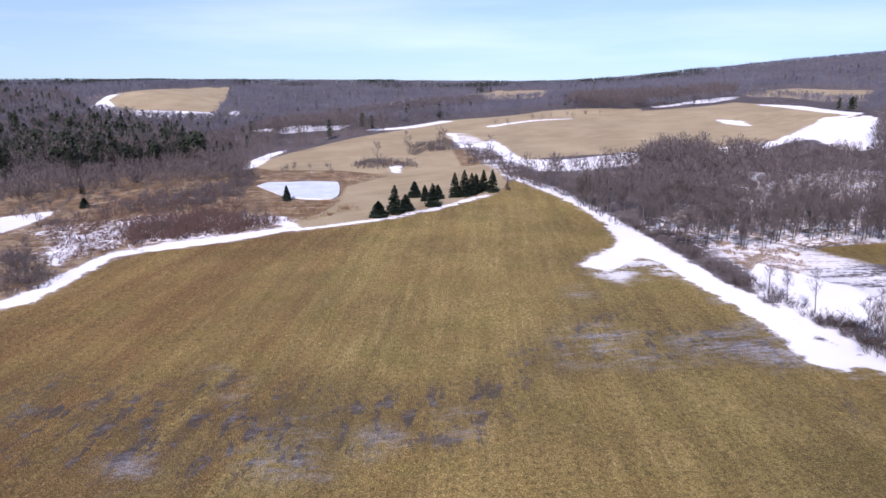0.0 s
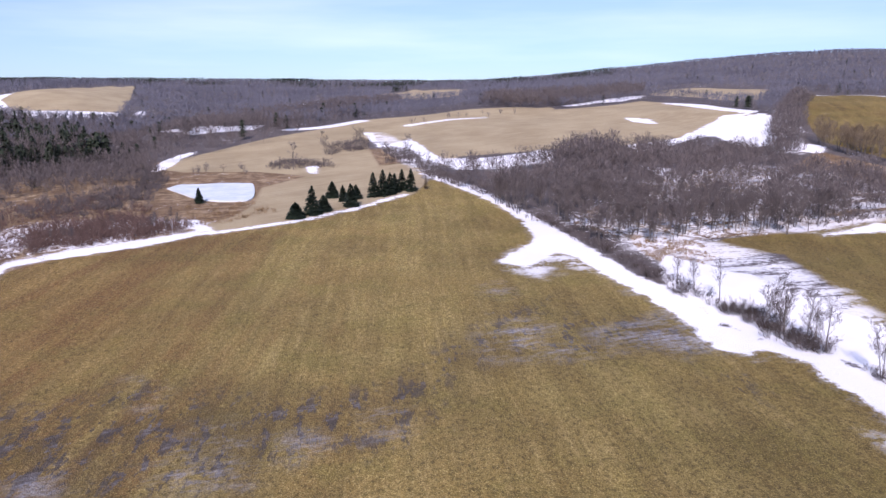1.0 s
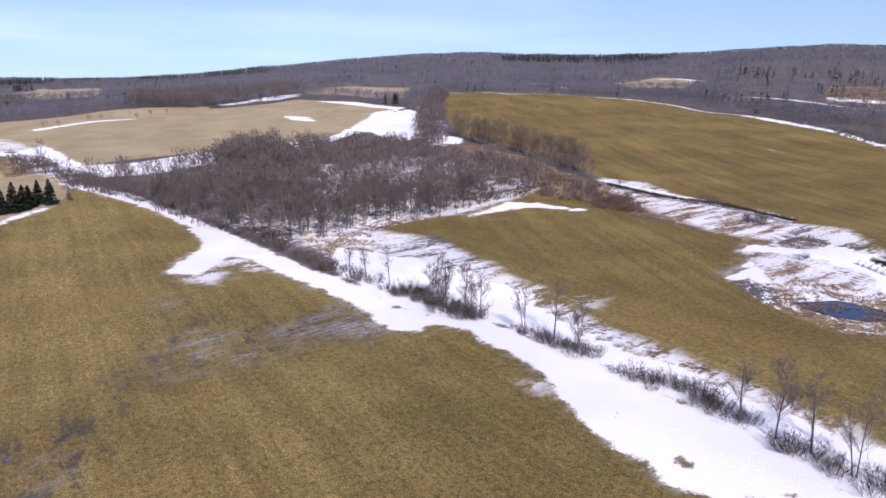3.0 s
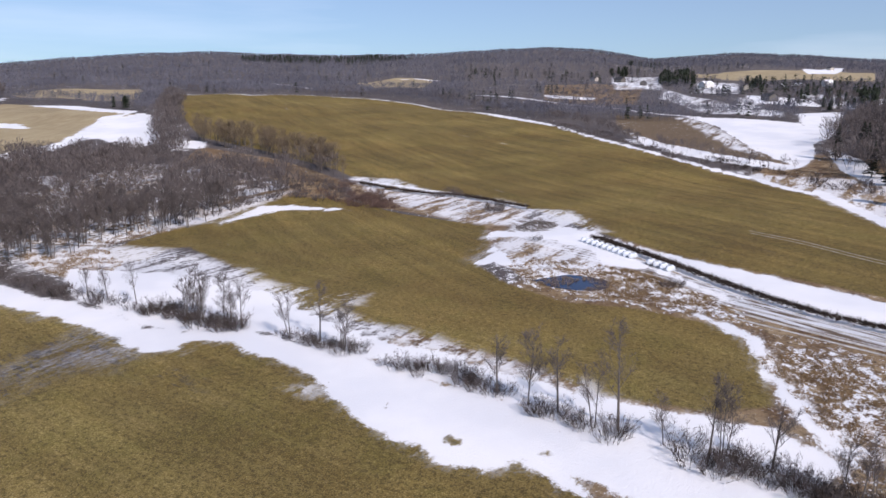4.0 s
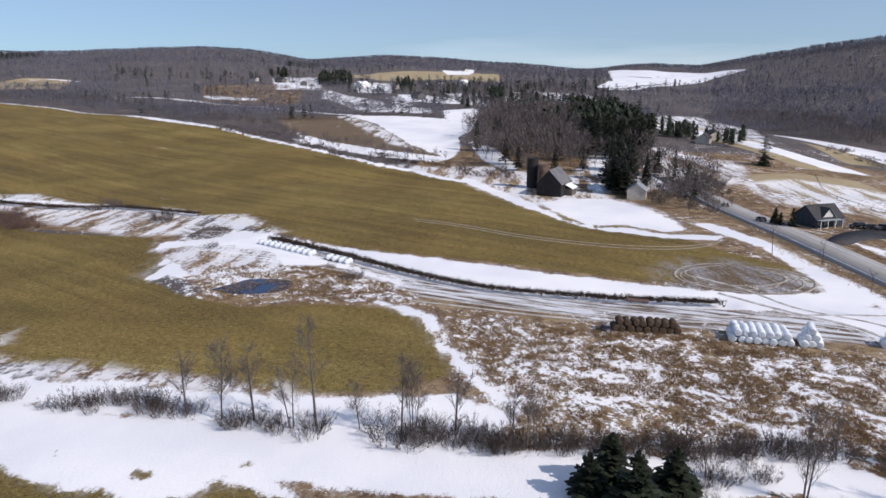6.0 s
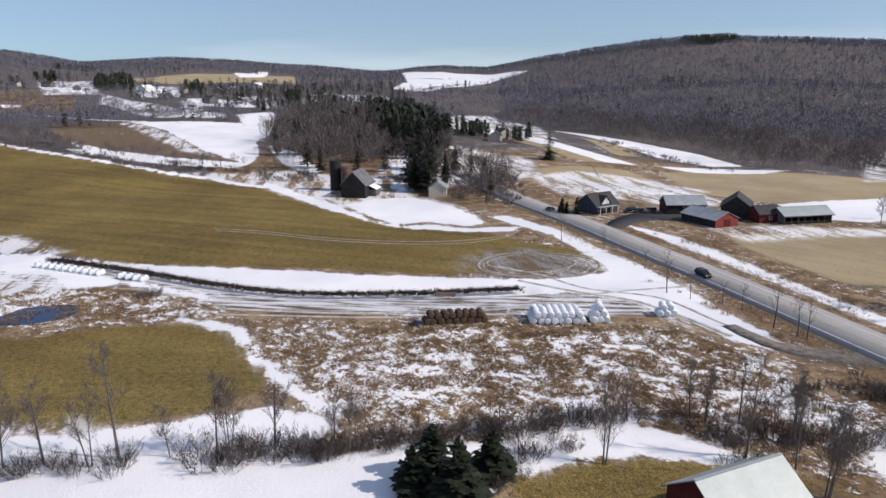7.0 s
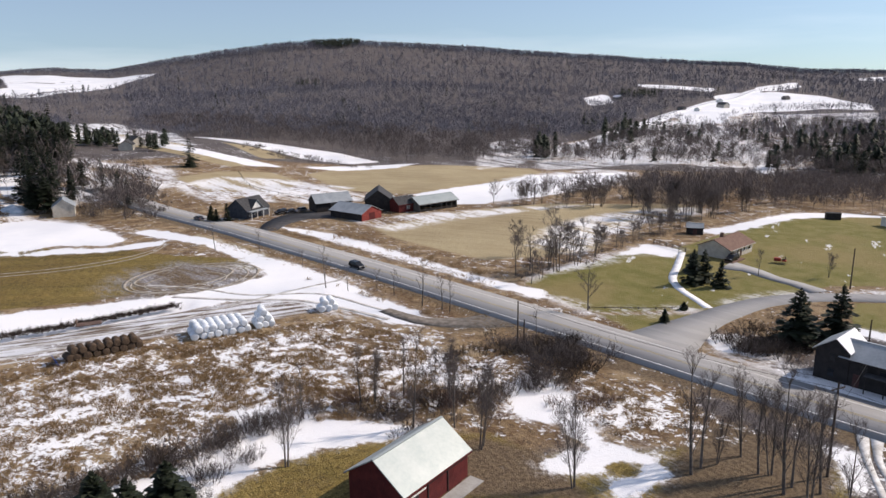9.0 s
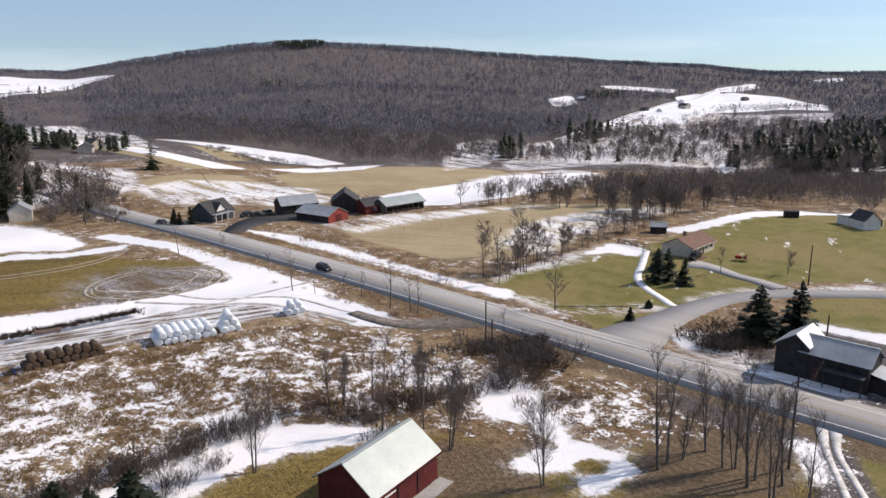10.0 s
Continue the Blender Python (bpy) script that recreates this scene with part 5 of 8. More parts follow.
# ---------------------------------------------------------------- trees
def tubes(p0, p1, r0, r1, sides):
    """Tapered tubes between two arrays of points, as vertices and quads."""
    d = p1 - p0
    d /= np.maximum(np.linalg.norm(d, axis=1), 1e-6)[:, None]
    a = np.cross(d, np.where(np.abs(d[:, 2:]) > 0.9, [1.0, 0, 0], [0, 0, 1.0]))
    a /= np.linalg.norm(a, axis=1)[:, None]
    c = np.cross(d, a)
    ang = np.arange(sides) * 2 * math.pi / sides
    ring = a[:, None] * np.cos(ang)[:, None] + c[:, None] * np.sin(ang)[:, None]
    v = np.concatenate([p0[:, None] + ring * np.reshape(r0, (-1, 1, 1)), p1[:, None] + ring * np.reshape(r1, (-1, 1, 1))], 1)
    k = np.arange(sides)
    f = np.stack([k, (k + 1) % sides, (k + 1) % sides + sides, k + sides], -1)
    f = f[None] + (np.arange(len(p0)) * 2 * sides)[:, None, None]
    return v.reshape(-1, 3), f.reshape(-1, 4)


def slivers(p0, p1, width, rng):
    """Twigs: one long thin triangle each."""
    d = p1 - p0
    s = np.cross(d, rng.normal(size=d.shape))
    s *= (width / np.maximum(np.linalg.norm(s, axis=1), 1e-6))[:, None] / 2
    v = np.stack([p0 - s, p0 + s, p1], 1).reshape(-1, 3)
    return v, np.arange(len(v)).reshape(-1, 3)


def sprout(rng, base, way, length, count, start, lift, spread, short):
    """Branches along each base limb: their roots and tips."""
    n = len(base)
    s = rng.uniform(start, 1.0, (n, count))
    root = base[:, None] + way[:, None] * s[..., None]
    unit = way / np.maximum(np.linalg.norm(way, axis=1), 1e-6)[:, None]
    out = rng.normal(size=(n, count, 3))
    out -= (out * unit[:, None]).sum(-1, keepdims=True) * unit[:, None]
    out /= np.linalg.norm(out, axis=-1, keepdims=True)
    go = unit[:, None] * (1 - spread) + out * spread + np.array([0, 0, lift])
    go /= np.linalg.norm(go, axis=-1, keepdims=True)
    ln = length * (1 - short * (s - start) / (1 - start)) * rng.uniform(0.6, 1.15, s.shape)
    return root.reshape(-1, 3), (go * ln[..., None]).reshape(-1, 3)


def bare_tree(seed, tall, stems=1, limbs=10, boughs=6, twigs=7, spread=0.55, low=0.25, width=0.045, crown=TWIG, thing="bare_tree"):
    """A leafless tree: an Empty with a trunk and a crown of fine twigs."""
    rng = np.random.default_rng(seed)
    top = new(thing)
    ang = rng.uniform(0, 6.28, stems)
    foot = np.stack([np.cos(ang), np.sin(ang), 0 * ang], -1) * (0.0 if stems == 1 else 0.35)
    lean = np.stack([np.cos(ang), np.sin(ang), 0 * ang], -1) * (rng.uniform(0.02, 0.22 if stems > 1 else 0.07, stems)[:, None])
    hs = tall * rng.uniform(0.72, 0.95, stems)
    way = (lean + [0, 0, 1.0]) * hs[:, None]
    mid = foot + way * 0.45 + rng.normal(size=foot.shape) * 0.012 * tall * [1, 1, 0]
    rad = tall * 0.0155 / math.sqrt(stems)
    tv, tf = tubes(np.vstack([foot - [0, 0, 0.4], mid]), np.vstack([mid, foot + way]), np.r_[np.full(stems, rad), np.full(stems, rad * 0.62)], np.r_[np.full(stems, rad * 0.62), np.full(stems, rad * 0.12)], 6)
    p1, w1 = sprout(rng, foot, way, tall * 0.40, limbs, low, 0.34, spread, 0.55)
    v1, f1 = tubes(p1, p1 + w1, np.full(len(p1), rad * 0.22), np.full(len(p1), rad * 0.04), 4)
    part("trunk", np.vstack([tv, v1]), np.vstack([tf, f1 + len(tv)]), BARK, top, smooth=True)
    p2, w2 = sprout(rng, p1, w1, tall * 0.17, boughs, 0.2, 0.34, 0.54, 0.5)
    p3, w3 = sprout(rng, p2, w2, tall * 0.085, twigs, 0.1, 0.3, 0.5, 0.4)
    p4, w4 = sprout(rng, foot + way * 0.55, way * 0.45, tall * 0.10, 14, 0.2, 0.4, 0.5, 0.5)
    a, fa = slivers(p2, p2 + w2, np.full(len(p2), width * 1.5), rng)
    c, fc = slivers(np.vstack([p3, p4]), np.vstack([p3 + w3, p4 + w4]), np.full(len(p3) + len(p4), width), rng)
    part("crown", np.vstack([a, c]), np.vstack([fa, fc + len(a)]), crown, top)
    return top


def shrub(seed, tall, wide, count=46, width=0.05, mat=TWIG):
    """A leafless bush of many upright stems."""
    rng = np.random.default_rng(seed)
    r, a = wide * np.sqrt(rng.uniform(0, 1, count)) * 0.55, rng.uniform(0, 6.28, count)
    foot = np.stack([r * np.cos(a), r * np.sin(a), np.full(count, -0.15)], -1)
    way = np.stack([np.cos(a) * r * 0.7, np.sin(a) * r * 0.7, tall * rng.uniform(0.5, 0.85, count)], -1) + rng.normal(size=(count, 3)) * tall * 0.12
    p2, w2 = sprout(rng, foot, way, tall * 0.35, 5, 0.2, 0.3, 0.5, 0.3)
    p3, w3 = sprout(rng, p2, w2, tall * 0.2, 3, 0.2, 0.2, 0.6, 0.3)
    v, f = slivers(np.vstack([foot, p2, p3]), np.vstack([foot + way, p2 + w2, p3 + w3]), np.r_[np.full(count, width * 1.5), np.full(len(p2), width), np.full(len(p3), width * 0.8)], rng)
    return link_mesh("shrub", v, f, mat)


def conifer(seed, tall, wide, whorls=24, arms=13, mat=SPRUCE, thing="spruce_tree", ragged=0.2, clear=0.04):
    """An evergreen: whorls of drooping boughs, each a fan of needle clumps."""
    rng = np.random.default_rng(seed)
    top = new(thing)
    tv, tf = tubes(np.array([[0, 0, -0.3]]), np.array([[0, 0, tall * 0.97]]), [tall * 0.016], [0.02], 6)
    part("trunk", tv, tf, BARK, top, smooth=True)
    s = np.repeat(np.linspace(clear, 0.985, whorls), arms) + rng.normal(size=whorls * arms) * 0.012
    n = len(s)
    a = rng.uniform(0, 6.28, n)
    ln = wide / 2 * (1 - np.clip(s, 0, 1)) ** 0.82 * rng.uniform(1 - ragged * 1.6, 1 + ragged, n) + 0.12
    out = np.stack([np.cos(a), np.sin(a), 0 * a], -1)
    root = np.stack([0 * a, 0 * a, s * tall], -1)
    droop = np.stack([0 * a, 0 * a, -0.32 * ln * (1 - s) + 0.25 * ln * s], -1)
    tip = root + out * ln[:, None] + droop
    side = np.stack([-np.sin(a), np.cos(a), 0 * a], -1)
    vs, fs = [], []
    for k in range(4):
        g0, g1 = (0.0, 0.62) if k == 0 else (0.3 + 0.12 * k, 1.0)
        sway = side * (rng.uniform(-0.35, 0.35, n) * ln)[:, None] * (k > 0)
        p = root * (1 - g0) + tip * g0
        q = root * (1 - g1) + (tip + sway) * g1 + rng.normal(size=(n, 3)) * 0.05
        wd = side * ((ln * 0.24 + 0.1) * (13 / arms) ** 0.7)[:, None] + np.stack([0 * a, 0 * a, rng.normal(size=n) * 0.12], -1)
        m = (p + q) / 2 + [0, 0, 0.05] - [0, 0, 0.02] * rng.uniform(0, 4, (n, 1))
        base = sum(map(len, vs))
        vs.append(np.stack([p, m - wd, q, m + wd], 1).reshape(-1, 3))
        i = np.arange(n)[:, None] * 4 + base
        fs += [i + [[0, 1, 2]], i + [[0, 2, 3]]]
    part("crown", np.vstack(vs), np.vstack(fs), mat, top)
    return top


def stand(ob, x, y, scale=1.0, turn=0.0, sink=0.0):
    """Stand a finished thing on the ground at x, y."""
    ob.matrix_basis = Matrix.LocRotScale((x, y, float(ground_z(x, y)) - sink), Euler((0, 0, turn)), (scale,) * 3)
    return ob


def again(ob, x, y, scale, turn):
    made = copy_thing(ob, Matrix())
    return stand(made, x, y, scale, turn)


def inside_any(x, y, kinds, margin=0.0):
    hit = np.zeros(np.shape(x), bool)
    for k in kinds:
        hit |= reach(k, x, y, 24.0) > margin
    return hit


def in_outline(x, y, outline):
    inner = np.zeros(np.shape(x), bool)
    p = np.array(outline, float)
    for a, c in zip(p, np.roll(p, -1, 0)):
        if a[1] != c[1]:
            inner ^= ((a[1] > y) != (c[1] > y)) & (x < (c[0] - a[0]) * (y - a[1]) / (c[1] - a[1]) + a[0])
    return inner


def scatter(rng, outline, per100):
    p = np.array(outline, float)
    lo, hi = p.min(0), p.max(0)
    n = int(np.prod(hi - lo) / 100 * per100)
    q = rng.uniform(lo, hi, (n, 2))
    return q[in_outline(q[:, 0], q[:, 1], outline)]


def far_bare(x, y, tall, rng, arms=15, wide=0.34, round_=0.30, low=0.64, deep=0.34, bushy=1.0, stem=0.7):
    """Leafless trees of distant woods: a stem and a rounded crown of twig sprays each."""
    n = len(x)
    z = ground_z(x, y)
    foot = np.stack([x, y, z - 0.5], -1)
    head = foot + np.stack([rng.normal(size=n) * 0.4, rng.normal(size=n) * 0.4, tall * 0.85], -1)
    s = rng.uniform(0.25, 0.72, (n, arms))
    root = foot[:, None] * (1 - s[..., None]) + head[:, None] * s[..., None]
    d = rng.normal(size=(n, arms, 3))
    d /= np.linalg.norm(d, axis=-1, keepdims=True)
    d[..., 2] = d[..., 2] * 0.75 + 0.18
    far = rng.uniform(0.55, 1.0, (n, arms, 1)) ** 0.5
    mid = foot + np.stack([0 * z, 0 * z, tall * low], -1)
    tip = mid[:, None] + d * far * tall[:, None, None] * np.array([round_, round_, deep])
    v0, f0 = slivers(foot, head, np.full(n, wide * stem), rng)
    # sprays widen outwards, as twigs divide
    v1, f1 = slivers(tip.reshape(-1, 3), root.reshape(-1, 3) * 0.5 + tip.reshape(-1, 3) * 0.5 + rng.normal(size=(n * arms, 3)) * np.repeat(tall * 0.05, arms)[:, None], np.repeat(tall * wide * 0.13 * bushy, arms), rng)
    k = 2 if arms < 20 else arms // 4
    v2, f2 = slivers(root[:, :k].reshape(-1, 3), tip[:, :k].reshape(-1, 3), np.full(n * k, wide * 0.8), rng)
    return np.vstack([v0, v1, v2]), np.vstack([f0, f1 + len(v0), f2 + len(v0) + len(v1)])


def far_evergreen(x, y, tall, rng, tiers=6, arms=6):
    """Distant evergreens: tiers of ragged boughs round a stem."""
    n = len(x)
    foot = np.stack([x, y, ground_z(x, y)], -1)
    vs = []
    for t in range(tiers):
        s = 0.12 + 0.8 * t / tiers
        for k in range(arms):
            a = rng.uniform(0, 6.28, n)
            ln = tall * 0.21 * (1 - s) ** 0.42 * rng.uniform(0.6, 1.25, n) + 0.3
            out = np.stack([np.cos(a), np.sin(a), 0 * a], -1)
            side = np.stack([-np.sin(a), np.cos(a), 0 * a], -1) * (ln * 0.45)[:, None]
            hub = foot + np.stack([0 * a, 0 * a, tall * (s + 0.13)], -1)
            end = foot + out * ln[:, None] + np.stack([0 * a, 0 * a, tall * s], -1)
            vs.append(np.stack([hub, end - side, end + side], 1).reshape(-1, 3))
    v = np.vstack(vs)
    return v, np.arange(len(v)).reshape(-1, 3)


OPEN = ("green", "tan", "snow", "lawn")


def far_woods():
    rng = np.random.default_rng(5)
    n = 112000
    r = 560 * (3300 / 560) ** rng.uniform(0, 1, n) ** 1.05
    b = np.radians(rng.uniform(-40, 166, n))
    # the skyline is closed forest
    crest = np.interp(np.degrees(b[-16000:]), *[[k[i] for k in RIDGE] for i in (0, 2)])
    r[-16000:] = crest * rng.uniform(0.955, 1.03, 16000)
    x, y = r * np.sin(b), r * np.cos(b)
    ok = ~inside_any(x, y, OPEN, -2.0) & ~((inside_any(x, y, ("patchsnow",))) & (rng.uniform(0, 1, n) < np.where(r < 900, 0.62, 0.3)))
    deg = np.degrees(b)
    # thinner on the eastern plateau with its houses, and on the valley floor
    ok &= ~((deg > 55) & (deg < 100) & (r > 640) & (r < 1500) & (rng.uniform(0, 1, n) < 0.66))
    ok &= ~(inside_any(x, y, ("thinsnow",)) & (rng.uniform(0, 1, n) < 0.6))
    clump = np.array([noise.noise((u / 190, w / 190, 3.0)) for u, w in zip(x, y)])
    dark = (clump > 0.62) | ((deg < 20) & (r > 1800) & (clump > 0.15)) | ((deg > 124) & (r < 900) & (clump > 0.25) & (rng.uniform(0, 1, n) < 0.10))
    dark |= (deg > 55) & (deg < 95) & (r < 1500) & (clump > 0.1) & (rng.uniform(0, 1, n) < 0.3)
    dark |= rng.uniform(0, 1, n) < 0.006
    return x[ok], y[ok], dark[ok], r[ok]


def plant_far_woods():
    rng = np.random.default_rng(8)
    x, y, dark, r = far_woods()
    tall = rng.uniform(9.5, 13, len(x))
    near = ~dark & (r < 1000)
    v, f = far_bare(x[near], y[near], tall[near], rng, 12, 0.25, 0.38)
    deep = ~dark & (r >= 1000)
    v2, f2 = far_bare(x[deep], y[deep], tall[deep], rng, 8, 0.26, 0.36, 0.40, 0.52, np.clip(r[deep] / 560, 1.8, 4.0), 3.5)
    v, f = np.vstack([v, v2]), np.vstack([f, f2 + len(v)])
    tagged(link_mesh("far_woods", v, f, HAZY_TWIG), "distant bare hardwood forest on the hills, coloured hazy blue-grey", "forest", kind="stuff")
    v, f = far_evergreen(x[dark], y[dark], tall[dark] * 1.1, rng, 5, 4)
    tagged(link_mesh("far_evergreens", v, f, PINE), "distant dark green conifer stands among bare woods", "forest", kind="stuff")


def plant_woods():
    rng = np.random.default_rng(11)
    bare, green = [], []
    for name, thick, tall, evergreen, outline in WOODS:
        if name.startswith("golden"):
            continue
        q = scatter(rng, outline, thick)
        dark = rng.uniform(0, 1, len(q)) < evergreen
        h = tall * rng.uniform(0.7, 1.15, len(q))
        bare.append(np.column_stack([q, h])[~dark])
        green.append(np.column_stack([q, h])[dark])
    bare, green = np.vstack(bare), np.vstack(green)
    return bare, green


plant_far_woods()
BARE, GREEN = plant_woods()


def plant_near_woods():
    rng = np.random.default_rng(21)
    d = np.hypot(BARE[:, 0], BARE[:, 1])
    order = np.argsort(d)
    near = order[:270]
    rest = order[270:]
    v, f = far_bare(BARE[rest, 0], BARE[rest, 1], BARE[rest, 2], rng, 58, 0.132, 0.33)
    tagged(link_mesh("woodland", v, f, TWIG), "bare grey hardwood trees of the middle woods", "forest", kind="stuff")
    kinds = [bare_tree(100 + k, 10.0, stems=1 + k % 3, limbs=15, boughs=8, twigs=7, spread=0.6, width=0.036, low=0.22, thing="woodland_tree") for k in range(6)]
    for k in kinds:
        tagged(k, "bare grey-brown hardwood tree at the wood's edge", "tree", group="woodland trees")
    used = set()
    for i in near:
        k = int(rng.integers(0, 6))
        x, y, h = BARE[i]
        if k in used:
            again(kinds[k], x, y, h / 10, rng.uniform(0, 6.28))
        else:
            used.add(k)
            stand(kinds[k], x, y, h / 10, rng.uniform(0, 6.28))
    d = np.hypot(GREEN[:, 0], GREEN[:, 1])
    order = np.argsort(d)
    near, rest = order[:170], order[170:]
    if len(rest):
        v, f = far_evergreen(GREEN[rest, 0], GREEN[rest, 1], GREEN[rest, 2], rng, 8, 8)
        tagged(link_mesh("evergreen_wood", v, f, PINE), "dark green conifers farther off in the woods", "forest", kind="stuff")
    pines = [conifer(200 + k, 12.0, 5.2, 16, 11, PINE, "pine_tree", 0.35, 0.15) for k in range(4)]
    used = set()
    for p in pines:
        tagged(p, "tall dark green pine in the valley woods", "tree", group="woodland conifers")
    for i in near:
        k = int(rng.integers(0, 4))
        x, y, h = GREEN[i]
        if k in used:
            again(pines[k], x, y, h / 12, rng.uniform(0, 6.28))
        else:
            used.add(k)
            stand(pines[k], x, y, h / 12, rng.uniform(0, 6.28))


plant_near_woods()


def plant_golden_row():
    rng = np.random.default_rng(23)
    kinds = [bare_tree(140 + k, 10.0, stems=2 + k % 2, limbs=12, boughs=7, twigs=7, spread=0.58, width=0.030, low=0.25, crown=GOLD_TWIG, thing="golden_tree") for k in range(3)]
    i = 0
    for name, thick, tall, evergreen, outline in WOODS:
        if name.startswith("golden"):
            for x, y in scatter(rng, outline, thick):
                ob = stand(kinds[i], x, y, tall / 10 * rng.uniform(0.75, 1.1), rng.uniform(0, 6.28)) if i < 3 else again(kinds[i % 3], x, y, tall / 10 * rng.uniform(0.75, 1.1), rng.uniform(0, 6.28))
                tagged(ob, "leafless tree with golden-brown twigs beside the hayfield", "tree", group="golden row")
                i += 1


plant_golden_row()


# ---------------------------------------------------------------- buildings
def poly(name, verts, faces, mat, parent=None, label=""):
    """A mesh part from plain lists, with faces of any length."""
    me = bpy.data.meshes.new(name)
    me.from_pydata([tuple(map(float, v)) for v in verts], [], faces)
    bm = bmesh.new()
    bm.from_mesh(me)
    bmesh.ops.recalc_face_normals(bm, faces=bm.faces)
    bm.to_mesh(me)
    bm.free()
    me.materials.append(mat)
    ob = new(name, me)
    ob.parent = parent
    return tagged(ob, label)


CUBE = [(0, 3, 2, 1), (4, 5, 6, 7), (0, 1, 5, 4), (1, 2, 6, 5), (2, 3, 7, 6), (3, 0, 4, 7)]


def block(name, lo, hi, mat, parent=None, label=""):
    (x0, y0, z0), (x1, y1, z1) = lo, hi
    v = [(x0, y0, z0), (x1, y0, z0), (x1, y1, z0), (x0, y1, z0), (x0, y0, z1), (x1, y0, z1), (x1, y1, z1), (x0, y1, z1)]
    return poly(name, v, CUBE, mat, parent, label)


def slab(name, outline, push, mat, parent=None, label=""):
    """An outline in space, thickened by the vector push."""
    a = [Vector(p) for p in outline]
    n = len(a)
    v = a + [p + Vector(push) for p in a]
    f = [tuple(range(n))[::-1], tuple(range(n, 2 * n))] + [(i, (i + 1) % n, (i + 1) % n + n, i + n) for i in range(n)]
    return poly(name, v, f, mat, parent, label)


def siding(name, low, high, pitch=0.25, rough=0.75, upright=True):
    """Painted boards: fine joints in the relief, faded unevenly."""
    p = Paint(name, rough)
    at = p.local()
    c = p.mix(p.step(p.noise(0.9, 4, where=at), 0.3, 0.7), low, high)
    c = p.mix(p.math("MULTIPLY", p.step(p.noise(3.0, 4, where=at, stretch=(6, 6, 0.4) if upright else (0.4, 0.4, 6)), 0.45, 0.75), 0.5), c, tuple(0.6 * v for v in low))
    p.colour(c)
    sep = p.node("ShaderNodeSeparateXYZ")
    p.put(sep.inputs[0], at)
    along = p.math("ADD", sep.outputs["X"], sep.outputs["Y"]) if upright else sep.outputs["Z"]
    saw = p.math("ABSOLUTE", p.math("SUBTRACT", p.math("FRACT", p.math("DIVIDE", along, pitch)), 0.5))
    return p.bump(p.step(saw, 0.4, 0.5, 1.0, 0.0), 0.6, 0.02).mat


RED_BOARD = siding("red_barn_boards", (0.080, 0.011, 0.012), (0.125, 0.020, 0.019))
DARK_BOARD = siding("dark_boards", (0.016, 0.014, 0.015), (0.034, 0.030, 0.030))
BLUE_BOARD = siding("slate_siding", (0.035, 0.042, 0.055), (0.060, 0.068, 0.085), upright=False)
GREY_BOARD = siding("weathered_boards", (0.085, 0.078, 0.07), (0.17, 0.155, 0.14))
WHITE_BOARD = siding("white_siding", (0.60, 0.60, 0.58), (0.74, 0.73, 0.70), 0.18, upright=False)
BEIGE_BOARD = siding("pale_siding", (0.46, 0.42, 0.36), (0.58, 0.54, 0.47), 0.18, upright=False)
METAL_ROOF = plain("pale_metal_roof", (0.31, 0.36, 0.36), (0.40, 0.44, 0.435), 0.35, 0.5, 0.2)
GREY_METAL = plain("grey_metal_roof", (0.28, 0.31, 0.33), (0.42, 0.45, 0.47), 0.35, 0.45, 0.3)
DARK_ROOF = plain("dark_shingles", (0.035, 0.035, 0.038), (0.07, 0.07, 0.074), 1.5, 0.85)
BROWN_ROOF = plain("brown_shingles", (0.13, 0.075, 0.058), (0.20, 0.12, 0.09), 1.5, 0.85)
SNOW_ROOF = plain("snow_cover", (0.78, 0.80, 0.84), (0.9, 0.9, 0.92), 0.8, 0.6)
TRIM = plain("white_trim", (0.66, 0.66, 0.64), (0.78, 0.78, 0.76), 1.0, 0.6)
CONCRETE = plain("concrete", (0.30, 0.29, 0.27), (0.42, 0.41, 0.39), 0.9, 0.85, bump=0.3)
RUST = plain("rusty_metal", (0.10, 0.055, 0.04), (0.22, 0.16, 0.13), 0.7, 0.7, 0.3)
PANE = plain("window_glass", (0.012, 0.014, 0.018), (0.025, 0.028, 0.034), 2.0, 0.08)
DOOR_WOOD = plain("dark_door", (0.05, 0.02, 0.02), (0.09, 0.04, 0.035), 2.0, 0.6)


def window(house, x, y, z, w, h, face, frame_mat=TRIM):
    """A framed window on the wall whose outside looks along face ('x+', 'y-', ...)."""
    axis, sign = face[0], 1 if face[1] == "+" else -1
    top = None
    def at(du, dn, dz):
        return (x + du, y + sign * dn, z + dz) if axis == "y" else (x + sign * dn, y + du, z + dz)
    def bar(name, u0, u1, z0, z1, n0, n1, mat, parent):
        p, q = at(u0, n0, z0), at(u1, n1, z1)
        return block(name, [min(a, c) for a, c in zip(p, q)], [max(a, c) for a, c in zip(p, q)], mat, parent)
    top = bar("window", -w / 2, w / 2, -h / 2, h / 2, 0.004, 0.03, PANE, house)
    for u0, u1, z0, z1 in ((-w / 2 - 0.1, -w / 2, -h / 2 - 0.1, h / 2 + 0.1), (w / 2, w / 2 + 0.1, -h / 2 - 0.1, h / 2 + 0.1), (-w / 2, w / 2, h / 2, h / 2 + 0.1), (-w / 2, w / 2, -h / 2 - 0.1, -h / 2), (-w / 2, w / 2, -0.03, 0.03)):
        bar("window_frame", u0, u1, z0, z1, 0.002, 0.06, frame_mat, top)
    return top


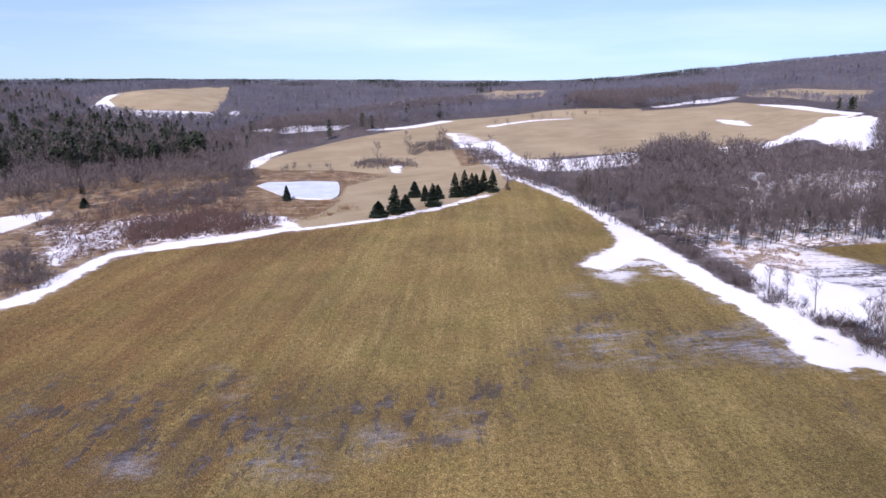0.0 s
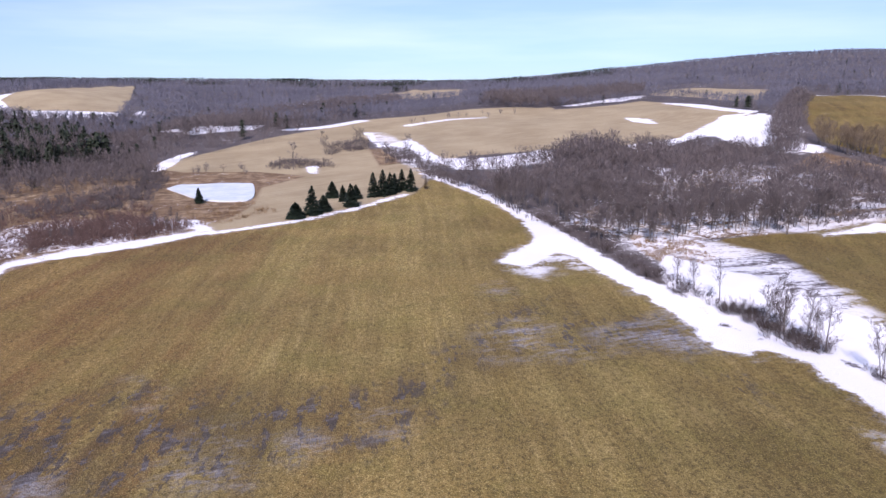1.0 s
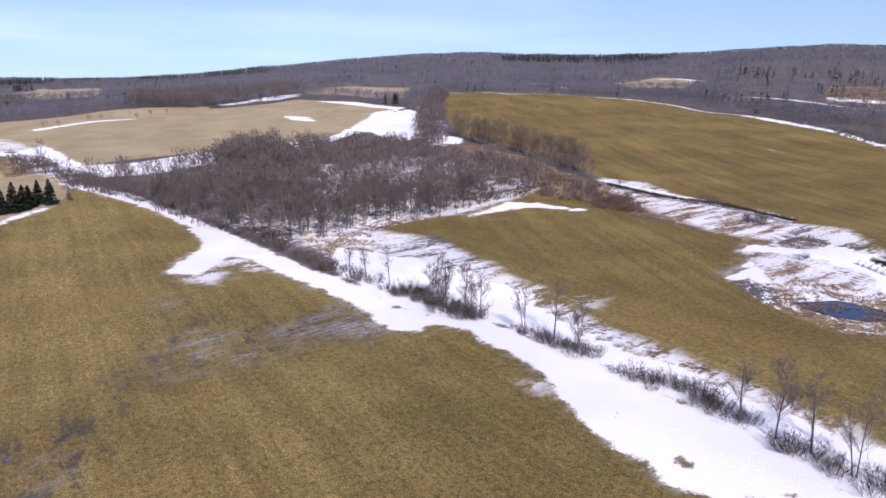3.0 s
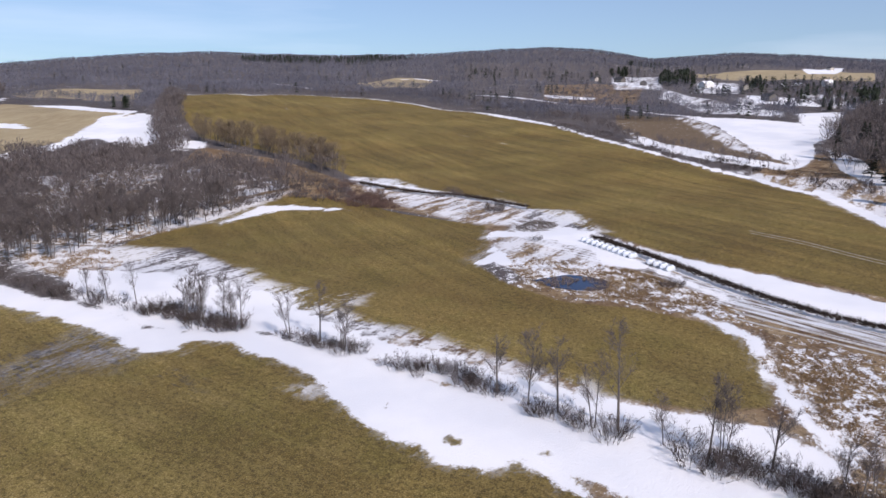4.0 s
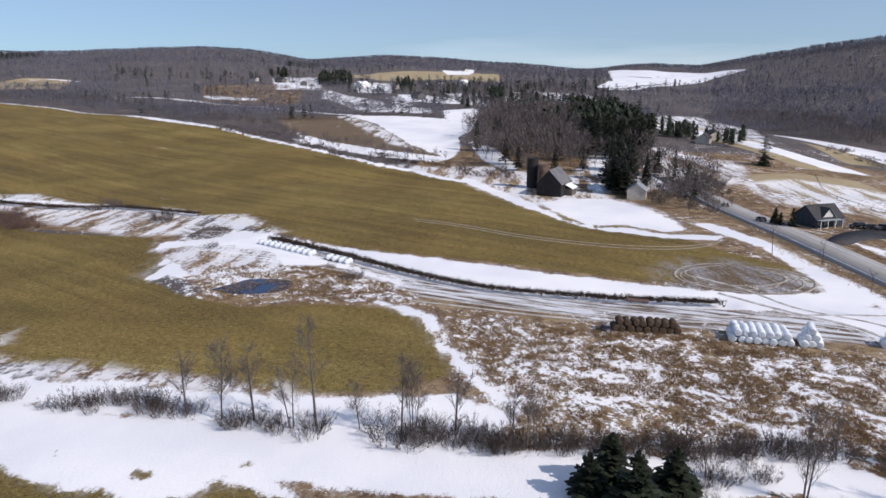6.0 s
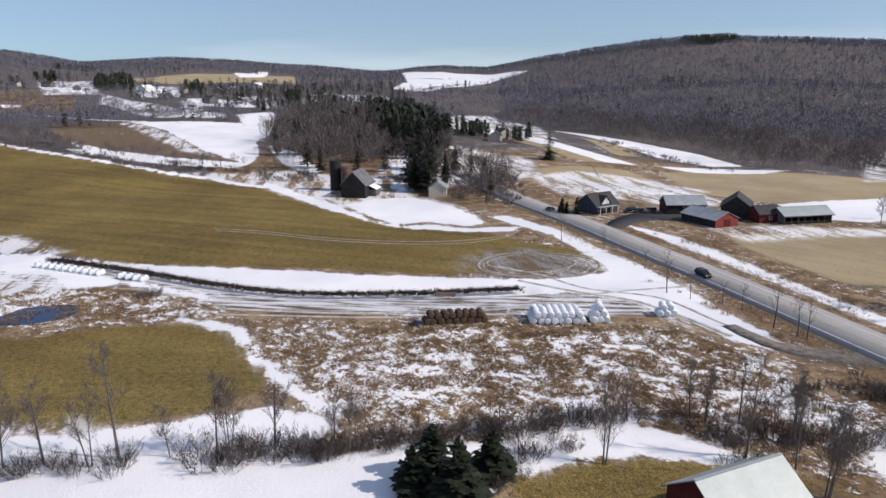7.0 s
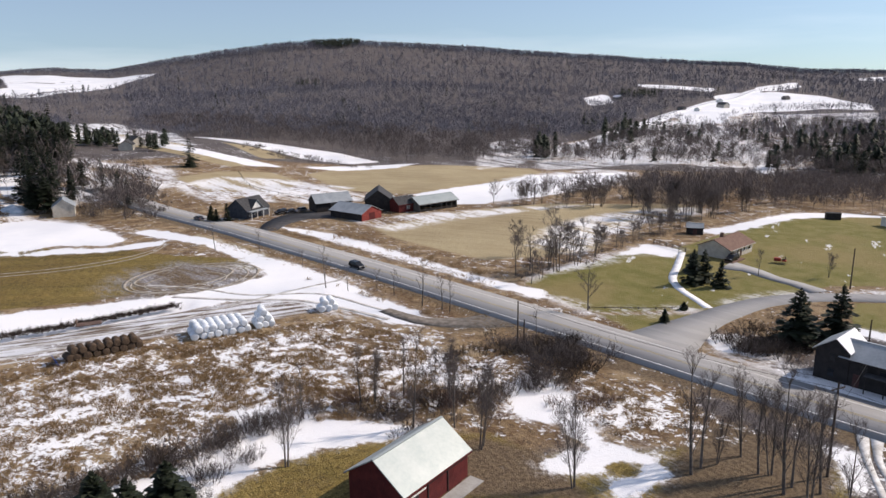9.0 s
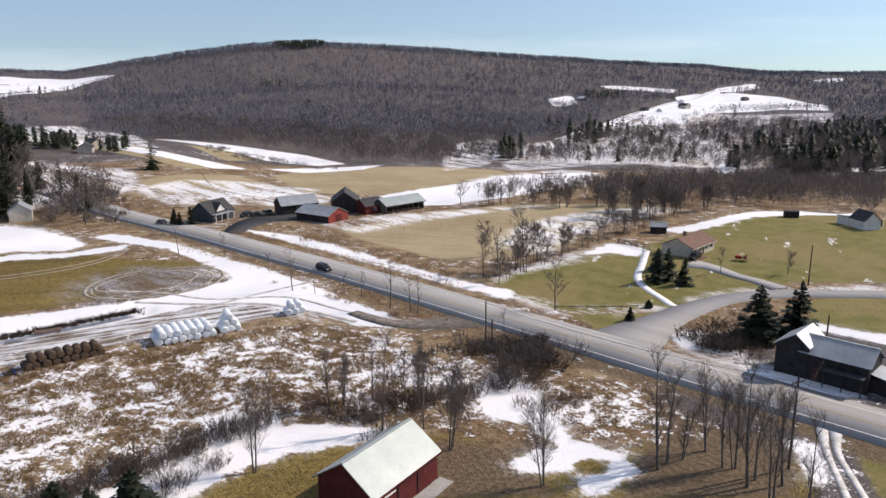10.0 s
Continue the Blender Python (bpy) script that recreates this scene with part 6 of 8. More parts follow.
def gable(name, long, wide, eave, ridge, wall, roof, over=0.4, thick=0.14, snow_side=0, foot=0.0, gable_mat=None):
    """A gabled building with its ridge along x; returns the Empty at its base."""
    top = new(name)
    x, y = long / 2, wide / 2
    for s in (-1, 1):
        slab("gable_wall", [(s * x, -y, -1.0), (s * x, y, -1.0), (s * x, y, eave), (s * x, 0, ridge), (s * x, -y, eave)], (-s * 0.18, 0, 0), gable_mat or wall, top)
        block("side_wall", (-x + 0.18, min(s * y, s * (y - 0.18)), -1.0), (x - 0.18, max(s * y, s * (y - 0.18)), eave), wall, top)
        k = (ridge - eave) / y
        o = over
        slab("roof_slope", [(-x - o, s * (y + o), eave - k * o), (x + o, s * (y + o), eave - k * o), (x + o, 0, ridge), (-x - o, 0, ridge)], (0, 0, thick), SNOW_ROOF if snow_side == s else roof, top)
        slab("fascia", [(-x - o, s * (y + o + 0.02), eave - k * o - 0.12), (x + o, s * (y + o + 0.02), eave - k * o - 0.12), (x + o, s * (y + o + 0.02), eave - k * o + thick), (-x - o, s * (y + o + 0.02), eave - k * o + thick)], (0, -s * 0.018, 0), wall, top)
    slab("ridge_cap", [(-x - over, -0.2, ridge + thick - 0.06), (x + over, -0.2, ridge + thick - 0.06), (x + over, 0, ridge + thick + 0.03), (x + over, 0.2, ridge + thick - 0.06), (-x - over, 0.2, ridge + thick - 0.06), (-x - over, 0, ridge + thick + 0.03)][:2] + [(x + over, 0.2, ridge + thick - 0.06), (-x - over, 0.2, ridge + thick - 0.06)], (0, 0, 0.07), roof, top)
    return top


def put_house(ob, x, y, turn, sink=0.0):
    return stand(ob, x, y, 1.0, radians(turn), sink)


def red_barn():
    h = gable("barn", 11.6, 8.1, 3.5, 6.25, RED_BOARD, METAL_ROOF, 0.4)
    y = 4.05
    for k, (a, w, z) in enumerate(((-3.2, 2.6, 2.6), (0.4, 2.6, 2.6))):
        block("sliding_door", (a - w / 2, y + 0.02, 0.0), (a + w / 2, y + 0.08, z), RED_BOARD, h)
        block("door_post", (a + w / 2, y + 0.02, 0.0), (a + w / 2 + 0.12, y + 0.11, z), DARK_BOARD, h)
    block("door_rail", (-5.6, y + 0.02, 2.66), (2.0, y + 0.12, 2.8), DARK_BOARD, h)
    block("lean_to_beam", (2.2, y + 0.02, 2.45), (5.7, y + 0.14, 2.58), TRIM, h, "pale timber rail over the side door")
    block("side_door", (3.4, y + 0.02, 0), (5.0, y + 0.07, 2.3), DARK_BOARD, h)
    block("apron", (-6.0, y + 0.25, -0.4), (6.4, y + 2.2, 0.06), CONCRETE, h, "pale concrete apron with snow")
    window(h, -5.8, 1.6, 1.7, 0.8, 0.9, "x-")
    window(h, -5.8, -1.6, 1.7, 0.8, 0.9, "x-")
    put_house(h, 63.5, -37.0, -70.8 + 180)
    return tagged(h, "dark red wooden barn with a pale metal roof", "barn")


def black_house():
    h = gable("farmhouse", 9.6, 6.4, 4.3, 6.3, DARK_BOARD, GREY_METAL, 0.35)
    slab("wing_roof", [(-8.9, -3.6, 4.6), (-8.9, 3.6, 4.6), (-5.6, 3.6, 6.9), (-5.6, -3.6, 6.9)], (0, 0, 0.14), GREY_METAL, h)
    # this slope is white, the opposite one grey metal
    slab("wing_roof", [(-3.4, -3.6, 5.0), (-3.4, 3.6, 5.0), (-5.6, 3.6, 6.9), (-5.6, -3.6, 6.9)], (0, 0, 0.14), SNOW_ROOF, h, "white roof slope of the wing")
    for y in (-3.3, 3.12):
        slab("wing_wall", [(-8.5, y, -0.8), (-3.6, y, -0.8), (-3.6, y, 5.1), (-5.6, y, 6.8), (-8.5, y, 4.75)], (0, 0.18, 0), DARK_BOARD, h)
    block("wing_wall", (-8.5, -3.12, -0.8), (-8.32, 3.12, 4.75), DARK_BOARD, h)
    block("porch_roof", (-1.0, -4.9, 2.7), (4.6, -3.25, 2.85), DARK_ROOF, h)
    for x in (-0.8, 1.8, 4.4):
        block("porch_post", (x - 0.07, -4.8, -0.4), (x + 0.07, -4.66, 2.7), DARK_BOARD, h)
    for x in (-1.6, 1.0, 3.4):
        window(h, x, -3.2, 3.5, 0.8, 1.1, "y-", DARK_BOARD)
    window(h, -6.0, -3.3, 3.9, 0.8, 1.2, "y-", DARK_BOARD)
    window(h, -6.0, -3.3, 1.4, 0.9, 1.2, "y-", DARK_BOARD)
    block("door", (-2.9, -3.26, -0.1), (-2.0, -3.2, 2.1), DOOR_WOOD, h)
    block("shed_annex", (4.85, -1.8, -0.6), (8.4, 2.6, 2.2), DARK_BOARD, h)
    slab("annex_roof", [(4.8, -2.1, 2.9), (8.8, -2.1, 2.1), (8.8, 2.9, 2.1), (4.8, 2.9, 2.9)], (0, 0, 0.12), GREY_METAL, h)
    put_house(h, 46.2, -109.4, 187.7)
    return tagged(h, "dark-sided old farmhouse with a grey metal roof", "house")


def farm():
    a = gable("garage_house", 11, 9, 3.2, 6.6, BLUE_BOARD, DARK_ROOF, 0.4)
    slab("dormer_front", [(-2.0, 4.45, 3.0), (3.0, 4.45, 3.0), (0.5, 4.45, 6.0)], (0, -0.3, 0), WHITE_BOARD, a)
    slab("dormer_roof", [(-2.6, 4.9, 3.0), (0.5, 4.9, 6.2), (0.5, 0.6, 6.2), (-2.6, 3.2, 3.0)], (0, 0, 0.12), GREY_METAL, a)
    slab("dormer_roof", [(3.6, 4.9, 3.0), (0.5, 4.9, 6.2), (0.5, 0.6, 6.2), (3.6, 3.2, 3.0)], (0, 0, 0.12), DARK_ROOF, a)
    block("porch_roof", (-3.5, 4.5, 2.6), (5.5, 6.8, 2.8), GREY_METAL, a)
    for x in (-3.3, -0.4, 2.5, 5.3):
        block("porch_post", (x - 0.08, 6.5, -0.3), (x + 0.08, 6.66, 2.6), TRIM, a)
    for x in (-2.4, 1.2, 3.8):
        window(a, x, 4.5, 1.6, 0.9, 1.2, "y+")
    put_house(a, 243.0, -78.5, 118)
    tagged(a, "dark slate-blue house with steep gables and a porch", "house")
    c = gable("shed_barn", 13.5, 8.5, 3.4, 6.0, DARK_BOARD, GREY_METAL, 0.4)
    block("sliding_door", (-2, 4.27, 0), (1.4, 4.33, 2.9), GREY_BOARD, c)
    put_house(c, 236.5, -107.0, 85)
    tagged(c, "dark farm shed with a pale grey metal roof", "shed")
    d = gable("red_shed", 15.0, 9.5, 2.5, 4.7, DARK_BOARD, GREY_METAL, 0.5)
    bright = siding("bright_red_boards", (0.20, 0.032, 0.028), (0.28, 0.05, 0.04))
    slab("red_front", [(7.7, -4.7, -0.5), (7.7, 4.7, -0.5), (7.7, 4.7, 2.5), (7.7, 0, 4.6), (7.7, -4.7, 2.5)], (-0.15, 0, 0), bright, d, "bright red board gable front")
    block("garage_door", (7.72, -1.4, 0), (7.78, 1.4, 2.4), RED_BOARD, d)
    block("white_door", (-4.2, 4.76, 0), (-2.8, 4.82, 2.2), TRIM, d)
    put_house(d, 217.0, -107.5, 198)
    tagged(d, "low farm shed with a red gable front", "shed")
    e = gable("tall_barn", 13, 9.5, 4.2, 7.6, DARK_BOARD, DARK_ROOF, 0.4, snow_side=0)
    block("lean_to_wall", (-5.0, 4.8, -0.5), (5.0, 7.6, 2.3), GREY_BOARD, e)
    slab("lean_to_roof", [(-5.4, 4.75, 3.9), (5.4, 4.75, 3.9), (5.4, 8.1, 2.4), (-5.4, 8.1, 2.4)], (0, 0, 0.12), METAL_ROOF, e)
    put_house(e, 227.0, -122.0, 150)
    tagged(e, "tall dark barn with a pale-roofed lean-to", "barn")
    f = gable("open_shed", 17.0, 8.0, 3.0, 5.0, GREY_BOARD, METAL_ROOF, 0.6)
    for o in list(f.children):
        if o.name.startswith("side_wall") and o.data.vertices[0].co.y > 0:
            bpy.data.objects.remove(o)
    for i in range(8):
        block("post", (-8.4 + 2.4 * i - 0.1, 3.8, -0.5), (-8.4 + 2.4 * i + 0.1, 4.0, 3.0), GREY_BOARD, f)
    block("half_wall", (-8.3, 3.7, -0.5), (8.3, 3.78, 0.9), DARK_BOARD, f)
    put_house(f, 215.0, -137.5, 95)
    tagged(f, "open-fronted pole shed with a pale metal roof", "shed")
    g = gable("red_annex", 8.0, 7.0, 3.0, 5.2, RED_BOARD, DARK_ROOF, 0.4)
    window(g, 0, 3.5, 1.6, 1.0, 1.0, "y+")
    put_house(g, 217.5, -126.5, 95)
    tagged(g, "dark red farm annex beside the barn", "shed")


def ranch_house():
    h = gable("ranch_house", 13.0, 8.6, 2.7, 4.7, BEIGE_BOARD, BROWN_ROOF, 0.6)
    for x, w in ((-4.6, 1.5), (-1.6, 1.2), (2.0, 1.5), (4.9, 1.0)):
        window(h, x, 4.3, 1.7, w, 1.2, "y+")
    block("door", (-0.3, 4.31, 0), (0.6, 4.36, 2.1), DOOR_WOOD, h)
    window(h, -6.5, 0.0, 1.6, 1.4, 1.2, "x-")
    block("chimney", (2.0, -0.5, 4.4), (2.7, 0.3, 5.9), RUST, h)
    block("porch_slab", (3.0, 4.4, -0.3), (9.6, 6.8, 0.3), BROWN_ROOF, h)
    put_house(h, 111.5, -164.0, 99)
    tagged(h, "pale ranch house with a low brown shingle roof", "house")
    s = gable("garden_shed", 4.6, 3.4, 2.1, 3.2, DARK_BOARD, GREY_METAL, 0.25)
    block("door", (-0.6, 1.72, 0), (0.6, 1.77, 1.9), DOOR_WOOD, s)
    put_house(s, 131.5, -177.5, 40)
    tagged(s, "small dark garden shed at the lawn's edge", "shed")
    w = gable("white_house", 6.4, 5.4, 2.9, 5.4, WHITE_BOARD, DARK_ROOF, 0.4)
    for x in (-2.6, 0, 2.6):
        window(w, x, 3.5, 1.6, 0.9, 1.3, "y+")
    block("addition", (-9.5, -2.6, -0.5), (-4.25, 3.2, 2.6), WHITE_BOARD, w)
    slab("addition_roof", [(-9.9, -3.0, 2.55), (-4.22, -3.0, 3.1), (-4.22, 3.6, 3.1), (-9.9, 3.6, 2.55)], (0, 0, 0.12), SNOW_ROOF, w)
    put_house(w, 95.4, -230.6, 150)
    tagged(w, "white house with a dark roof beyond the lawn", "house")
    b = gable("box_trailer", 4.4, 2.2, 2.2, 2.35, DARK_BOARD, DARK_ROOF, 0.05, 0.06)
    put_house(b, 119, -231.5, 40)
    tagged(b, "dark box trailer parked on the far lawn", "trailer")


def old_farm():
    h = gable("old_barn", 14, 10.0, 5.2, 10.4, DARK_BOARD, plain("weathered_shingles", (0.085, 0.085, 0.092), (0.20, 0.20, 0.21), 0.8, 0.85), 0.5)
    block("lean_to", (-5.5, 5.05, -0.5), (1.5, 7.9, 2.6), GREY_BOARD, h)
    slab("lean_to_roof", [(-5.9, 5.02, 4.3), (1.9, 5.02, 4.3), (1.9, 8.4, 2.6), (-5.9, 8.4, 2.6)], (0, 0, 0.12), SNOW_ROOF, h)
    block("barn_door", (-7.1, -1.5, 0), (-7.03, 1.5, 3.2), GREY_BOARD, h)
    put_house(h, 289, 7.5, 165)
    tagged(h, "weathered dark old barn with a steep roof", "barn")
    for (x, y, r, tall) in ((301.5, 17.0, 2.4, 12.5), (298.5, 12.5, 2.2, 10.5)):
        top = new("silo")
        a = np.linspace(0, 2 * math.pi, 25)[:-1]
        for i in range(7):
            z0, z1 = -0.5 if i == 0 else tall * i / 7, tall * (i + 1) / 7 - 0.04
            lo, hi = [(r * math.cos(t), r * math.sin(t), z0) for t in a], [(r * math.cos(t), r * math.sin(t), z1) for t in a]
            poly("stave_ring", lo + hi, [(k, (k + 1) % 24, (k + 1) % 24 + 24, k + 24) for k in range(24)] + [tuple(range(24))[::-1], tuple(range(24, 48))], DARK_BOARD if r > 2.3 else RUST, top)
        put_house(top, x, y, 0)
        tagged(top, "tall weathered silo beside the old barn", "silo")
    w = gable("cottage", 9, 7, 3.6, 6.2, BEIGE_BOARD, GREY_METAL, 0.4)
    for x in (-2.6, 0, 2.6):
        window(w, x, 3.5, 1.7, 0.9, 1.2, "y+")
    window(w, -4.5, 0, 1.7, 0.9, 1.2, "x-")
    window(w, -4.5, 0, 4.2, 0.7, 0.9, "x-")
    put_house(w, 285, -25, 172)
    tagged(w, "small pale cottage among dark spruces", "cottage")


red_barn()
black_house()
farm()
ranch_house()
old_farm()


def far_houses():
    """Scattered houses of the village on the slope."""
    rng = np.random.default_rng(4)
    spots = FAR_HOMES
    for i, (x, y, s) in enumerate(spots):
        wall, roof = ((BEIGE_BOARD, DARK_ROOF), (GREY_BOARD, SNOW_ROOF), (GREY_BOARD, DARK_ROOF), (WHITE_BOARD, SNOW_ROOF))[i % 4]
        h = gable("village_house", 12 * s, 8 * s, 3.6 * s, 6.2 * s, wall, roof, 0.5)
        for u in (-3.4, 0, 3.4):
            window(h, u * s, 4.0 * s, 1.8 * s, 1.1 * s, 1.3 * s, "y+")
        put_house(h, x, y, 90 + math.degrees(-math.atan2(x, y)) + rng.uniform(-50, 50), 0.2)
        tagged(h, "far village house with a %s roof" % ("snow-covered" if roof is SNOW_ROOF else "dark"), "house", group="village houses")


FAR_HOMES = [(1028, 479, 1.0), (951, 371, 1.1), (1022, 435, 1.2), (915, 276, 1.3), (892, 223, 1.0), (914, 189, 1.1), (746, 164, 1.2), (1036, 161, 1.3), (1561, 241, 1.0), (952, 111, 1.1), (832, 54, 1.2), (815, 37, 1.3), (466, -79, 1.0), (961, 180, 1.1), (530, -676, 0.7), (511, -680, 0.7), (522, -740, 1.0), (663, -716, 0.9), (545, -906, 0.8), (562, -789, 0.8), (493, -89, 1.0)]
far_houses()


# ---------------------------------------------------------------- hedgerow and yard trees, x, y and height
HEDGE_TREES = [(71.4, 149.0, 8.4), (73.2, 143.7, 7.1), (74.7, 135.5, 8.6), (75.1, 118.1, 10.9), (76.5, 115.0, 10.8), (77.4, 110.2, 11.1),
               (78.8, 106.4, 10.6), (80.6, 94.7, 8.7), (83.0, 89.6, 10.1), (81.7, 82.5, 9.6), (83.7, 52.3, 11.2), (82.9, 46.9, 12.4),
               (83.1, 41.8, 12.3), (82.3, 35.9, 9.6), (83.3, 32.9, 13.8), (84.8, 19.7, 10.3), (85.4, 14.1, 11.2), (82.3, 6.2, 8.0),
               (82.6, 4.4, 7.9), (82.4, 3.0, 8.0), (83.3, 21.0, 10.4), (76.1, 116.4, 9.0), (77.9, 108.0, 8.5), (83.4, 26.5, 7.0)]
YARD_TREES = [(75.5, -26.6, 11.7), (86.2, -42.4, 9.2), (84.9, -43.6, 8.4), (75.7, -44.8, 12.2), (72.3, -49.3, 9.0), (65.8, -48.4, 12.2),
              (66.3, -49.6, 10.9), (52.3, -52.5, 11.5), (46.7, -65.8, 14.0), (47.0, -67.9, 12.6), (45.5, -74.4, 11.8), (42.3, -72.4, 10.2),
              (41.0, -73.2, 11.8), (38.2, -70.9, 14.8), (38.5, -72.9, 12.1), (35.3, -71.0, 14.4), (35.9, -74.3, 12.0), (46.6, -70.2, 7.0),
              (86.5, -33.5, 7.5), (85.0, -48.8, 9.5), (82.0, -52.5, 8.8), (83.5, -56.0, 8.0), (78.5, -53.0, 9.0), (29.5, -66.0, 12.5)]
ROADSIDE_TREES = [(196.7, -53.3, 8.0), (187.1, -62.8, 6.6), (163.5, -65.4, 5.8), (143.7, -62.9, 9.2), (138.5, -65.9, 5.9), (134.4, -71.1, 5.8),
                  (119.7, -73.7, 9.7), (114.9, -75.6, 8.0), (130.1, -73.0, 6.5), (91.9, -80.8, 5.7), (113.1, -76.2, 7.7), (151.0, -66.0, 6.0)]
LONE_TREES = [(97.8, -99.7, 11.1), (82.9, -162.3, 6.2), (93.1, -150.6, 6.2), (126.3, -114.1, 14.7), (128.1, -110.1, 11.4), (123.8, -115.6, 13.5),
              (126.2, -104.1, 9.7), (125.2, -122.7, 11.0), (131.9, -144.4, 8.0), (129, -133, 8.5), (-33.1, 355.2, 13.5), (-19.3, 406.4, 11.8),
              (-2.2, 428.1, 13.4), (0.2, 427.9, 12.4), (25.2, 379.3, 12.6), (23.0, 383.5, 9.1), (-39.8, 356.5, 7.1), (13.3, 366.4, 11.6), (34.0, 354.1, 7.0)]


def plant_list(kinds, spots, label, group, seed):
    rng = np.random.default_rng(seed)
    fresh = list(kinds)
    for i, (x, y, h) in enumerate(spots):
        k = kinds[i % len(kinds)]
        turn = rng.uniform(0, 6.28)
        made = again(k, x, y, h / 10, turn) if k not in fresh else stand(k, x, y, h / 10, turn)
        if k in fresh:
            fresh.remove(k)
        tagged(made, label, "tree", group)


slim = [bare_tree(300 + k, 10.0, stems=(1, 2, 1, 3, 1, 2)[k], limbs=13, boughs=8, twigs=8, spread=0.50, low=0.24, width=0.026, thing="hedgerow_tree") for k in range(6)]
plant_list(slim, HEDGE_TREES, "slender leafless hedgerow tree standing in snow", "hedgerow trees", 31)
yard_kinds = [bare_tree(320 + k, 10.0, stems=(2, 1, 3, 1, 1)[k], limbs=18, boughs=8, twigs=8, spread=0.38, low=0.15, width=0.017, thing="yard_tree") for k in range(5)]
plant_list(yard_kinds, YARD_TREES, "tall leafless tree in the brown grass by the barn", "yard trees", 32)
thin_kinds = [bare_tree(340 + k, 10.0, stems=1, limbs=9, boughs=5, twigs=5, spread=0.5, low=0.3, width=0.028, thing="roadside_tree") for k in range(3)]
plant_list(thin_kinds, ROADSIDE_TREES, "thin leafless tree on the highway verge", "roadside trees", 33)
broad = [bare_tree(350 + k, 10.0, stems=1 + k % 2, limbs=14, boughs=8, twigs=7, spread=0.6, low=0.26, width=0.03) for k in range(4)]
plant_list(broad, LONE_TREES, "broad leafless tree with a spreading crown", "field trees", 34)

SPRUCES = [(-22.1, 236.6, 5.3, 5.6), (-16.9, 242.0, 9.9, 5.2), (-13.4, 246.9, 5.7, 5.2), (-11.4, 276.4, 6.3, 4.6), (-7.1, 266.4, 6.1, 3.2),
           (-3.9, 255.0, 8.3, 5.0), (-2.2, 271.4, 5.4, 4.4), (4.5, 275.2, 9.6, 4.4), (8.3, 276.4, 10.5, 4.6), (11.3, 280.4, 8.6, 4.6),
           (13.3, 284.6, 7.8, 4.4), (16.6, 290.2, 8.7, 4.2), (20.1, 286.6, 9.2, 4.2), (-140.7, 273.6, 4.0, 3.6), (-61.5, 274.7, 5.8, 3.0)]
for i, (x, y, h, w) in enumerate(SPRUCES):
    tree = stand(conifer(400 + i, h, w * 1.35, 22, 15), x, y, 1.0, 0)
    tagged(tree, "dense blue-green spruce at the hayfield's edge" if i < 13 else "small lone spruce in the brush", "tree", "field spruces")
young = stand(conifer(440, 5.4, 2.2, 12, 9, GOLD_TWIG, "larch_tree", 0.3), 26.4, 290.0, 1.0, 0)
tagged(young, "small golden-brown dead conifer beside the spruces", "tree")
YARD_PINES = [(75.6, -5.7, 6.6, 5.6), (74.9, -12.8, 5.8, 5.2), (70.3, -8.1, 7.6, 6.0), (72.6, -3.2, 5.6, 4.8), (97.6, -132.3, 8.0, 4.4), (97.6, -136.1, 7.5, 4.2),
              (92.3, -135.1, 6.0, 3.4), (104.0, -140.8, 5.0, 4.0), (59.4, -122.2, 10.5, 6.4), (63.5, -116.1, 10.0, 7.4), (83.9, -106.1, 2.6, 1.6), (86.8, -115.5, 1.5, 1.6),
              (369.8, -91.6, 14.5, 9.0), (246.5, -66.5, 4.5, 2.4), (243.0, -65.2, 3.6, 2.2), (240.5, -66.5, 4.2, 2.2), (238.2, -69.5, 6.0, 2.6)]
for i, (x, y, h, w) in enumerate(YARD_PINES):
    tree = stand(conifer(460 + i, h, w, *((22, 15) if i < 4 or i in (8, 9) else (18, 13)), PINE, "pine_tree", 0.62, 0.06), x, y, 1.0, 0)
    tagged(tree, "dark green bushy pine beside the yard and lawns", "tree", "yard pines")


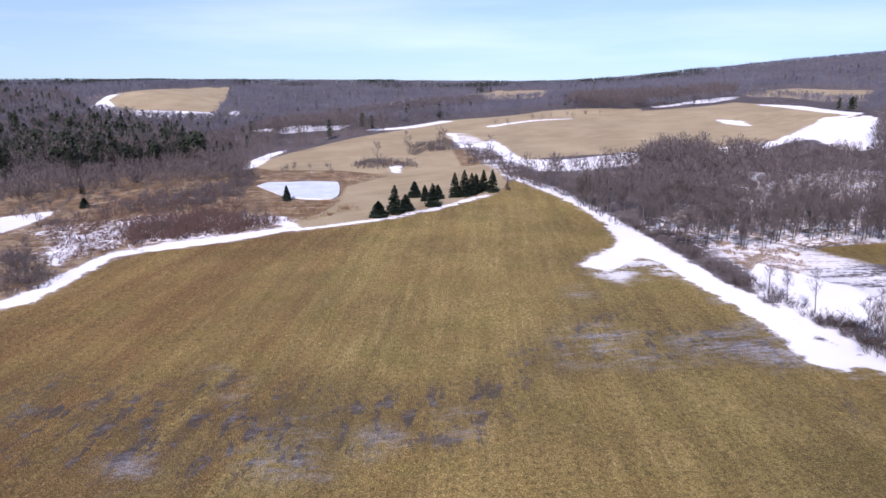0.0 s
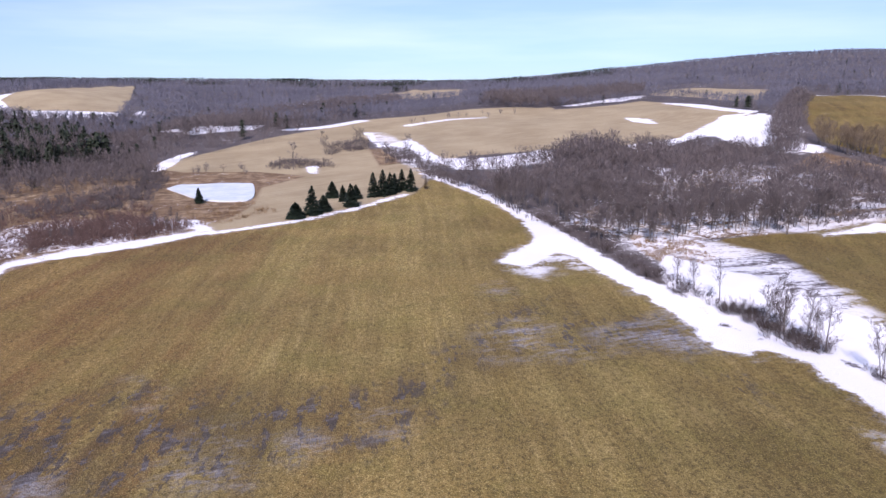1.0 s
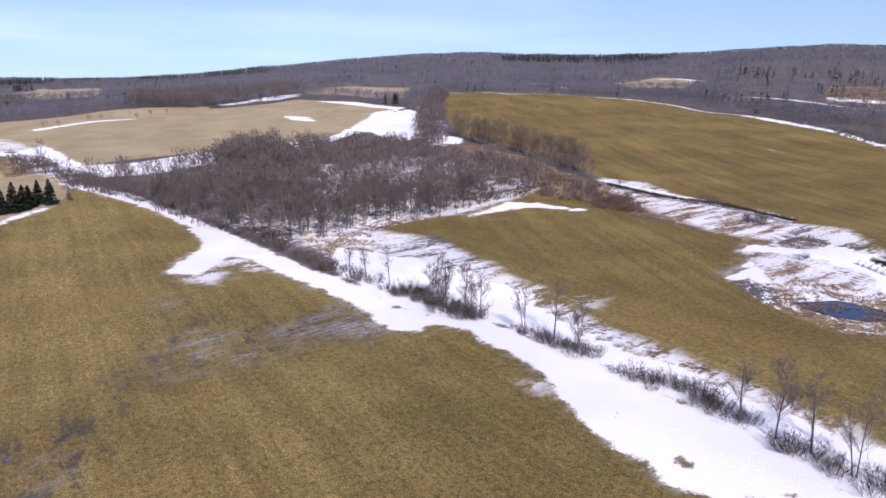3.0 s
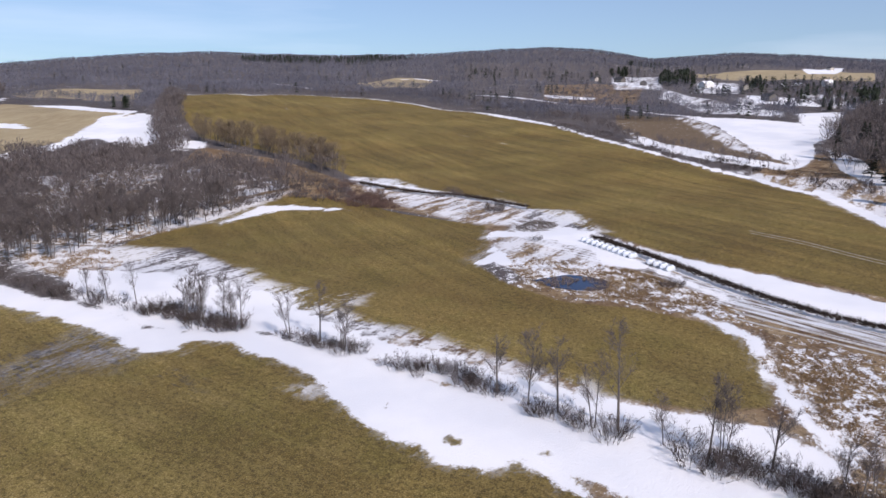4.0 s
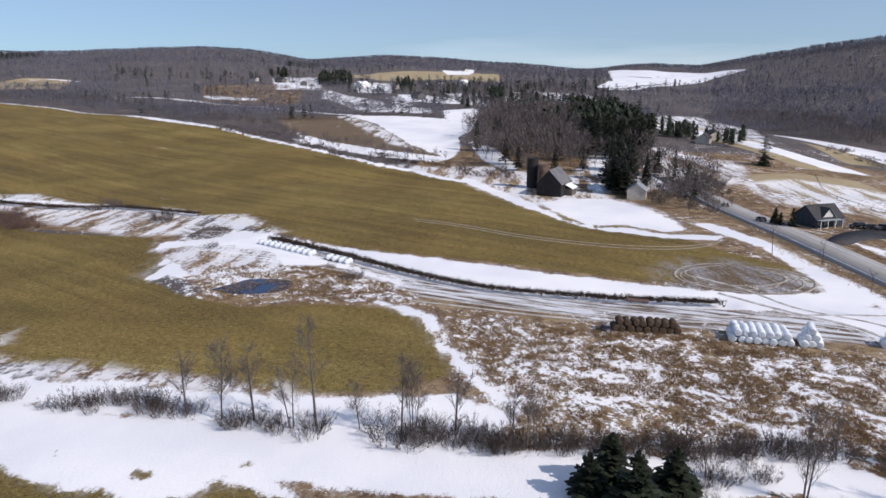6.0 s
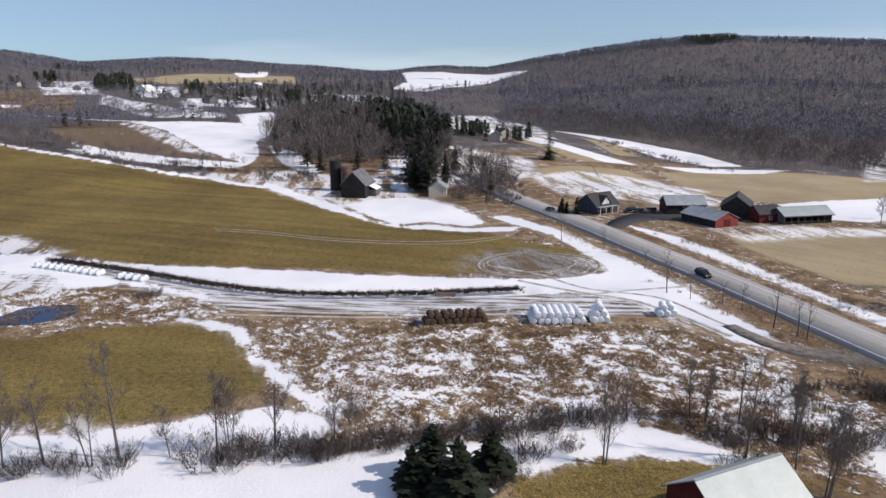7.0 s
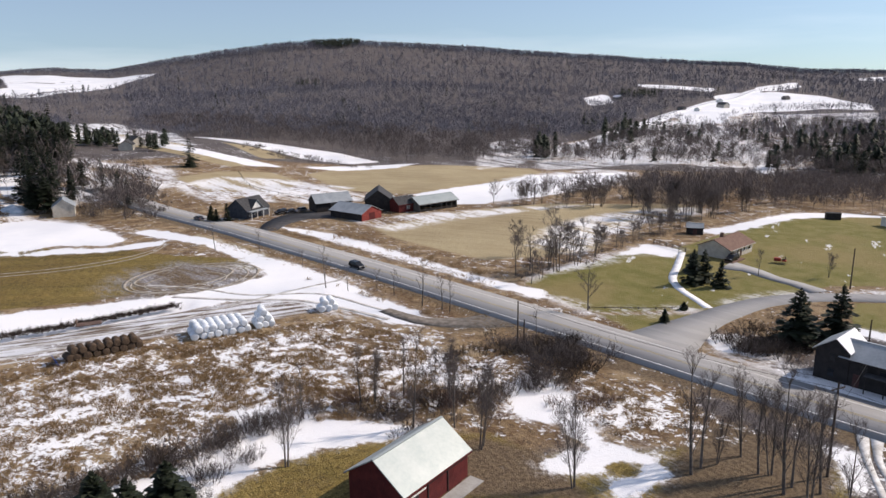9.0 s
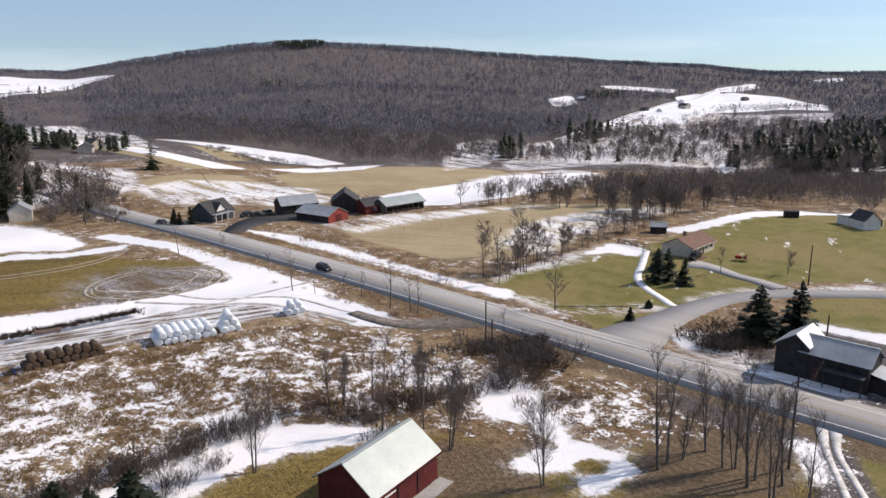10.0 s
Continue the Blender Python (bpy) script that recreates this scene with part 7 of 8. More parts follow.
# ---------------------------------------------------------------- bushes
def plant_shrubs():
    rng = np.random.default_rng(51)
    kinds = [shrub(500 + k, 2.2, 2.6, 40, 0.045, (TWIG, TWIG, DARK_BRUSH)[k % 3]) for k in range(6)]
    for k in kinds:
        tagged(k, "dense leafless bush of grey-brown twigs", "bush", "bushes")
    spots = []
    runs = [(3.0, 2.2, [(59, 226), (66, 178), (69.1, 150.5), (73.6, 131.0)]), (0.9, 2.4, [(74.5, 128), (75.5, 117), (77.5, 106)]), (1.0, 1.9, [(81, 96), (82.5, 88), (83.0, 78.6)]),
            (0.9, 2.0, [(83.4, 71), (83.2, 62), (82.8, 52)]), (1.5, 2.0, [(82.4, 44), (81.9, 33)]), (0.9, 2.2, [(83, 24), (82.5, 14), (81.9, 8)]),
            (0.9, 2.0, [(82, 8), (83.5, -1.0), (84.4, -11.9), (86, -23.0), (88, -34)]), (1.4, 2.4, [(80.4, -52), (78.4, -58.7), (74, -70), (90, -74)]),
            (1.0, 2.6, [(76, -79), (84, -79.5), (92, -73)]), (1.2, 1.5, [(72, -9), (78, -18), (80, -24)])]
    for gap, tall, line in runs:
        for x, y in spline(line, gap):
            spots.append((x + rng.normal() * 1.1, y + rng.normal() * 1.1, tall * rng.uniform(0.6, 1.5)))
    spots += [(66 + rng.normal() * 2.5, -110 + rng.normal() * 4.0, rng.uniform(1.6, 3.0)) for _ in range(14)]
    spots += [(176, 98, 2.0), (154.0, 49.5, 2.6), (153.0, 50.8, 2.2), (209, 133, 4.0), (211, 135, 3.6), (207, 131, 3.0)]
    for i, (x, y, h) in enumerate(spots[:290]):
        k = kinds[i % 6]
        turn = rng.uniform(0, 6.28)
        if i < 6:
            stand(k, x, y, h / 2.2, turn)
        else:
            again(k, x, y, h / 2.2, turn)


plant_shrubs()


def plant_thickets():
    rng = np.random.default_rng(55)
    tones = {"grey": (TWIG, "thick grey leafless brush along hedges and wood edges"), "dark": (DARK_BRUSH, "dark tangled brush beside the road"),
             "rust": (RUST_TWIG, "reddish-brown leafless brush in wet ground"), "straw": (STRAW, "dry tan bushes on road banks and pond edge")}
    plan = {k: ([], []) for k in tones}
    stock = []
    # five full bushes, and five simpler ones for farther off
    for k in range(10):
        ob = shrub(560 + k, 1.0, 1.1, *((22, 0.028) if k < 5 else (12, 0.038)))
        co = np.empty(len(ob.data.vertices) * 3, np.float32)
        ob.data.vertices.foreach_get("co", co)
        stock.append(co.reshape(-1, 3))
        bpy.data.objects.remove(ob)
    for thick, tall, tone, outline in THICKETS:
        for x, y in scatter(rng, outline, thick):
            t, s = rng.uniform(0, 6.28), tall * rng.uniform(0.55, 1.2)
            v = stock[int(rng.integers(0, 5)) + 5 * (math.hypot(x, y) > 190)] * s
            v = np.stack([v[:, 0] * math.cos(t) - v[:, 1] * math.sin(t) + x, v[:, 0] * math.sin(t) + v[:, 1] * math.cos(t) + y, v[:, 2] + float(ground_z(x, y))], -1)
            plan[tone][0].append(v)
    for tone, (chunks, _) in plan.items():
        if chunks:
            v = np.vstack(chunks)
            mat, label = tones[tone]
            tagged(link_mesh(tone + "_brush", v, np.arange(len(v)).reshape(-1, 3), mat), label, "brush", kind="stuff")


plant_thickets()


# ---------------------------------------------------------------- bales, poles, cars and clutter
WRAP = plain("white_bale_wrap", (0.62, 0.68, 0.74), (0.84, 0.87, 0.90), 1.5, 0.35, bump=0.4)
HAY = plain("weathered_hay", (0.050, 0.033, 0.024), (0.120, 0.082, 0.054), 3.0, 0.95, bump=0.9)
TARP = plain("blue_tarp", (0.02, 0.05, 0.20), (0.04, 0.09, 0.30), 2.0, 0.5)
POLE_WOOD = plain("pole_wood", (0.055, 0.042, 0.034), (0.11, 0.085, 0.07), 1.5, 0.9)
TYRE = plain("rubber", (0.012, 0.012, 0.012), (0.02, 0.02, 0.02), 2.0, 0.8)
RIM = plain("wheel_rim", (0.35, 0.35, 0.36), (0.5, 0.5, 0.5), 2.0, 0.35, 0.8)
LAMP_RED = plain("red_lens", (0.25, 0.01, 0.01), (0.35, 0.02, 0.02), 2.0, 0.2)
LAMP_CLEAR = plain("clear_lens", (0.7, 0.7, 0.7), (0.8, 0.8, 0.8), 2.0, 0.15)


def bale(name, mat, seed, r=0.72, long=1.35):
    """A round bale lying on its side, axis along x, sagging a little."""
    rng = np.random.default_rng(seed)
    top = new(name)
    n = 20
    rings = [(-long / 2, 0.0), (-long / 2, 0.55), (-long / 2, 0.86), (-long / 2 + 0.1, 1.0), (0, 1.02), (long / 2 - 0.1, 1.0), (long / 2, 0.86), (long / 2, 0.55), (long / 2, 0.0)]
    a = np.arange(n) * 2 * math.pi / n
    v = []
    for x, k in rings:
        wob = 1 + rng.normal(size=n) * 0.012
        for t, w in zip(a, wob):
            z = math.sin(t) * r * k * w
            v.append((x + rng.normal() * 0.012, math.cos(t) * r * k * w * 1.03, r + (z if z > 0 else z * 0.94) - 0.05))
    f = [(i * n + j, i * n + (j + 1) % n, (i + 1) * n + (j + 1) % n, (i + 1) * n + j) for i in range(len(rings) - 1) for j in range(n)]
    part("roll", v, f, mat, top, smooth=True)
    return top


# corner, way across and way back of each stack of bales
BROWN_STACK = (128.3, -8.3, (0.2, -12.6), (2.6, 0.2))
WHITE_STACK = (126.3, -28.6, (-0.9, -10.8), (5.5, -0.4))
END_HEAP = (125.6, -40.2, (0.1, -3.9), (4.1, -0.6))
FAR_HEAP = (127.6, -54.0, (0.1, -4.4), (2.8, -0.7))


def lay_bales():
    rng = np.random.default_rng(61)
    white = [bale("wrapped_bale", WRAP, 600 + k) for k in range(3)]
    brown = [bale("hay_bale", HAY, 610 + k) for k in range(3)]
    fresh = set(white + brown)

    def lay(kind, x, y, turn, lift=0.0, scale=1.0, label="", group=""):
        ob = kind if kind in fresh else copy_thing(kind, Matrix())
        fresh.discard(kind)
        ob.matrix_basis = Matrix.LocRotScale((x, y, float(ground_z(x, y)) + lift), Euler((0, 0, radians(turn))), (scale,) * 3)
        tagged(ob, label, "bale", group)

    def stack(kinds, x, y, across, back, columns, deep, layers, size, label, group):
        """Columns of bales, axis along back, in layers that narrow by half a bale."""
        turn = math.degrees(math.atan2(back[1], back[0]))
        for up in range(layers):
            for i in range(columns - up):
                for k in range(deep):
                    u, w = (i + 0.5 + 0.5 * up) / columns, (k + 0.5) / deep
                    px, py = x + across[0] * u + back[0] * w, y + across[1] * u + back[1] * w
                    lay(kinds[(i + k + up) % 3], px + rng.normal() * 0.1, py + rng.normal() * 0.1, turn + rng.normal() * 4, up * 1.22 * size, size * rng.uniform(0.95, 1.05), label[up > 0], group)

    stack(brown, *BROWN_STACK, 9, 2, 2, 0.92, ("brown weathered round hay bale in a double row", "brown weathered round hay bale on top of a row"), "hay bales")
    stack(white, *WHITE_STACK, 8, 4, 2, 0.96, ("white plastic-wrapped round bale in a long stack", "white plastic-wrapped round bale on top of the stack"), "wrapped bales")
    stack(white, *END_HEAP, 3, 3, 3, 0.96, ("white plastic-wrapped round bale at the stack's end", "white plastic-wrapped round bale piled on others"), "wrapped bales")
    stack(white, *FAR_HEAP, 3, 2, 2, 1.0, ("white plastic-wrapped round bale beside the entrance", "white plastic-wrapped round bale on top of others"), "wrapped bales")
    for row in (0, 1):
        for i in range(16):
            s = (i + 0.5) / 16
            if 0.62 < s < 0.72:
                continue
            lay(white[i % 3], 183.5 - 17.6 * s + 1.0 * row, 87.2 - 32.7 * s - 0.5 * row, 32 + rng.normal() * 4, 0, 0.95, "white plastic-wrapped round bale along the farm track", "track bales")
    cover = block("tarpaulin", (-0.06, -1.3, 0.0), (0.06, 1.3, 1.6), TARP)
    cover.matrix_basis = pose(128.9, -7.2, float(ground_z(128.9, -7.2)) - 0.05, 0, 24, 95)
    tagged(cover, "blue tarpaulin over the end of the hay bales", "tarpaulin")


lay_bales()


def covered_heap():
    """A lumpy heap under pale blue sheeting in the old farmyard."""
    cloth = plain("pale_sheeting", (0.34, 0.46, 0.56), (0.66, 0.72, 0.78), 0.7, 0.5, bump=0.5)
    n, m = 22, 9
    v = []
    for j in range(m):
        k = j / (m - 1)
        for i in range(n):
            t = i * 2 * math.pi / n
            lump = 1 + 0.18 * math.sin(3 * t + 2 * k) + 0.1 * math.sin(7 * t - 3 * k)
            v.append((5.2 * math.cos(t) * (1 - k ** 1.6) * lump, 3.6 * math.sin(t) * (1 - k ** 1.6) * lump, 2.6 * math.sin(k * math.pi / 2) * (0.85 + 0.15 * math.cos(2 * t + 1)) - 0.2))
    f = [(j * n + i, j * n + (i + 1) % n, (j + 1) * n + (i + 1) % n, (j + 1) * n + i) for j in range(m - 1) for i in range(n)]
    ob = link_mesh("covered_heap", v, f, cloth, True)
    stand(ob, 301.2, -10.3, 1.0, 0.6)
    tagged(ob, "lumpy heap under pale blue sheeting behind the old barn", "heap")


covered_heap()


def utility_pole(tall, arm=True, label="dark wooden utility pole beside the highway"):
    top = new("utility_pole")
    v, f = tubes(np.array([[0, 0, -0.6]]), np.array([[0, 0, tall]]), [0.17], [0.11], 10)
    part("pole", v, f, POLE_WOOD, top, smooth=True)
    if arm:
        block("crossarm", (-1.1, -0.06, tall - 0.9), (1.1, 0.06, tall - 0.76), POLE_WOOD, top)
        for x in (-1.0, -0.5, 0.5, 1.0):
            v, f = tubes(np.array([[x, 0, tall - 0.76]]), np.array([[x, 0, tall - 0.58]]), [0.05], [0.035], 8)
            part("insulator", v, f, CONCRETE, top)
        v, f = tubes(np.array([[0.3, 0, tall - 2.2]]), np.array([[0.3, 0, tall - 1.4]]), [0.2], [0.2], 10)
        part("transformer", v, f, CONCRETE, top)
    return tagged(top, label, "pole", "utility poles")


for x, y, h, arm, turn in ((90.3, -75.1, 8.5, False, 10), (91.9, -77.9, 4.1, False, 0), (37.4, -78.4, 12.0, True, 80), (75.0, -156.7, 9.2, False, 0), (261.5, -41.3, 7.8, True, 80), (55.9, -125.7, 4.5, False, 0)):
    stand(utility_pole(h, arm), x, y, 1.0, radians(turn))


def wires():
    """Sagging cables between poles along the highway."""
    for a, c, sag in (((37.4, -78.4, 11.3), (-14.0, -86.0, 11.3), 1.2), ((37.4, -78.4, 8.6), (46.5, -104.8, 4.6), 0.5), ((90.3, -75.1, 8.2), (37.4, -78.4, 11.2), 1.0)):
        a, c = (np.array([x, y, float(ground_z(x, y)) + z]) for x, y, z in (a, c))
        s = np.linspace(0, 1, 13)[:, None]
        p = a * (1 - s) + c * s - [0, 0, 1] * (4 * sag * s * (1 - s))
        side = np.cross(c - a, [0, 0, 1])
        side *= 0.022 / np.linalg.norm(side)
        v = np.stack([p + side, p + [0, 0, 0.022], p - side, p - [0, 0, 0.022]], 1).reshape(-1, 3)
        f = [(4 * i + k, 4 * i + (k + 1) % 4, 4 * i + 4 + (k + 1) % 4, 4 * i + 4 + k) for i in range(12) for k in range(4)] + [(0, 3, 2, 1), (48, 49, 50, 51)]
        tagged(link_mesh("power_cable", v, np.array(f), TYRE), "thin black power cable sagging between poles", "cable")


wires()


def car(paint, tall=1.5, long=4.6, suv=False):
    """A parked car, nose along x."""
    top = new("car")
    w, h = 0.9, tall
    roof0, roof1 = (-0.42, 0.12) if suv else (-0.28, 0.12)
    side = [(-0.5, 0.30), (-0.5, 0.62), (-0.485, 0.70), (0.26, 0.66), (0.46, 0.58), (0.5, 0.46), (0.495, 0.28)]
    lo = [(x * long, -w, z * h / 1.0) for x, z in side]
    hi = [(x * long, w, z * h / 1.0) for x, z in side]
    n = len(side)
    poly("body", lo + hi, [tuple(range(n)), tuple(range(n, 2 * n))[::-1]] + [(i, (i + 1) % n, (i + 1) % n + n, i + n) for i in range(n)], paint, top)
    cab = [(-0.47 if suv else -0.42, 0.69), (roof0, 0.98), (roof1, 1.0), (0.27, 0.67)]
    inset = [0.02, 0.17, 0.17, 0.02]
    v = [(x * long, -(w - k), z * h) for (x, z), k in zip(cab, inset)] + [(x * long, w - k, z * h) for (x, z), k in zip(cab, inset)]
    poly("glasshouse", v, [(0, 1, 2, 3), (7, 6, 5, 4), (0, 4, 5, 1), (1, 5, 6, 2), (2, 6, 7, 3), (0, 3, 7, 4)], PANE, top, "dark tinted car windows")
    block("roof", (roof0 * long, -(w - 0.16), 0.985 * h), (roof1 * long, w - 0.16, 1.03 * h), paint, top)
    for x in (-0.3, 0.32):
        for s in (-1, 1):
            v, f = tubes(np.array([[x * long, s * (w - 0.18), 0.33]]), np.array([[x * long, s * (w + 0.03), 0.33]]), [0.33], [0.33], 18)
            wheel = part("wheel", v, f, TYRE, top)
            c = [(x * long + 0.33 * math.cos(t), s * (w + 0.03), 0.33 + 0.33 * math.sin(t)) for t in np.arange(18) * math.pi / 9]
            poly("tyre_face", c, [tuple(range(18))], TYRE, wheel)
            c = [(x * long + 0.2 * math.cos(t), s * (w + 0.036), 0.33 + 0.2 * math.sin(t)) for t in np.arange(14) * math.pi / 7]
            poly("rim", c, [tuple(range(14))], RIM, wheel)
    for s in (-1, 1):
        block("headlight", (0.485 * long, s * 0.68 - 0.16, 0.46 * h), (0.503 * long, s * 0.68 + 0.16, 0.53 * h), LAMP_CLEAR, top)
        block("tail_light", (-0.504 * long, s * 0.72 - 0.12, 0.52 * h), (-0.49 * long, s * 0.72 + 0.12, 0.64 * h), LAMP_RED, top)
    return top


BLACK_PAINT = plain("black_car_paint", (0.010, 0.010, 0.012), (0.016, 0.016, 0.018), 1.0, 0.25)
GREY_PAINT = plain("grey_car_paint", (0.09, 0.09, 0.10), (0.13, 0.13, 0.14), 1.0, 0.3, 0.3)
RED_PAINT = plain("red_tractor_paint", (0.28, 0.03, 0.02), (0.36, 0.05, 0.03), 1.0, 0.5)
for x, y, turn, suv, paint, label, lift in ((154.6, -76.3, 8.5 + 180, True, BLACK_PAINT, "black car on the highway", 0.14), (246.0, -62.0, 10, False, GREY_PAINT, "dark grey car far along the highway", 0.14),
                                    (105.0, -157.6, 100, True, BLACK_PAINT, "black car parked before the ranch house", 0.1), (238.8, -88.8, 110, True, BLACK_PAINT, "dark car parked in the farm yard", 0.08),
                                    (238.0, -92.2, 112, False, BLACK_PAINT, "dark car parked in the farm yard", 0.08), (237.4, -95.6, 108, True, GREY_PAINT, "dark grey car parked in the farm yard", 0.08)):
    c = stand(car(paint, 1.75 if suv else 1.45, 4.7, suv), x, y, 1.0, radians(turn), -lift)
    tagged(c, label, "car")


def tractor():
    top = new("garden_tractor")
    block("hood", (0.1, -0.45, 0.5), (1.4, 0.45, 1.15), RED_PAINT, top)
    block("seat", (-0.7, -0.35, 0.8), (-0.2, 0.35, 1.0), TYRE, top)
    block("backrest", (-0.8, -0.35, 1.0), (-0.68, 0.35, 1.5), TYRE, top)
    block("fender", (-1.0, -0.75, 0.6), (-0.1, 0.75, 0.8), RED_PAINT, top)
    for x, r in ((-0.6, 0.6), (1.1, 0.36)):
        for s in (-1, 1):
            v, f = tubes(np.array([[x, s * 0.55, r]]), np.array([[x, s * 0.85, r]]), [r], [r], 16)
            part("wheel", v, f, TYRE, top)
    return tagged(stand(top, 96.5, -165.5, 1.2, 0.5), "small red tractor standing on the lawn", "tractor")


tractor()


def wagon():
    top = new("hay_wagon")
    block("bed", (-2.2, -1.1, 0.85), (2.2, 1.1, 1.0), RUST, top)
    block("headboard", (2.05, -1.1, 1.0), (2.2, 1.1, 2.0), RUST, top)
    for x in (-1.5, 1.5):
        for s in (-1, 1):
            v, f = tubes(np.array([[x, s * 0.85, 0.42]]), np.array([[x, s * 1.05, 0.42]]), [0.42], [0.42], 14)
            part("wheel", v, f, TYRE, top)
    return tagged(stand(top, 145.4, -14.3, 1.0, radians(80)), "rusty flatbed hay wagon beside the track", "wagon")


wagon()


# dark water with the sky's blue reflection mixed into its base colour
SKY_TINTED_WATER = plain("sky_tinted_water", (0.006, 0.020, 0.066), (0.010, 0.030, 0.090), 0.05, 0.10)
SKY_TINTED_WATER.node_tree.nodes["Principled BSDF"].inputs["Specular IOR Level"].default_value = 0.35


def ponds():
    for name, outline, mat, label, lift in (
            ("frozen_pond", [(-82.5, 311.0), (-79.0, 322.8), (-64.9, 330.5), (-52.9, 330.0), (-46.7, 314.3), (-42.7, 279.8), (-50.0, 275.2), (-62.5, 281.5), (-72.8, 296.3)], plain("pond_ice", (0.50, 0.58, 0.62), (0.78, 0.82, 0.84), 0.09, 0.35), "frozen farm pond under pale ice", 0.28),
            ("open_pond", [(139.4, 78.3), (145.5, 75.2), (148.6, 73.6), (149.9, 68.2), (149.2, 64.0), (144.6, 61.6), (139.8, 63.9), (137.4, 71.3)], SKY_TINTED_WATER, "small open pond of dark water, tinted with reflected sky blue", 0.07)):
        c = spline(outline + outline[:1], 2.0)[:-1]
        z = float(np.mean(ground_z(c[:, 0], c[:, 1]))) + lift
        n = len(c)
        v = [(x, y, z) for x, y in c] + [(x, y, z - 1.2) for x, y in c]
        ob = poly(name, v, [tuple(range(n))] + [(i, (i + 1) % n, (i + 1) % n + n, i + n) for i in range(n)], mat)
        tagged(ob, label, "pond", kind="structure")


ponds()


def wheel_tracks():
    white = plain("track_slush", (0.20, 0.155, 0.095), (0.42, 0.39, 0.35), 0.6, 0.7)
    for line in ([(225.6, 51.4), (219.8, 35.5), (207.5, 13.1), (200.8, -10.3), (201.4, -26.7), (206.4, -37.3), (214.8, -43.9)],
                 [(222.4, 50.4), (216.6, 35.0), (204.5, 13.0), (197.6, -10.2), (197.8, -26.2), (203.4, -37.0), (213.6, -44.6)]):
        tagged(ribbon("wheel_track", line, 0.6, 0.04, white, 1.5, kerb=0.12), "slushy wheel track across the hayfield", "track", kind="structure")
    drive = plain("packed_snow", (0.62, 0.63, 0.66), (0.88, 0.89, 0.91), 0.5, 0.7)
    tagged(ribbon("driveway", [(119.0, -156.0), (109.7, -142.2), (103.5, -132.8), (97.0, -127.1), (89.3, -123.0), (84.5, -120.4)], 1.9, 0.03, drive, 1.5, kerb=0.1), "narrow snow-covered drive curving through the lawn", "driveway", kind="structure")
    churned = plain("churned_snow", (0.26, 0.235, 0.205), (0.66, 0.65, 0.64), 0.45, 0.8, stretch=(1.0, 1.0, 1.0))
    for wide, line in ((0.9, [(148.1, 34.6), (143.5, 14.7), (141.2, -6.1), (139.8, -23.9), (143.5, -42.1), (146.2, -56.5), (147.6, -68.6)]),
                       (1.1, [(143.9, 33.8), (138.0, 9.5), (136.8, -7.9), (136.5, -23.3), (138.3, -35.6), (137.6, -47.9)]),
                       (0.9, [(170.1, -29.6), (160.7, -38.8), (148.8, -46.4), (140.2, -59.6), (125.4, -64.8), (113.7, -68.6)]),
                       (1.2, [(157.0, -32.4), (146.8, -43.1), (138.8, -53.6), (127.9, -59.5), (116.3, -63.8)]),
                       (0.8, [(139.9, 33.1), (137.4, 19.1), (134.7, 4.5), (133.8, -7.6)])):
        tagged(ribbon("wheel_track", line, wide, 0.03, churned, 1.2, kerb=0.12), "muddy wheel track through snow at the field entrance", "track", kind="structure")
    for k, (a, c) in enumerate(((12.8, 15.6), (11.4, 13.6), (8.6, 11.4), (7.6, 9.2))):
        t = np.linspace(0.15 * k, 5.9 - 0.1 * k, 26)
        line = [(171.0 + 0.9 * k * (-1) ** k + a * math.cos(u) + 0.5 * math.sin(3 * u + k), -40.5 + 0.8 * k + c * math.sin(u)) for u in t]
        tagged(ribbon("wheel_track", line, (0.8, 0.5, 0.75, 0.5)[k], 0.04, white, 1.2, kerb=0.12), "looping slushy wheel track in the hayfield", "track", kind="structure")


wheel_tracks()


def fences():
    post = plain("fence_wood", (0.06, 0.05, 0.042), (0.14, 0.12, 0.10), 2.0, 0.9)
    for line, gap, rails, label in (([(98.4, -100.7), (94.5, -105.7), (90.2, -111.2), (87.1, -117.1)], 2.6, (0.3,), "low weathered post-and-rail edging along the lawn"), ([(130.1, -157.7), (118.0, -156.1)], 2.4, (0.4, 0.8, 1.2), "dark board fence behind the ranch house"),
                                    ([(262, -110), (300, -100), (345, -108)], 6.0, (1.0,), "thin post fence round the pasture")):
        c = spline(line, gap)
        top = new("fence")
        for (x, y) in c:
            z = float(ground_z(x, y))
            block("post", (x - 0.08, y - 0.08, z - 0.3), (x + 0.08, y + 0.08, z + rails[-1] + 0.2), post, top)
        for h in rails:
            for (x0, y0), (x1, y1) in zip(c[:-1], c[1:]):
                v, f = tubes(np.array([[x0, y0, float(ground_z(x0, y0)) + h]]), np.array([[x1, y1, float(ground_z(x1, y1)) + h]]), [0.07], [0.07], 4)
                part("rail", v, f, post, top)
        tagged(top, label, "fence")


fences()


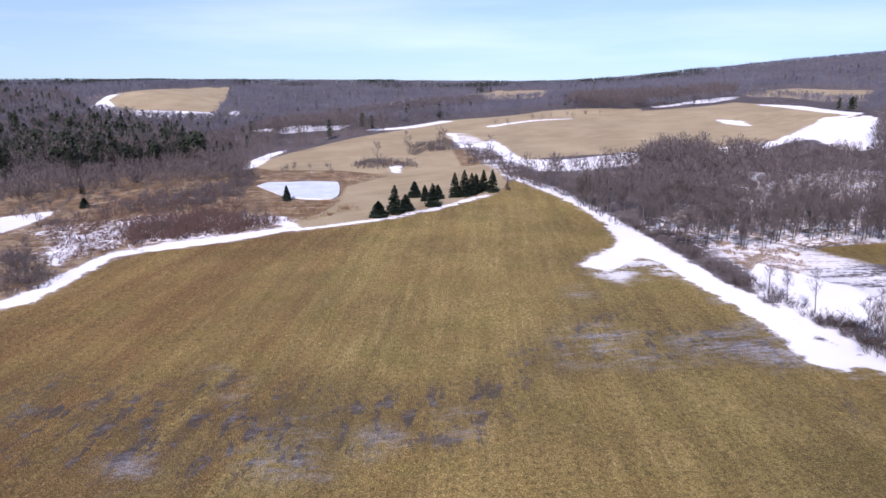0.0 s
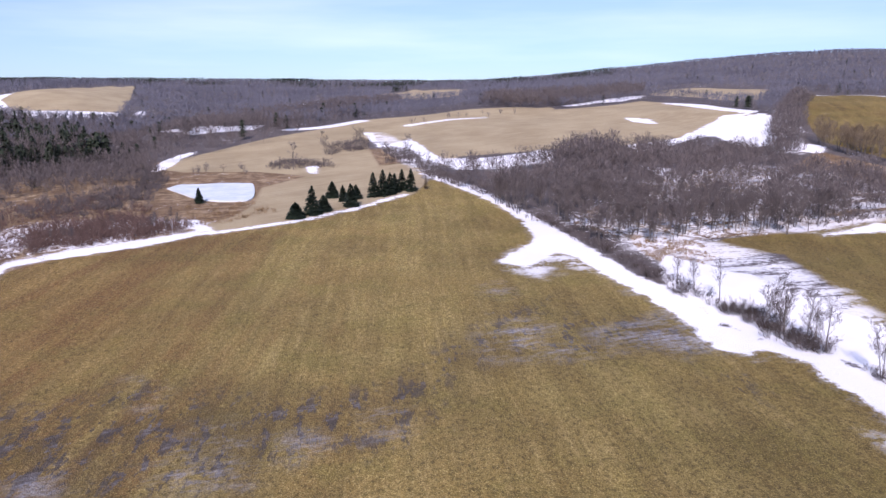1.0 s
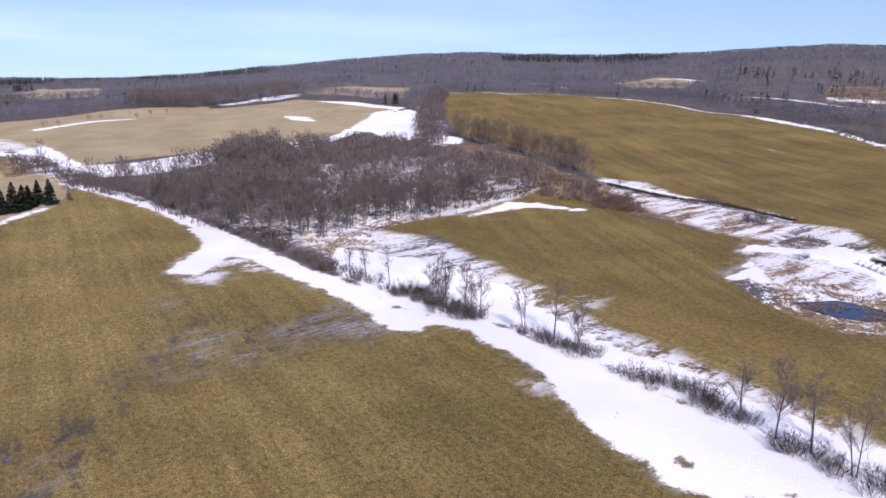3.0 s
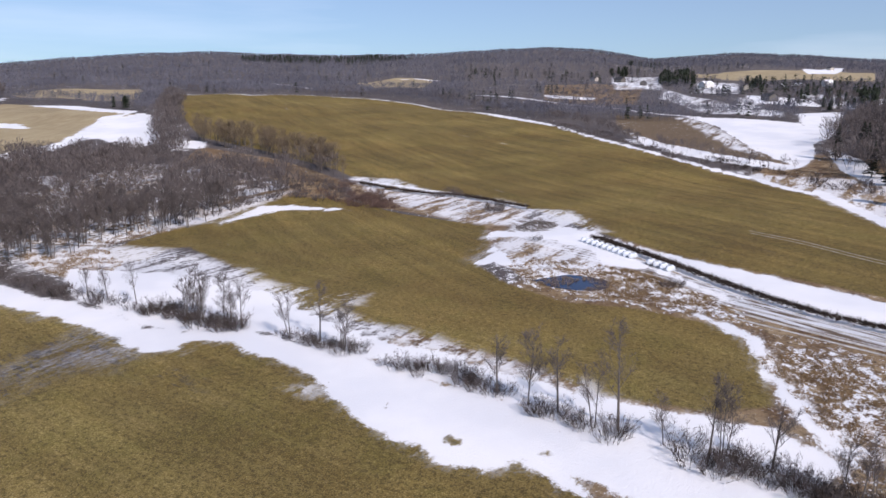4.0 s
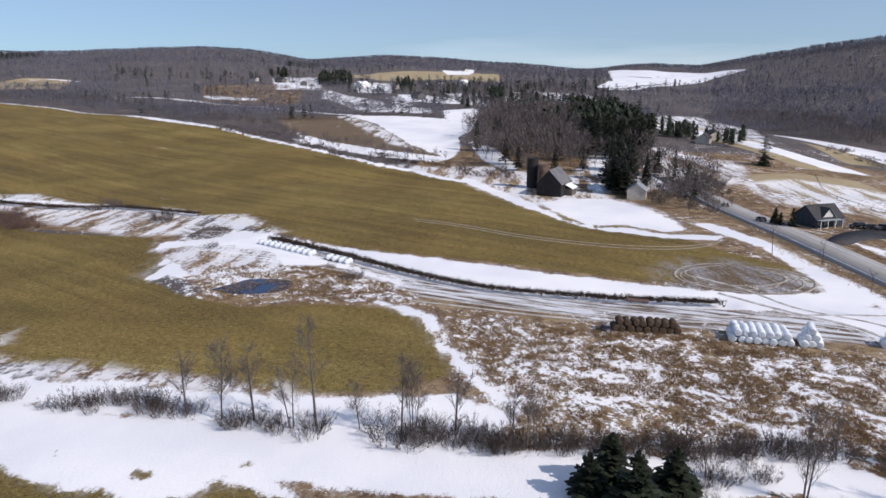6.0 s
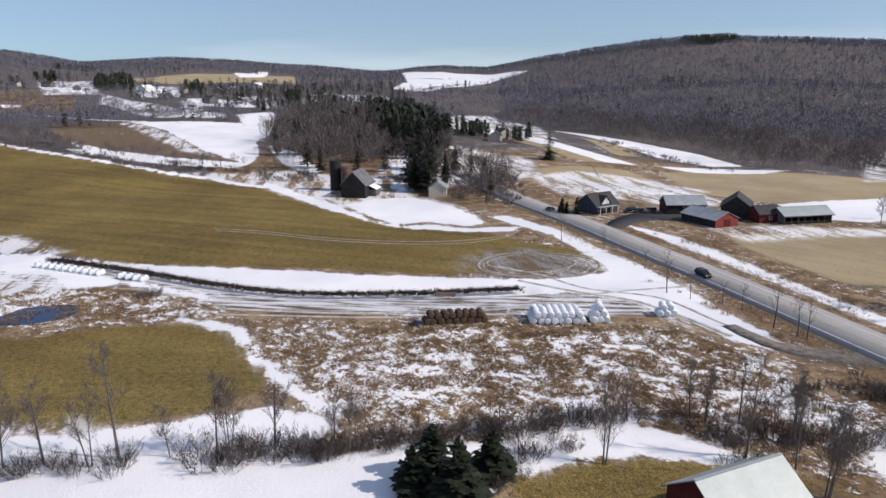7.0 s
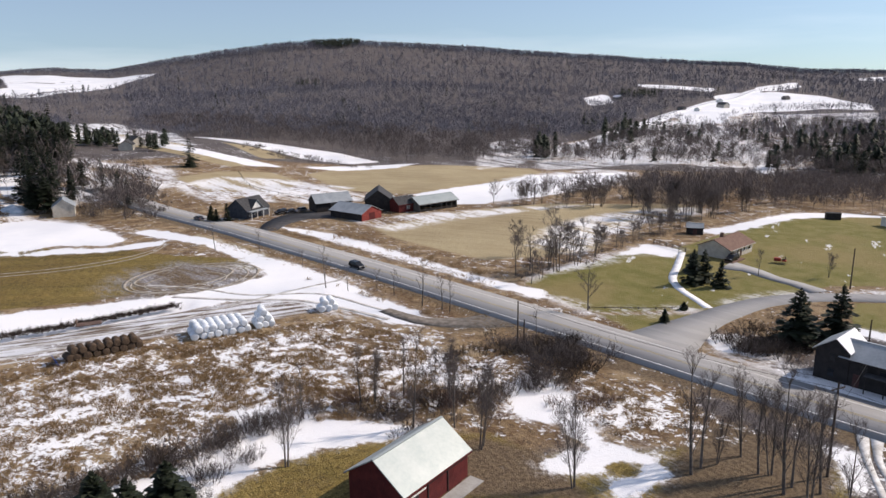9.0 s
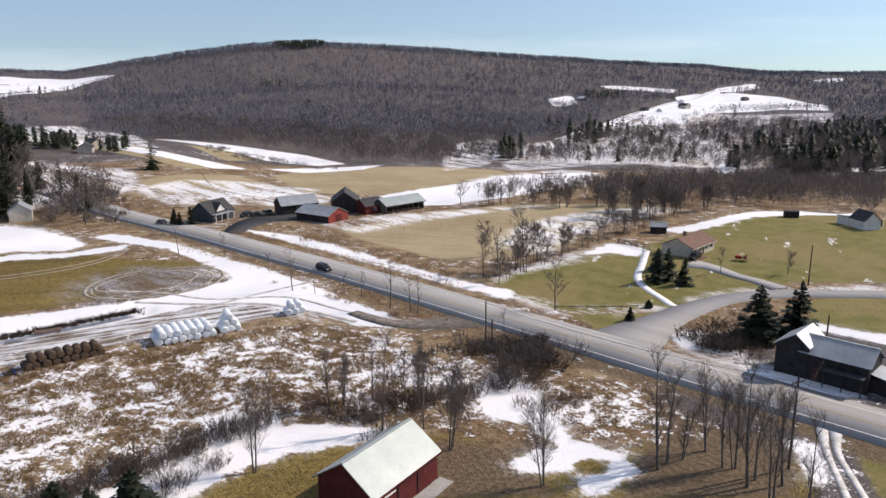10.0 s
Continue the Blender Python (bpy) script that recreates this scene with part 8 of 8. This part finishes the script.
# ---------------------------------------------------------------- weeds, brush and tussocks
def brush_pile():
    rng = np.random.default_rng(71)
    n = 900
    a, r = rng.uniform(0, 6.28, n), np.sqrt(rng.uniform(0, 1, n))
    x, y = 193.5 + 9 * r * np.cos(a), 107.5 + 5.5 * r * np.sin(a)
    p = np.stack([x, y, ground_z(x, y) + 2.4 * (1 - r) * rng.uniform(0.2, 1, n)], -1)
    q = p + rng.normal(size=(n, 3)) * [1.5, 1.5, 0.5]
    v, f = slivers(p, q, rng.uniform(0.06, 0.28, n), rng)
    tagged(link_mesh("brush_pile", v, f, BARK), "heap of dark cut brush and logs in snow", "brush pile")


brush_pile()


def tufts(name, spots, tall, spread, blades, width, mat, label, category, seed):
    rng = np.random.default_rng(seed)
    n = len(spots)
    z = ground_z(spots[:, 0], spots[:, 1])
    foot = np.repeat(np.column_stack([spots, z - 0.05]), blades, 0) + rng.normal(size=(n * blades, 3)) * [spread * 0.4, spread * 0.4, 0]
    tip = foot + rng.normal(size=(n * blades, 3)) * [spread, spread, 0] + np.column_stack([np.zeros((n * blades, 2)), np.repeat(tall * rng.uniform(0.4, 1.1, n), blades) * rng.uniform(0.6, 1.1, n * blades)])
    v, f = slivers(foot, tip, np.full(n * blades, width), rng)
    tagged(link_mesh(name, v, f, mat), label, category, kind="stuff")


def lay_weeds():
    rng = np.random.default_rng(81)
    marsh = [line for kind, line, width in COVER if kind == "patchsnow" and np.hypot(*np.mean(line, 0)) < 230 and np.mean(line, 0)[0] > 60]
    q = np.vstack([scatter(rng, m, 380) for m in marsh])
    clump = np.array([noise.noise((x / 5, y / 5, 1.0)) + 0.5 * noise.noise((x / 1.7, y / 1.7, 4.0)) for x, y in q])
    q = q[(clump > -0.05) & ~inside_any(q[:, 0], q[:, 1], ("green", "snow", "lawn", "muddy"), 0.3)]
    tufts("marsh_weeds", q, 0.8, 0.32, 6, 0.075, STRAW, "dead tan weeds and cattails poking through snow", "weeds", 82)
    ditch = [line for kind, line, width in COVER if kind == "ditch"]
    spots = np.vstack([np.repeat(spline(line, 0.4), 9, 0) for line in ditch])
    spots = spots + rng.normal(size=spots.shape) * 0.75
    tufts("ditch_brush", spots, 1.1, 0.35, 7, 0.1, DARK_BRUSH, "dark dead brush along the drainage ditch", "brush", 83)
    banks = np.vstack([np.repeat(spline(line, 0.6), 5, 0) + rng.normal(size=(len(spline(line, 0.6)) * 5, 2)) * s for line, s in (([(205, -58), (163, -68), (120, -77), (98, -80)], 1.6), ([(218.3, -76), (188.6, -83), (150.9, -90.5), (125.3, -95)], 1.0), ([(136, 80), (136, 66), (145, 58), (152, 62), (160, 58)], 2.2))])
    tufts("verge_weeds", banks, 0.6, 0.25, 5, 0.06, STRAW, "dry tan weeds on the road banks and pond edge", "weeds", 84)
    rust = [m for kind, m, width in COVER if kind == "patchsnow" and np.mean(m, 0)[0] < 0]
    q = np.vstack([scatter(rng, m, 60) for m in rust])
    tufts("red_brush", q, 1.5, 0.5, 8, 0.09, RUST_TWIG, "reddish-brown dogwood brush in the wet hollow", "brush", 85)


lay_weeds()
